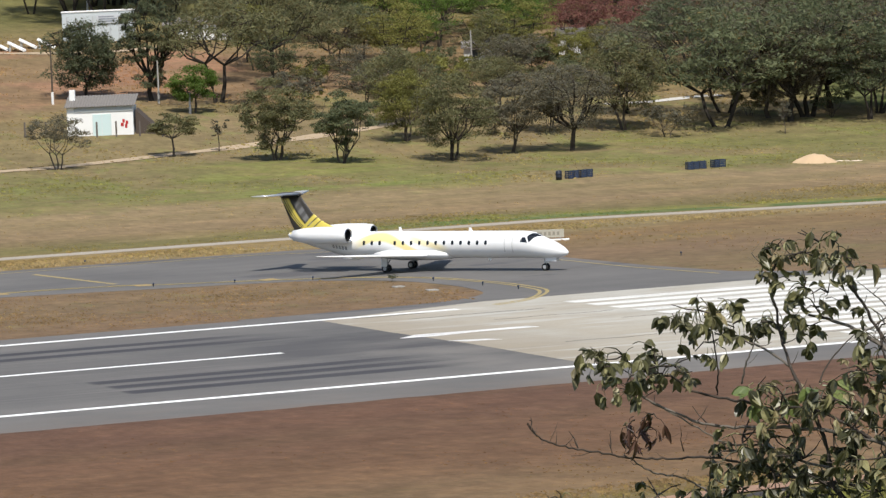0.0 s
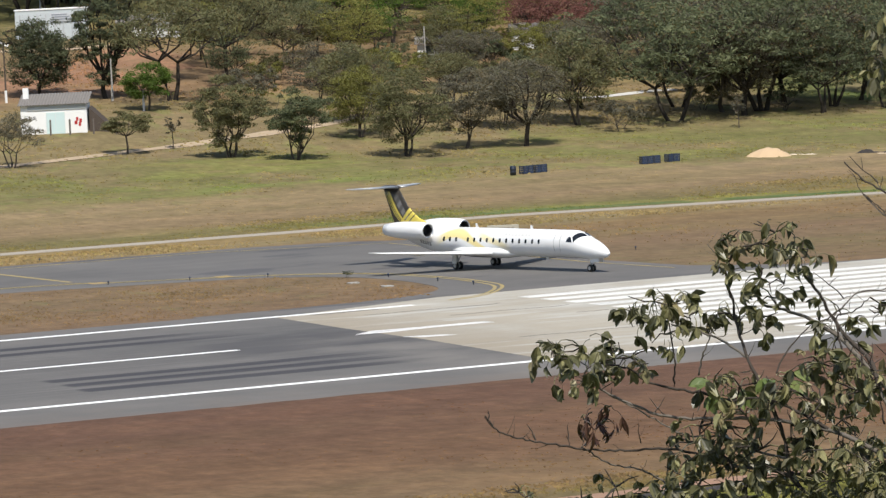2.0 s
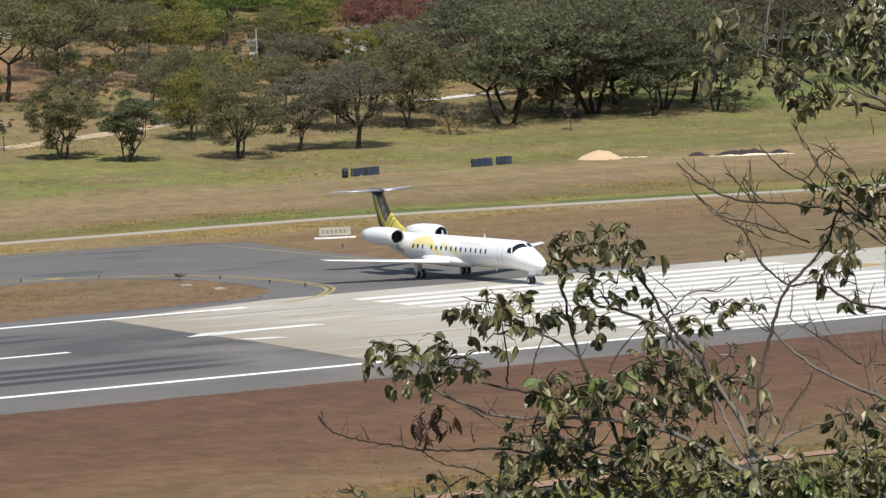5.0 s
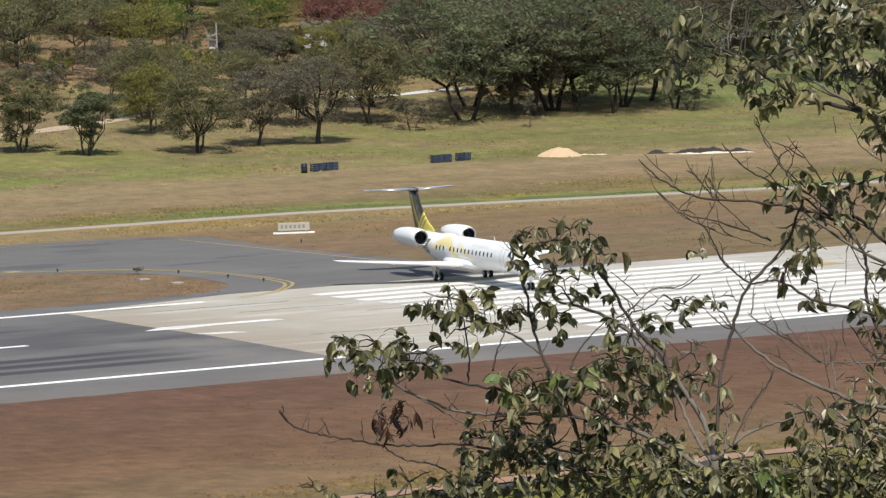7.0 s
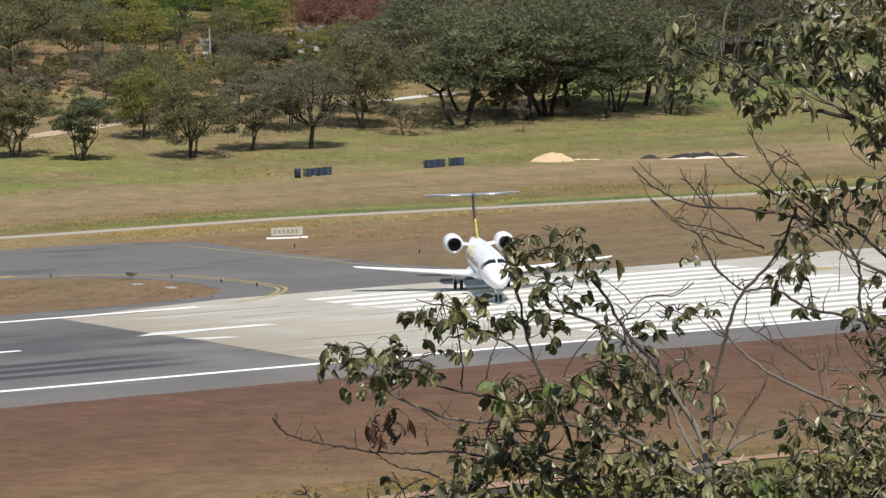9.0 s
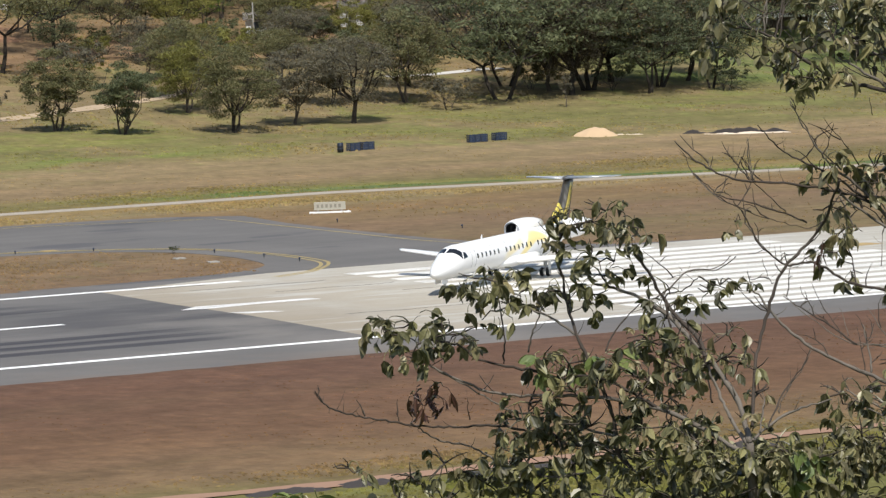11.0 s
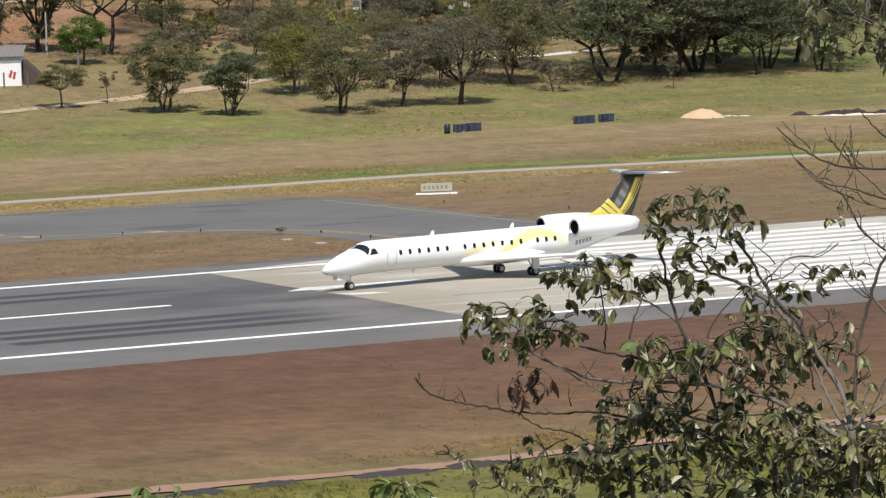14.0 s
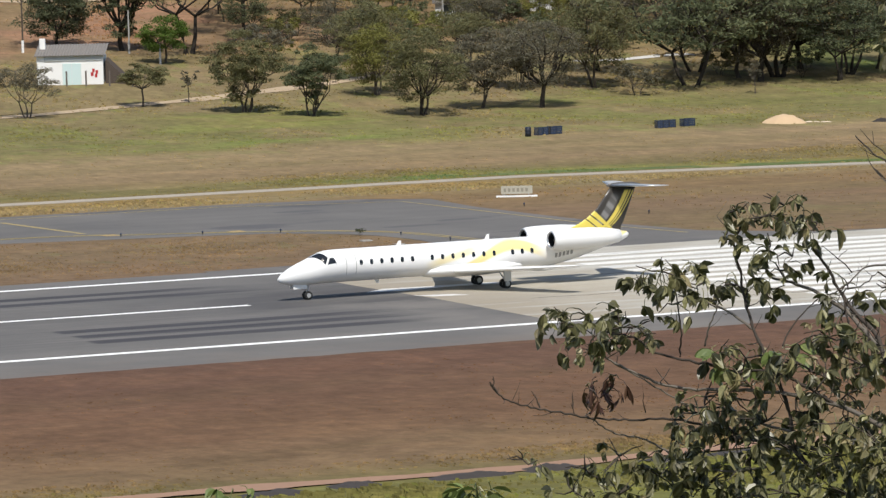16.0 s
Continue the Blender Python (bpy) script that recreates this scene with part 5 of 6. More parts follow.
    for k in range(6):
        part("legend_bar", boxed((-1.2 + 0.4 * k, -0.14, 0.48), (-0.98 + 0.4 * k, -0.122, 0.8)), plain("sign_legend", (0.24, 0.22, 0.18), 0.6), s)
    for k in (-1.1, 1.1):
        part("leg", boxed((k - 0.05, -0.05, 0.1), (k + 0.05, 0.05, 0.3)), STEEL, s)
    part("plinth", boxed((-1.9, -0.45, -0.15), (1.9, 0.45, 0.12), 0.02), WHITEWASH, s)
    # slabs and edge lights on the island
    for x, y in ((152.3, 329.5), (152.5, 323.6)):
        tagged(link("concrete_pad", slab([(x - 0.45, y - 0.4), (x + 0.4, y - 0.45), (x + 0.45, y + 0.4), (x - 0.4, y + 0.45)], 0.06, 0.2), CONCRETE_POST), "small pale concrete pad set in the grass", "concrete pad")
    lamp = thing("taxi_light", pose(151.0, 343.6, -0.03), "small dark taxiway edge light on a stem", "light", "edge lights by the taxiway")
    part("stem", tube(bmesh.new(), [(0, 0, 0), (0, 0, 0.2)], 0.04, 8), BLUE_DARK, lamp)
    part("lens", loft(bmesh.new(), [[(r * math.cos(k * math.tau / 10), r * math.sin(k * math.tau / 10), h) for k in range(10)] for h, r in ((0.2, 0.08), (0.28, 0.09), (0.34, 0.04))]), BLUE_PLASTIC, lamp)
    for x, y in ((157.0, 332.8), (157.4, 324.4), (157.5, 318.2), (145.2, 346.6), (139.0, 349.4), (180.6, 357.0), (184.0, 340.0), (131.0, 383.0), (146.0, 383.5)):
        copy_thing(lamp, pose(x, y, -0.03))
    # poles
    for x, y, h, mt, lab in ((219.2, 546.0, 5.6, CONCRETE_POST, "slim concrete power pole"), (218.6, 534.0, 2.6, STEEL, "short metal lamp post"), (206.4, 551.1, 7.4, BARK, "dead leaning tree trunk with a whitewashed foot"),
                             (272.3, 561.7, 5.6, CONCRETE_POST, "slim concrete power pole"), (287.7, 552.0, 4.2, CONCRETE_POST, "slim concrete power pole"), (246.0, 640.0, 14.0, STEEL, "tall bare metal pole")):
        p = thing("pole", pose(x, y, land(x, y)), lab, "pole")
        part("shaft", tube(bmesh.new(), [(0, 0, -0.4), (0.02, 0, h * 0.5), (0, 0, h)], [0.14, 0.12, 0.09], 8), mt, p)
        part("foot", tube(bmesh.new(), [(0, 0, -0.4), (0, 0, 1.6)], 0.17, 8), WHITEWASH if mt is BARK else mt, p)
    house(276.6, 566.0, 6.0, 5.0, 2.4, "white house half hidden by trees")
    house(292.4, 570.5, 3.6, 4.0, 2.8, "small white house among trees")
    house(251.5, 606.0, 12.5, 6.0, 2.3, "low white house behind an umbrella tree")
    hut = thing("shelter", pose(351.6, 547.6, land(350.5, 544.5), 0, 0, -32), "open shelter with a flat white roof on pale posts", "shelter")
    part("roof", boxed((-5.2, -0.3, 2.35), (5.2, 4.2, 2.85), 0.03), WHITEWASH, hut, "flat white roof slab")
    # added wall near the front; its dull brown stands for the shaded inside
    part("wall", boxed((-5.0, 0.9, -1.0), (5.0, 1.1, 2.345)), plain("shaded_inside_brown", (0.20, 0.155, 0.135), 0.9, vary=0.2), hut, "plain wall under the roof, coloured as the shaded inside")
    for k in (-4.9, 2.6, 4.9):
        part("post", boxed((k - 0.4, -0.2, -1.0), (k + 0.4, 0.25, 2.345), 0.02), OFF_WHITE, hut)
    house(369.0, 556.0, 8.5, 7.0, 6.2, "tall white house beyond the green slope", -33)
    for pts, w, lab in ((curve([(160, 492.5, 0), (178.8, 496.0, 0), (202, 501.6, 0), (223.9, 508.1, 0), (238, 514.5, 0), (255, 519, 0)], 10), 3.3, "narrow trodden dirt path on the slope"),
                        (curve([(205, 609.0, 0), (222, 601.5, 0), (243, 600.0, 0)], 10), 2.6, "pale earth track on the terrace"),
                        (curve([(272, 521.5, 0), (282, 523.5, 0), (291, 524.8, 0)], 10), 2.6, "pale gravel drive beneath the trees")):
        bm = bmesh.new()
        prev = None
        for i, p in enumerate(pts):
            ww = w * (0.8 + 0.4 * noise.noise((p.x * 0.2, p.y * 0.2, 5)))
            cur = [bm.verts.new((p.x, p.y + s * ww / 2, land(p.x, p.y + s * ww / 2) + 0.06)) for s in (-1, 0, 1)]
            if prev:
                for k in (0, 1):
                    bm.faces.new((prev[k], cur[k], cur[k + 1], prev[k + 1]))
            prev = cur
        tagged(link("path", bm, plain("trodden_earth", (0.38, 0.29, 0.19) if "drive" not in lab else (0.50, 0.48, 0.44), 0.95, vary=0.2, scale=0.7)), lab, "path", kind="structure")
    # long bare verge and soil heaps below the near field
    bm = bmesh.new()
    prev = None
    for i in range(120):
        x = 20 + 2.0 * i
        yc = 190.4 + 0.6 * noise.noise((x * 0.07, 0, 1)) - 0.9 * max(0, 1 - abs(x - 96) / 12)
        ww = 1.8 + 1.5 * noise.noise((x * 0.25, 3, 1))
        cur = [bm.verts.new((x, yc + s * ww / 2, 0.06)) for s in (-1, 1)]
        if prev:
            bm.faces.new((prev[0], cur[0], cur[1], prev[1]))
        prev = cur
    tagged(link("track", bm, plain("bare_red_earth", (0.28, 0.168, 0.108), 0.95, vary=0.2, scale=0.7)), "narrow bare red earth track", "track", kind="structure")
    rng = random.Random(9)
    for k in range(11):
        x = 66 + 5.2 * k + rng.uniform(-1, 1)
        bm = bmesh.new()
        bmesh.ops.create_grid(bm, x_segments=16, y_segments=8, size=1.0)
        L, hh = rng.uniform(1.2, 2.8), rng.uniform(0.15, 0.42)
        for v in bm.verts:
            a, b = v.co.x, v.co.y
            v.co = (a * L, b * 0.9, hh * (1 - abs(a) ** 2.2) * (1 - b * b) * (0.8 + 0.5 * noise.noise((a * 3 + k, b * 2, 1))) - 0.04)
        ob = tagged(link("soil_mound", bm, plain("dark_gravel", (0.04, 0.034, 0.031), 0.95, vary=0.4, scale=4), True), "low dark heap of gravel beside the track", "heap", "gravel heaps by the track")
        ob.matrix_basis = pose(x, 188.3 + rng.uniform(-0.3, 0.3), land(x, 188.3))


build_shed()
build_block_house()
build_small_things()


# ---- the two small trees before the viewer; places are metres across and above the eye's level, in a plane 17.5 m off ----
BOUGHS = {'centre': [], 'side': []}
SPRAYS = {'centre': [], 'side': []}
BOUGHS['centre'].append((0.0122, 0.0054, [(0.505, -2.074), (0.476, -1.940), (0.404, -1.805), (0.277, -1.645), (0.160, -1.530), (0.019, -1.459), (-0.079, -1.429)]))
BOUGHS['centre'].append((0.0095, 0.0041, [(0.350, -1.758), (0.321, -1.658), (0.225, -1.555), (0.163, -1.453), (0.111, -1.351), (0.080, -1.311)]))
BOUGHS['centre'].append((0.0082, 0.0054, [(0.500, -2.085), (0.431, -1.972), (0.391, -1.871), (0.350, -1.758)]))
BOUGHS['centre'].append((0.0068, 0.0054, [(0.518, -2.008), (0.537, -1.787), (0.563, -1.655), (0.612, -1.502), (0.660, -1.393), (0.751, -1.308), (0.820, -1.223), (0.855, -1.136), (0.886, -1.060)]))
BOUGHS['centre'].append((0.0095, 0.0041, [(0.481, -2.118), (0.309, -2.001), (0.157, -1.929), (0.004, -1.890), (-0.150, -1.869), (-0.326, -1.863), (-0.458, -1.852), (-0.568, -1.814), (-0.676, -1.762), (-0.745, -1.715)]))
BOUGHS['centre'].append((0.0068, 0.0034, [(0.157, -1.929), (0.028, -1.847), (-0.103, -1.791), (-0.235, -1.795), (-0.323, -1.763), (-0.410, -1.747), (-0.541, -1.709), (-0.610, -1.658), (-0.671, -1.638), (-0.748, -1.630), (-0.801, -1.677)]))
BOUGHS['centre'].append((0.0054, 0.0027, [(-0.001, -2.034), (-0.176, -1.984), (-0.285, -1.933), (-0.395, -1.927), (-0.482, -1.884), (-0.590, -1.814), (-0.698, -1.754)]))
BOUGHS['centre'].append((0.0061, 0.0027, [(0.107, -2.105), (-0.069, -2.081), (-0.245, -2.048), (-0.354, -2.004), (-0.463, -1.974), (-0.596, -1.973), (-0.706, -1.972), (-0.817, -1.961), (-0.915, -1.940), (-1.014, -1.921), (-1.091, -1.896), (-1.145, -1.872), (-1.170, -1.837), (-1.187, -1.815)]))
BOUGHS['centre'].append((0.0054, 0.0027, [(-0.117, -2.168), (-0.250, -2.181), (-0.404, -2.154), (-0.512, -2.094), (-0.599, -2.047), (-0.687, -2.032), (-0.752, -1.997), (-0.816, -1.950)]))
BOUGHS['centre'].append((0.0082, 0.0041, [(0.103, -2.216), (-0.004, -2.101), (-0.021, -1.967), (-0.070, -1.810), (-0.105, -1.742), (-0.152, -1.630), (-0.185, -1.518), (-0.203, -1.406), (-0.226, -1.295), (-0.204, -1.241), (-0.148, -1.210), (-0.076, -1.175)]))
BOUGHS['centre'].append((0.0054, 0.0027, [(-0.152, -1.630), (-0.249, -1.560), (-0.314, -1.529), (-0.368, -1.511), (-0.445, -1.486)]))
BOUGHS['centre'].append((0.0041, 0.0020, [(-0.443, -1.730), (-0.437, -1.642), (-0.446, -1.530), (-0.465, -1.441)]))
BOUGHS['centre'].append((0.0041, 0.0020, [(-0.346, -1.689), (-0.328, -1.623), (-0.292, -1.536), (-0.263, -1.471)]))
BOUGHS['centre'].append((0.0041, 0.0020, [(-0.044, -1.695), (0.015, -1.591), (0.106, -1.506)]))
BOUGHS['centre'].append((0.0034, 0.0014, [(0.206, -1.465), (0.286, -1.395), (0.396, -1.384), (0.457, -1.338)]))
BOUGHS['centre'].append((0.0041, 0.0020, [(0.212, -1.609), (0.195, -1.487), (0.261, -1.467), (0.329, -1.415)]))
BOUGHS['centre'].append((0.0068, 0.0027, [(0.516, -2.064), (0.641, -1.968), (0.730, -1.938), (0.830, -1.913)]))
BOUGHS['centre'].append((0.0041, 0.0016, [(0.573, -2.021), (0.644, -1.880), (0.713, -1.793), (0.753, -1.711)]))
BOUGHS['centre'].append((0.0034, 0.0014, [(0.546, -2.031), (0.565, -1.921), (0.560, -1.866)]))
BOUGHS['centre'].append((0.0034, 0.0014, [(0.329, -1.415), (0.416, -1.462), (0.525, -1.477)]))
BOUGHS['centre'].append((0.0027, 0.0014, [(-0.204, -1.241), (-0.258, -1.217), (-0.290, -1.182)]))
BOUGHS['centre'].append((0.0027, 0.0011, [(-0.584, -1.947), (-0.589, -1.902), (-0.590, -1.869)]))
BOUGHS['centre'].append((0.0027, 0.0011, [(-0.992, -1.926), (-0.995, -1.892)]))
BOUGHS['centre'].append((0.0027, 0.0011, [(-0.860, -1.953), (-0.870, -1.904)]))
BOUGHS['centre'].append((0.0027, 0.0011, [(-0.489, -2.073), (-0.474, -1.973), (-0.461, -1.918)]))
BOUGHS['centre'].append((0.0027, 0.0011, [(-0.351, -1.922), (-0.236, -1.804), (-0.222, -1.738)]))
SPRAYS['centre'] += [(-0.880, -1.604, 0.110, 7), (-0.801, -1.562, 0.088, 5), (-0.747, -1.586, 0.077, 5), (-0.670, -1.611, 0.077, 5), (-0.608, -1.609, 0.070, 5), (-0.788, -1.696, 0.031, 2), (-0.912, -1.569, 0.035, 2), (-0.507, -1.395, 0.092, 8), (-0.442, -1.420, 0.092, 7), (-0.558, -1.442, 0.061, 4), (-0.350, -1.445, 0.048, 3), (-0.464, -1.525, 0.066, 4), (-0.260, -1.261, 0.044, 2), (-0.212, -1.163, 0.061, 4), (-0.103, -1.189, 0.075, 5), (-0.212, -1.455, 0.075, 5)]
SPRAYS['centre'] += [(-0.024, -1.148, 0.083, 7), (0.033, -1.216, 0.066, 5), (0.099, -1.218, 0.057, 4), (-0.090, -1.322, 0.075, 5), (-0.113, -1.465, 0.075, 5), (-0.049, -1.401, 0.075, 4), (0.001, -1.347, 0.057, 3), (-0.288, -1.718, 0.079, 5), (-0.189, -1.739, 0.083, 5), (-0.047, -1.766, 0.083, 6), (0.030, -1.769, 0.079, 6), (0.121, -1.821, 0.088, 6), (-0.349, -1.889, 0.088, 5), (-0.228, -1.897, 0.088, 6)]
SPRAYS['centre'] += [(-0.374, -1.954, 0.088, 5), (-0.171, -1.851, 0.079, 5), (-0.244, -2.026, 0.105, 8), (-0.110, -1.986, 0.105, 8), (-0.401, -2.087, 0.099, 6), (0.003, -1.901, 0.097, 7), (0.088, -1.993, 0.105, 8), (-0.026, -2.100, 0.121, 9), (-0.181, -2.128, 0.121, 8), (0.203, -1.886, 0.099, 7), (0.273, -1.778, 0.092, 6), (0.200, -1.465, 0.066, 4), (0.243, -1.504, 0.057, 3), (0.192, -1.575, 0.079, 5), (0.210, -1.665, 0.097, 7), (0.127, -1.662, 0.079, 4)]
SPRAYS['centre'] += [(0.280, -1.694, 0.079, 6), (0.431, -1.650, 0.066, 3), (0.406, -1.738, 0.088, 6), (0.493, -1.763, 0.057, 3), (0.371, -1.471, 0.044, 2), (0.410, -1.451, 0.044, 2), (0.475, -1.464, 0.053, 3), (0.199, -1.997, 0.110, 7), (0.307, -2.067, 0.110, 8), (0.415, -2.127, 0.105, 7), (0.172, -2.129, 0.121, 9), (0.549, -1.876, 0.040, 2), (0.547, -2.131, 0.092, 6), (0.658, -2.124, 0.088, 6), (0.772, -2.139, 0.099, 6), (-0.690, -2.117, 0.092, 6), (-1.067, -2.121, 0.053, 2), (-0.824, -2.161, 0.066, 3)]
SPRAYS['centre'] += [(-0.538, -2.193, 0.110, 6), (-0.363, -2.244, 0.110, 7), (-0.187, -2.272, 0.121, 8), (0.012, -2.279, 0.132, 9), (0.211, -2.286, 0.132, 9), (0.409, -2.293, 0.132, 9), (0.607, -2.300, 0.132, 8), (-0.872, -2.248, 0.066, 3), (-0.696, -2.266, 0.088, 5), (0.060, -2.181, 0.110, 7), (0.324, -2.190, 0.110, 7)]
BOUGHS['side'].append((0.0095, 0.0034, [(1.347, -1.916), (1.150, -1.886), (1.041, -1.849), (0.911, -1.789), (0.760, -1.707), (0.663, -1.632), (0.610, -1.568), (0.558, -1.496), (0.515, -1.450)]))
BOUGHS['side'].append((0.0068, 0.0027, [(1.357, -1.595), (1.074, -1.501), (0.943, -1.470), (0.857, -1.423), (0.771, -1.375), (0.682, -1.383), (0.618, -1.348), (0.565, -1.291), (0.534, -1.223), (0.503, -1.163)]))
BOUGHS['side'].append((0.0082, 0.0041, [(1.405, -1.464), (1.233, -1.348), (1.103, -1.277), (0.975, -1.184), (0.889, -1.115)]))
BOUGHS['side'].append((0.0082, 0.0027, [(1.406, -1.420), (1.192, -1.236), (1.086, -1.144), (0.955, -1.122), (0.824, -1.091), (0.671, -1.061), (0.540, -1.054), (0.431, -1.021), (0.345, -0.974), (0.291, -0.928), (0.253, -0.885)]))
BOUGHS['side'].append((0.0068, 0.0020, [(1.104, -1.255), (0.956, -1.084), (0.870, -1.015), (0.807, -0.936), (0.755, -0.846), (0.704, -0.745)]))
BOUGHS['side'].append((0.0054, 0.0020, [(0.976, -1.129), (0.869, -1.048), (0.761, -0.989), (0.675, -0.942), (0.612, -0.874), (0.576, -0.835)]))
BOUGHS['side'].append((0.0027, 0.0014, [(0.549, -1.050), (0.534, -0.970), (0.534, -0.888)]))
BOUGHS['side'].append((0.0027, 0.0014, [(0.540, -1.049), (0.487, -0.979), (0.468, -0.952)]))
BOUGHS['side'].append((0.0027, 0.0014, [(0.392, -1.000), (0.372, -0.955)]))
BOUGHS['side'].append((0.0041, 0.0016, [(0.754, -1.220), (0.646, -1.172), (0.537, -1.135), (0.428, -1.109), (0.375, -1.063), (0.317, -1.010)]))
BOUGHS['side'].append((0.0095, 0.0041, [(1.421, -0.937), (1.227, -0.830), (1.142, -0.740), (1.035, -0.670), (0.949, -0.612), (0.895, -0.583)]))
BOUGHS['side'].append((0.0095, 0.0041, [(1.142, -0.740), (0.990, -0.694), (0.903, -0.687), (0.839, -0.640), (0.732, -0.560), (0.646, -0.495), (0.560, -0.461), (0.468, -0.451)]))
BOUGHS['side'].append((0.0041, 0.0020, [(0.560, -0.461), (0.523, -0.398), (0.493, -0.358)]))
BOUGHS['side'].append((0.0048, 0.0027, [(0.653, -0.502), (0.671, -0.426), (0.690, -0.321)]))
BOUGHS['side'].append((0.0041, 0.0027, [(0.614, -0.476), (0.617, -0.380), (0.648, -0.267)]))
BOUGHS['side'].append((0.0041, 0.0020, [(0.535, -0.552), (0.599, -0.594), (0.668, -0.627)]))
BOUGHS['side'].append((0.0082, 0.0041, [(1.426, -0.761), (1.272, -0.646), (1.213, -0.589), (1.081, -0.595), (0.974, -0.529), (0.903, -0.544)]))
BOUGHS['side'].append((0.0041, 0.0027, [(0.694, -0.240), (0.762, -0.309), (0.849, -0.340), (0.915, -0.325), (0.964, -0.279)]))
BOUGHS['side'].append((0.0054, 0.0027, [(1.433, -0.542), (1.259, -0.514), (1.131, -0.399), (1.002, -0.351), (0.914, -0.336)]))
BOUGHS['side'].append((0.0095, 0.0041, [(1.390, -1.950), (1.238, -1.724), (1.159, -1.588), (1.120, -1.454), (1.124, -1.322), (1.083, -1.232), (1.008, -1.152), (0.889, -1.104)]))
BOUGHS['side'].append((0.0048, 0.0020, [(0.987, -1.814), (0.979, -1.714), (0.960, -1.625)]))
BOUGHS['side'].append((0.0041, 0.0020, [(1.232, -1.719), (1.134, -1.676), (1.050, -1.562)]))
BOUGHS['side'].append((0.0041, 0.0020, [(1.396, -1.729), (1.199, -1.711), (1.045, -1.712), (0.936, -1.695)]))
BOUGHS['side'].append((0.0041, 0.0016, [(0.936, -1.702), (0.828, -1.620), (0.721, -1.550), (0.656, -1.504)]))
BOUGHS['side'].append((0.0054, 0.0027, [(1.384, -2.128), (1.168, -2.009), (0.994, -1.936), (0.886, -1.877)]))
BOUGHS['side'].append((0.0054, 0.0027, [(1.336, -2.259), (1.120, -2.140), (0.945, -2.090), (0.859, -2.020)]))
BOUGHS['side'].append((0.0041, 0.0014, [(1.103, -1.277), (1.173, -1.147), (1.244, -0.996), (1.214, -0.885)]))
BOUGHS['side'].append((0.0034, 0.0014, [(0.943, -1.470), (0.925, -1.359), (0.885, -1.247)]))
BOUGHS['side'].append((0.0041, 0.0014, [(0.889, -1.126), (0.929, -1.227), (0.972, -1.261)]))
BOUGHS['side'].append((0.0025, 0.0012, [(0.335, -1.029), (0.421, -1.114), (0.556, -1.181), (0.664, -1.219), (0.773, -1.244)]))
BOUGHS['side'].append((0.0025, 0.0010, [(0.514, -1.214), (0.579, -1.299), (0.645, -1.37), (0.727, -1.387), (0.811, -1.328)]))
BOUGHS['side'].append((0.0024, 0.0010, [(0.475, -1.343), (0.398, -1.391), (0.302, -1.396), (0.205, -1.423)]))
BOUGHS['side'].append((0.0030, 0.0012, [(1.087, -1.703), (0.922, -1.697), (0.761, -1.595), (0.655, -1.494)]))
BOUGHS['side'].append((0.0028, 0.0012, [(0.966, -1.823), (0.949, -1.712), (0.938, -1.628)]))
BOUGHS['side'].append((0.0030, 0.0012, [(0.625, -1.962), (0.642, -1.894), (0.713, -1.8), (0.757, -1.719)]))
BOUGHS['side'].append((0.0028, 0.0014, [(0.549, -2.001), (0.573, -1.892)]))
BOUGHS['side'].append((0.0020, 0.0010, [(0.903, -1.669), (0.872, -1.557)]))
BOUGHS['side'].append((0.0020, 0.0010, [(0.817, -1.569), (0.766, -1.457)]))
BOUGHS['side'].append((0.0040, 0.0015, [(1.233, -1.887), (1.166, -1.802), (1.06, -1.688), (0.982, -1.561)]))
BOUGHS['side'].append((0.0040, 0.0018, [(1.227, -1.832), (1.156, -1.691), (1.079, -1.51)]))
BOUGHS['side'].append((0.0030, 0.0014, [(1.117, -2.049), (0.942, -1.932), (0.807, -1.858)]))
BOUGHS['side'].append((0.0030, 0.0014, [(1.071, -2.186), (0.923, -2.098), (0.857, -2.012)]))
BOUGHS['side'].append((0.0020, 0.0010, [(1.038, -1.398), (1.046, -1.261)]))
BOUGHS['side'].append((0.0035, 0.0015, [(1.164, -1.444), (1.138, -1.388), (1.021, -1.191), (0.9, -1.132)]))
BOUGHS['side'].append((0.0040, 0.0020, [(1.132, -1.36), (1.088, -1.221), (0.971, -1.052)]))
BOUGHS['side'].append((0.0020, 0.0010, [(0.629, -1.452), (0.602, -1.437), (0.577, -1.354)]))
BOUGHS['side'].append((0.0050, 0.0020, [(0.506, -2.027), (0.423, -1.845), (0.319, -1.689), (0.227, -1.575), (0.12, -1.489)]))
BOUGHS['side'].append((0.0040, 0.0020, [(0.366, -1.912), (0.337, -1.773), (0.239, -1.603)]))
BOUGHS['side'].append((0.0030, 0.0015, [(0.332, -1.717), (0.388, -1.664), (0.445, -1.625)]))
BOUGHS['side'].append((0.0032, 0.0012, [(0.892, -1.017), (0.816, -0.936), (0.753, -0.833), (0.706, -0.748)]))
BOUGHS['side'].append((0.0022, 0.0010, [(0.551, -1.044), (0.534, -0.881)]))
BOUGHS['side'].append((0.0026, 0.0010, [(0.675, -1.174), (0.621, -1.119), (0.534, -1.032), (0.47, -0.957)]))
BOUGHS['side'].append((0.0026, 0.0010, [(0.541, -1.169), (0.398, -1.1), (0.323, -1.019)]))
BOUGHS['side'].append((0.0022, 0.0010, [(1.021, -0.81), (1.012, -0.742)]))
BOUGHS['side'].append((0.0030, 0.0010, [(1.195, -0.928), (1.119, -0.869), (1.072, -0.767)]))
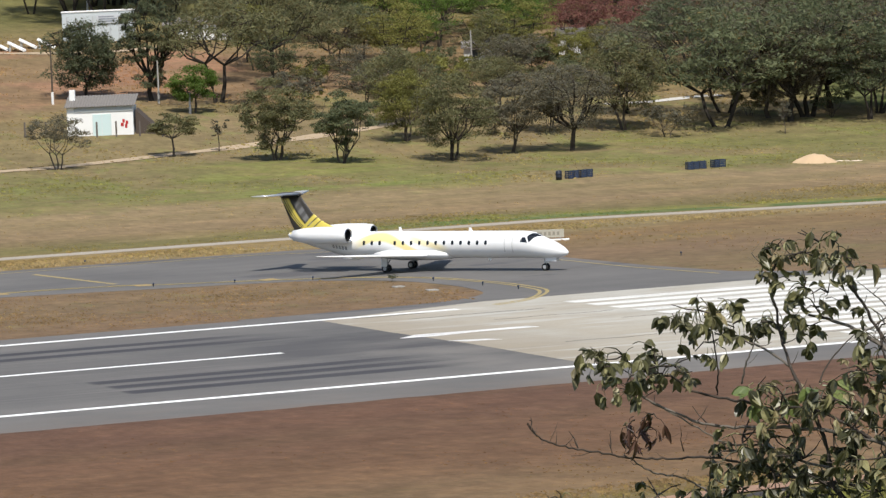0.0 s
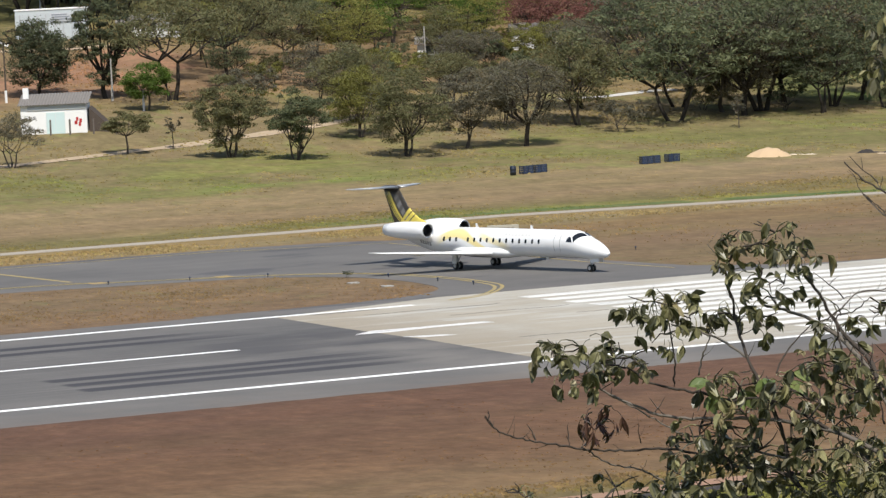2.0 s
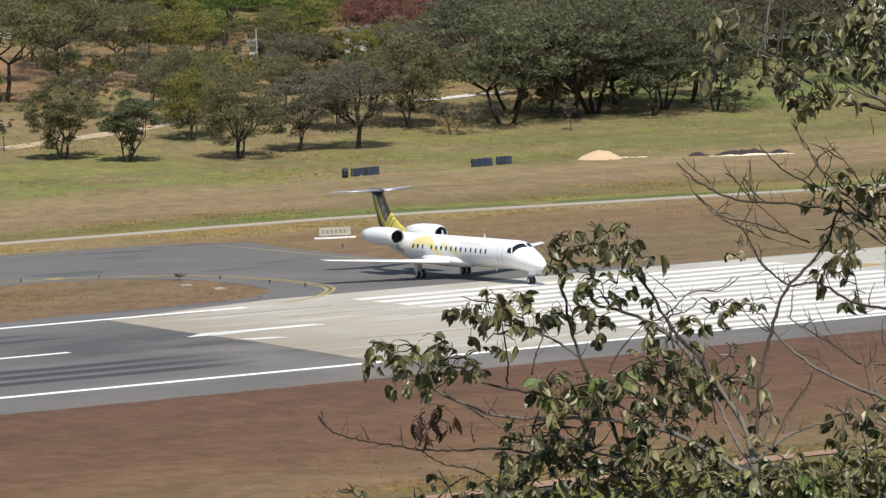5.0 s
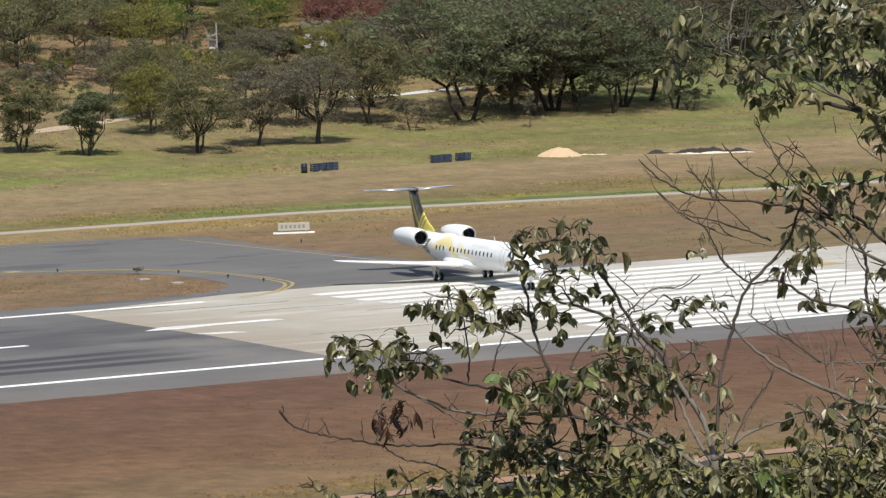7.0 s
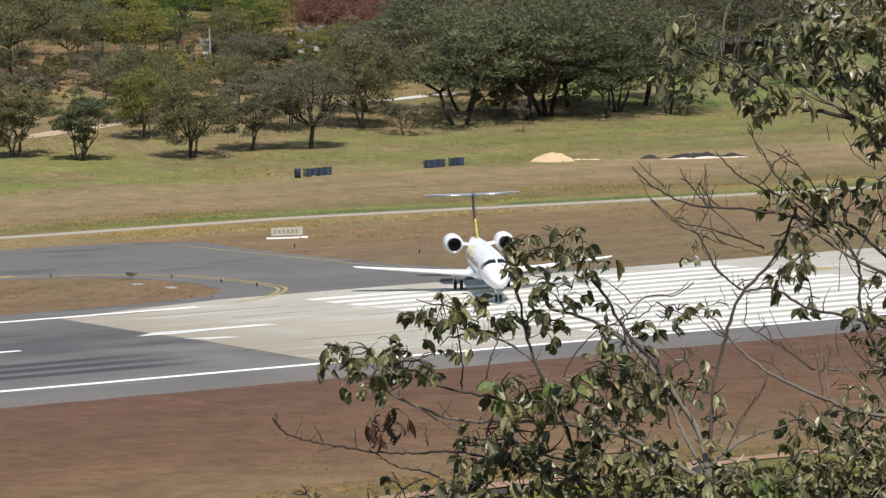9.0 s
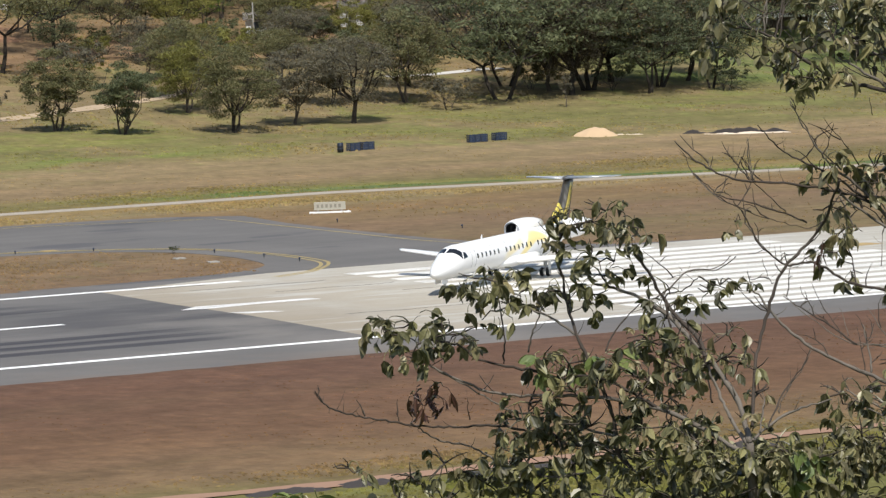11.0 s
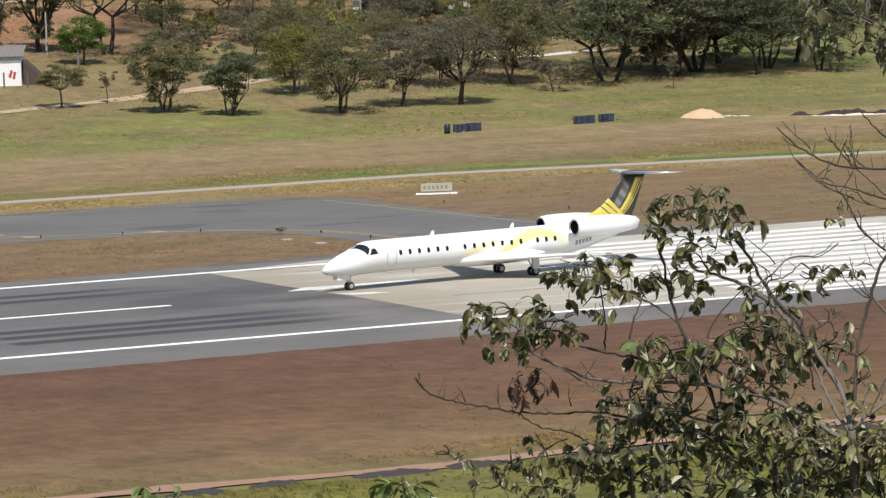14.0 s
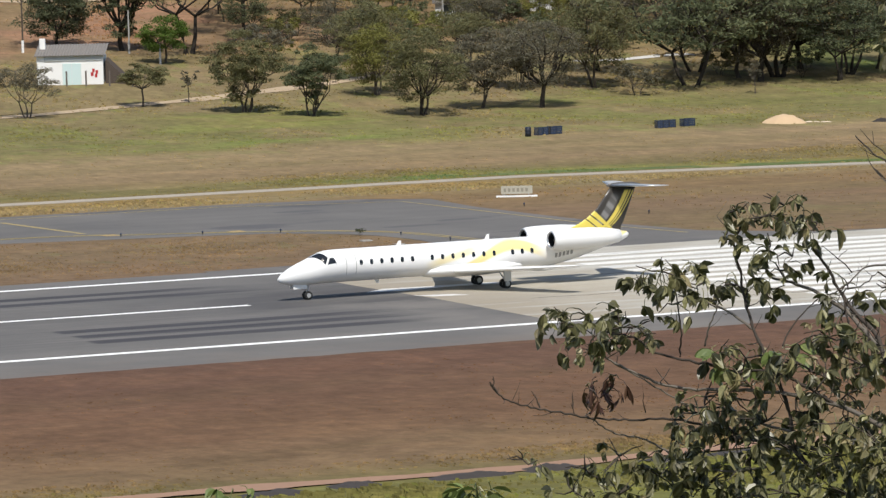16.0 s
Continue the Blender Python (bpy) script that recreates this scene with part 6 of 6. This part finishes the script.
BOUGHS['side'].append((0.0030, 0.0010, [(0.97, -1.009), (0.906, -0.917), (0.831, -0.814)]))
BOUGHS['side'].append((0.0030, 0.0016, [(0.621, -0.449), (0.63, -0.338), (0.667, -0.228)]))
BOUGHS['side'].append((0.0034, 0.0014, [(0.669, -0.507), (0.701, -0.318)]))
BOUGHS['side'].append((0.0030, 0.0014, [(0.695, -0.24), (0.77, -0.31), (0.858, -0.336)]))
BOUGHS['side'].append((0.0035, 0.0016, [(1.168, -0.748), (1.069, -0.689), (0.96, -0.64), (0.873, -0.581)]))
BOUGHS['side'].append((0.0060, 0.0030, [(1.271, -0.696), (1.171, -0.648), (1.073, -0.589), (0.963, -0.529)]))
SPRAYS['side'] += [(0.475, -1.204, 0.035, 2), (0.902, -1.248, 0.053, 3), (0.950, -1.254, 0.044, 2), (0.820, -1.333, 0.066, 4), (0.923, -1.425, 0.040, 2), (1.162, -1.500, 0.088, 7), (1.200, -1.325, 0.061, 4), (1.214, -1.590, 0.079, 4), (1.178, -1.677, 0.079, 4), (1.065, -1.784, 0.040, 2), (0.952, -1.891, 0.097, 7), (1.038, -1.938, 0.105, 8), (0.864, -1.892, 0.075, 4), (1.149, -1.898, 0.114, 8)]
SPRAYS['side'] += [(1.079, -2.050, 0.121, 9), (0.946, -2.068, 0.110, 8), (1.211, -2.033, 0.121, 8), (0.856, -2.131, 0.101, 7), (1.031, -2.159, 0.121, 9), (1.196, -2.165, 0.121, 8), (0.832, -0.981, 0.075, 7), (0.851, -1.070, 0.061, 3), (1.024, -1.010, 0.083, 6), (1.094, -1.012, 0.083, 6), (1.069, -1.100, 0.075, 4), (1.205, -0.973, 0.079, 4), (1.223, -1.105, 0.079, 5), (0.844, -1.157, 0.061, 4)]
SPRAYS['side'] += [(0.431, -0.373, 0.070, 4), (0.517, -0.310, 0.061, 4), (0.418, -0.443, 0.053, 3), (0.426, -0.531, 0.070, 5), (0.581, -0.493, 0.061, 3), (0.623, -0.538, 0.057, 3), (0.709, -0.603, 0.075, 5), (0.755, -0.653, 0.061, 4), (0.689, -0.519, 0.053, 3), (0.866, -0.477, 0.097, 7), (0.847, -0.393, 0.097, 6), (0.915, -0.330, 0.097, 7), (0.982, -0.398, 0.097, 7), (1.046, -0.466, 0.097, 7), (1.094, -0.337, 0.114, 8)]
SPRAYS['side'] += [(1.179, -0.405, 0.114, 8), (1.247, -0.342, 0.114, 8), (0.953, -0.506, 0.088, 6), (1.060, -0.576, 0.097, 7), (1.174, -0.559, 0.114, 8), (1.215, -0.648, 0.105, 7), (1.164, -0.756, 0.083, 6), (1.232, -0.802, 0.079, 5), (0.882, -0.644, 0.061, 4), (0.827, -0.664, 0.061, 4), (1.024, -0.334, 0.097, 6), (1.264, -0.496, 0.097, 6), (0.781, -0.544, 0.057, 3), (1.350, -0.407, 0.110, 8), (1.344, -0.604, 0.110, 8)]
SPRAYS['side'] += [(1.337, -0.824, 0.110, 6), (1.331, -0.999, 0.099, 6), (1.325, -1.197, 0.099, 6), (1.318, -1.417, 0.099, 6), (1.311, -1.638, 0.099, 6), (1.305, -1.859, 0.110, 7), (1.298, -2.080, 0.121, 8), (0.850, -2.309, 0.121, 8), (1.048, -2.316, 0.132, 9), (1.246, -2.322, 0.132, 9), (1.137, -0.224, 0.110, 7), (0.962, -0.218, 0.099, 6)]
WITHERED = [(-0.767, -1.818, 0.053, 3), (-0.735, -1.864, 0.048, 3), (-0.700, -1.799, 0.035, 2), (0.827, -1.322, 0.044, 2), (-0.812, -1.839, 0.031, 2)]
FRESH = [(-2.210, -2.231, 0.048, 3), (-2.238, -2.260, 0.066, 3), (-1.251, -2.227, 0.066, 4), (-1.236, -2.244, 0.079, 4), (-1.592, -2.282, 0.066, 3), (0.658, -2.124, 0.088, 4), (-0.255, -1.726, 0.066, 3), (-0.045, -1.704, 0.044, 2), (0.692, -2.092, 0.066, 3), (0.438, -1.441, 0.002, 0)]
ACROSS = Vector((math.cos(radians(30.3)), -math.sin(radians(30.3)), 0))
AWAY = Vector((math.sin(radians(30.3)), math.cos(radians(30.3)), 0))


def stand(a, z, deep=0.0):
    return AWAY * (17.5 + deep) + ACROSS * a * (1 + deep / 17.5) + Vector((0, 0, 26.47 + z * (1 + deep / 17.5)))


def depth(a, z, shift):
    return shift + 0.55 * noise.noise((a * 0.9, z * 0.9, shift * 3)) + 0.15 * noise.noise((a * 3, z * 3, shift))


def leaflet(bm, foot, along, up, length, width, fold, curl):
    """One folded, slightly curled leaflet with a raised midrib."""
    side = along.cross(up).normalized()
    rib, left, right = [], [], []
    for k, (s, w) in enumerate(((0.0, 0.06), (0.25, 0.75), (0.55, 1.0), (0.82, 0.62), (1.0, 0.03))):
        c = foot + along * length * s - up * curl * length * s * s
        rib.append(bm.verts.new(c))
        left.append(bm.verts.new(c + side * width * w * 0.5 + up * fold * width * w))
        right.append(bm.verts.new(c - side * width * w * 0.5 + up * fold * width * w))
    for k in range(4):
        bm.faces.new((rib[k], rib[k + 1], left[k + 1], left[k]))
        bm.faces.new((right[k], right[k + 1], rib[k + 1], rib[k]))


def leaf_mesh(seed, count, length, hang, shut=False):
    """A compound leaf: a stalk and a few limp leaflets that hang from its end."""
    rng = random.Random(seed)
    bm = bmesh.new()
    end = Vector((0.05, 0, -0.008))
    tube(bm, [(0, 0, 0), (0.028, 0, 0.006), end], [0.0022, 0.0018, 0.0016], 4)
    for k in range(count):
        a = (k - (count - 1) / 2) * (0.30 if shut else 0.55) + rng.uniform(-0.3, 0.3)
        d = Vector((math.cos(a), math.sin(a), -hang * rng.uniform(0.5, 1.6))).normalized()
        up = (Vector((0, 0, 1)) - d * d.z).normalized()
        up = (Matrix.Rotation(rng.uniform(-1.1, 1.1), 3, d) @ up).normalized()
        n = length * rng.uniform(0.6, 1.2) * (1 - 0.25 * abs(a) / 1.6)
        leaflet(bm, end, d, up, n, n * (0.2 if shut else rng.uniform(0.4, 0.58)), rng.uniform(0.05, 0.6), rng.uniform(-0.1, 0.6))
    me = bpy.data.meshes.new("leaf")
    bm.to_mesh(me)
    bm.free()
    return me


def near_leaf_material(name, a, b, c):
    m = Mat(name, 0.42, spec=0.5)
    col = m.mix(m.math("POWER", m.island(), 1.7), a, b)
    col = m.mix(m.math("MULTIPLY", m.math("POWER", m.random(), 2.0), 0.6), col, c)
    blot = m.noise(40.0, 4, None, 0.6, 0.5, 0.7)
    col = m.mix(m.math("MULTIPLY", blot, 0.35), col, tuple(x * 0.5 for x in a))
    m.colour(col)
    t = m.t.nodes.new("ShaderNodeBsdfTranslucent")
    m.put(t.inputs["Color"], m.mix(0.5, col, (0.10, 0.14, 0.02)))
    mixer = m.t.nodes.new("ShaderNodeMixShader")
    mixer.inputs[0].default_value = 0.10
    m.t.links.new(m.b.outputs[0], mixer.inputs[1]), m.t.links.new(t.outputs[0], mixer.inputs[2])
    m.t.links.new(mixer.outputs[0], m.t.nodes["Material Output"].inputs[0])
    return m.done()


def build_near_trees():
    # dull's near-black and pale ends also put shaded and sunlit leaves into the colour
    dull = near_leaf_material("dull_green_leaf", (0.042, 0.043, 0.021), (0.262, 0.248, 0.112), (0.37, 0.30, 0.16))
    fresh = near_leaf_material("fresh_green_leaf", (0.10, 0.14, 0.04), (0.17, 0.21, 0.065), (0.20, 0.22, 0.08))
    brown = near_leaf_material("withered_leaf", (0.06, 0.028, 0.020), (0.12, 0.065, 0.04), (0.09, 0.04, 0.03))
    twig = bark_material("pale_twig_bark", (0.08, 0.066, 0.054), (0.215, 0.19, 0.16))
    dark_wood = bark_material("dark_twig_bark", (0.03, 0.024, 0.02), (0.09, 0.075, 0.062))
    kinds = [leaf_mesh(60 + k, n, L, h) for k, (n, L, h) in enumerate(((5, 0.070, 0.9), (6, 0.063, 1.4), (5, 0.074, 2.0), (7, 0.061, 0.6), (4, 0.075, 2.6), (6, 0.067, 0.3), (3, 0.068, 1.2)))]
    fresh_kinds = [leaf_mesh(80 + k, 5, 0.085, 0.3 + 0.4 * k) for k in range(2)]
    dry_kinds = [leaf_mesh(90 + k, 6, 0.08, 2.5, True) for k in range(2)]
    for group, mt in ((kinds, dull), (fresh_kinds, fresh), (dry_kinds, brown)):
        for me in group:
            me.materials.append(mt)
    for key, shift, base_a, lab in (("centre", 0.0, 0.40, "small tree with drooping dull green leaves and bare twigs"), ("side", 0.5, 2.2, "leafy tree with grey twigs and dry drooping leaves")):
        rng = random.Random(31 if key == "centre" else 32)
        foot = stand(base_a, 0.0, shift)
        foot.z = land(foot.x, foot.y)
        top = thing("near_tree", Matrix.Translation(foot), lab, "tree", "small trees before the viewer")

        def local(a, z, extra=0.0):
            return stand(a, z, depth(a, z, shift) + extra) - foot

        first = BOUGHS[key][0][2][0]
        if key == "centre":
            tr = [Vector((0, 0, -0.2)), Vector((0.05, 0.02, 1.2)), local(first[0] + 0.02, first[1] - 0.9), local(*first)]
            part("trunk", tube(bmesh.new(), [p.copy() for p in curve(tr, 6)], [0.06 - 0.0025 * k for k in range(19)], 8), twig, top, "grey-brown slender trunk", True)
        else:
            tr = [Vector((0, 0, -0.2)), Vector((0.03, 0.0, 1.5)), local(BOUGHS[key][0][2][0][0] + 0.05, -1.6), local(2.05, -0.6), local(2.0, 0.3), local(1.98, 0.9)]
            part("trunk", tube(bmesh.new(), [p.copy() for p in curve(tr, 6)], [0.085 - 0.0022 * k for k in range(31)], 8), twig, top, "grey-brown slender trunk", True)
        for i, (r0, r1, pts) in enumerate(BOUGHS[key]):
            path = [p for p in curve([local(a, z) for a, z in pts], 5)]
            n = len(path)
            for k in range(1, n - 1):
                path[k] += Vector((rng.uniform(-1, 1), rng.uniform(-1, 1), rng.uniform(-1, 1))) * 0.004
            bm = tube(bmesh.new(), path, [(r0 + (r1 - r0) * k / (n - 1)) * rng.uniform(0.9, 1.12) for k in range(n)], 6)
            # short spurs and buds along the wood
            for k in range(3, n - 1, 2):
                if rng.random() < 0.55:
                    d = Vector((rng.uniform(-1, 1), rng.uniform(-1, 1), rng.uniform(-0.2, 1))).normalized() * rng.uniform(0.02, 0.09)
                    tube(bm, [path[k], path[k] + d * 0.6, path[k] + d + Vector((0, 0, 0.01))], [r1 * 0.55, r1 * 0.4, r1 * 0.25], 4)
            part("branch", bm, twig if i % 2 == 0 else dark_wood, top, smooth=True)
        count = 0
        jobs = [(kinds, s) for s in SPRAYS[key]]
        if key == "centre":
            jobs += [(dry_kinds, s) for s in WITHERED] + [(fresh_kinds, s) for s in FRESH]
        # thick leafage low in the crown
        low = random.Random(77 if key == "centre" else 78)
        for i in range(13 if key == "centre" else 7):
            for j in range(3):
                jobs.append((kinds, ((-0.50 if key == "centre" else 0.82) + 0.095 * i + low.uniform(-0.04, 0.04), -2.03 - 0.085 * j + low.uniform(-0.03, 0.03), 0.085, 4 if j else 3)))
        rest = bmesh.new()
        spots = []
        for group, (a, z, size, n) in jobs:
            # leaves of a spray hang from one twig end
            hub = local(a, z, rng.uniform(-0.08, 0.08))
            for k in range(int((1.8 if z < -1.98 else 1.65) * n)):
                if -0.25 < a < 0.2 and z < -1.93 and rng.random() < 0.4:
                    continue
                q = rng.uniform(0, math.tau)
                rr = size * math.sqrt(rng.uniform(0.0, 1.0)) * 0.85
                p = hub + ACROSS * math.cos(q) * rr + Vector((0, 0, math.sin(q) * rr * 0.9)) + AWAY * rng.uniform(-0.7, 0.7) * size
                yaw = math.atan2((p - hub).y, (p - hub).x) + rng.uniform(-0.9, 0.9)
                m = Matrix.LocRotScale(p, Euler((rng.uniform(-0.7, 0.7), rng.uniform(-0.4, 1.0), yaw)), Vector((1, 1, 1)) * rng.uniform(0.6, 1.1))
                spots.append((group, m, hub))
        rng.shuffle(spots)
        for k, (group, m, hub) in enumerate(spots):
            me = rng.choice(group)
            if k < 295 or group is not kinds:
                ob = new("leaf", me)
                ob.parent = top
                ob.matrix_basis = m
            else:
                n0 = len(rest.verts)
                rest.from_mesh(me)
                rest.verts.ensure_lookup_table()
                for v in rest.verts[n0:]:
                    v.co = m @ v.co
            if k % 2 == 0:
                tube(rest, [hub, hub.lerp(m.translation, 0.5) + Vector((0, 0, 0.01)), m.translation], [0.0032, 0.0028, 0.002], 4)
        fine = bmesh.new()
        for a, z, size, n in SPRAYS[key]:
            hub = local(a, z)
            for k in range(2 if z > -1.6 else 4):
                q = rng.uniform(0, math.tau)
                e = hub + ACROSS * math.cos(q) * size * 1.15 + Vector((0, 0, math.sin(q) * size * 0.85)) + AWAY * rng.uniform(-1, 1) * size
                mid = hub.lerp(e, 0.5) + Vector((rng.uniform(-1, 1), 0, rng.uniform(-1, 1))) * 0.02
                tube(fine, [hub, mid, e], [0.0038, 0.003, 0.0016], 4)
        # crooked bare shoots along the boughs
        for r0, r1, pts in BOUGHS[key]:
            for (a0, z0), (a1, z1) in zip(pts, pts[1:]):
                if rng.random() > (0.16 if key == "centre" else 0.6):
                    continue
                f = rng.uniform(0, 1)
                a, z = a0 + (a1 - a0) * f, z0 + (z1 - z0) * f
                q, n = rng.uniform(0.5, 2.7), rng.uniform(0.04, 0.11 if key == "centre" else 0.17)
                spine = [local(a, z)]
                for j in range(4):
                    q += rng.uniform(-0.45, 0.45)
                    a, z = a + math.cos(q) * n / 4, z + math.sin(q) * n / 4
                    spine.append(local(a, z))
                tube(fine, spine, [0.003, 0.0026, 0.0022, 0.0017, 0.001], 4)
                if rng.random() < 0.6:
                    d = Vector((rng.uniform(-1, 1), rng.uniform(-1, 1), rng.uniform(0.1, 1))).normalized() * n * 0.35
                    tube(fine, [spine[2], spine[2] + d * 0.5 + Vector((0, 0, 0.005)), spine[2] + d], [0.0022, 0.0017, 0.001], 3)
        tagged(part("brushwood", fine, dark_wood, top, "thin dark bare twigs"), kind="stuff")
        ob = part("foliage", rest, dull, top, "dull green leaves")
        tagged(ob, kind="stuff")


build_near_trees()


def motions():
    walk(JET, [(t, pose(x, y, 0.006, 0, 0, h)) for t, x, y, h in TAXI])


motions()
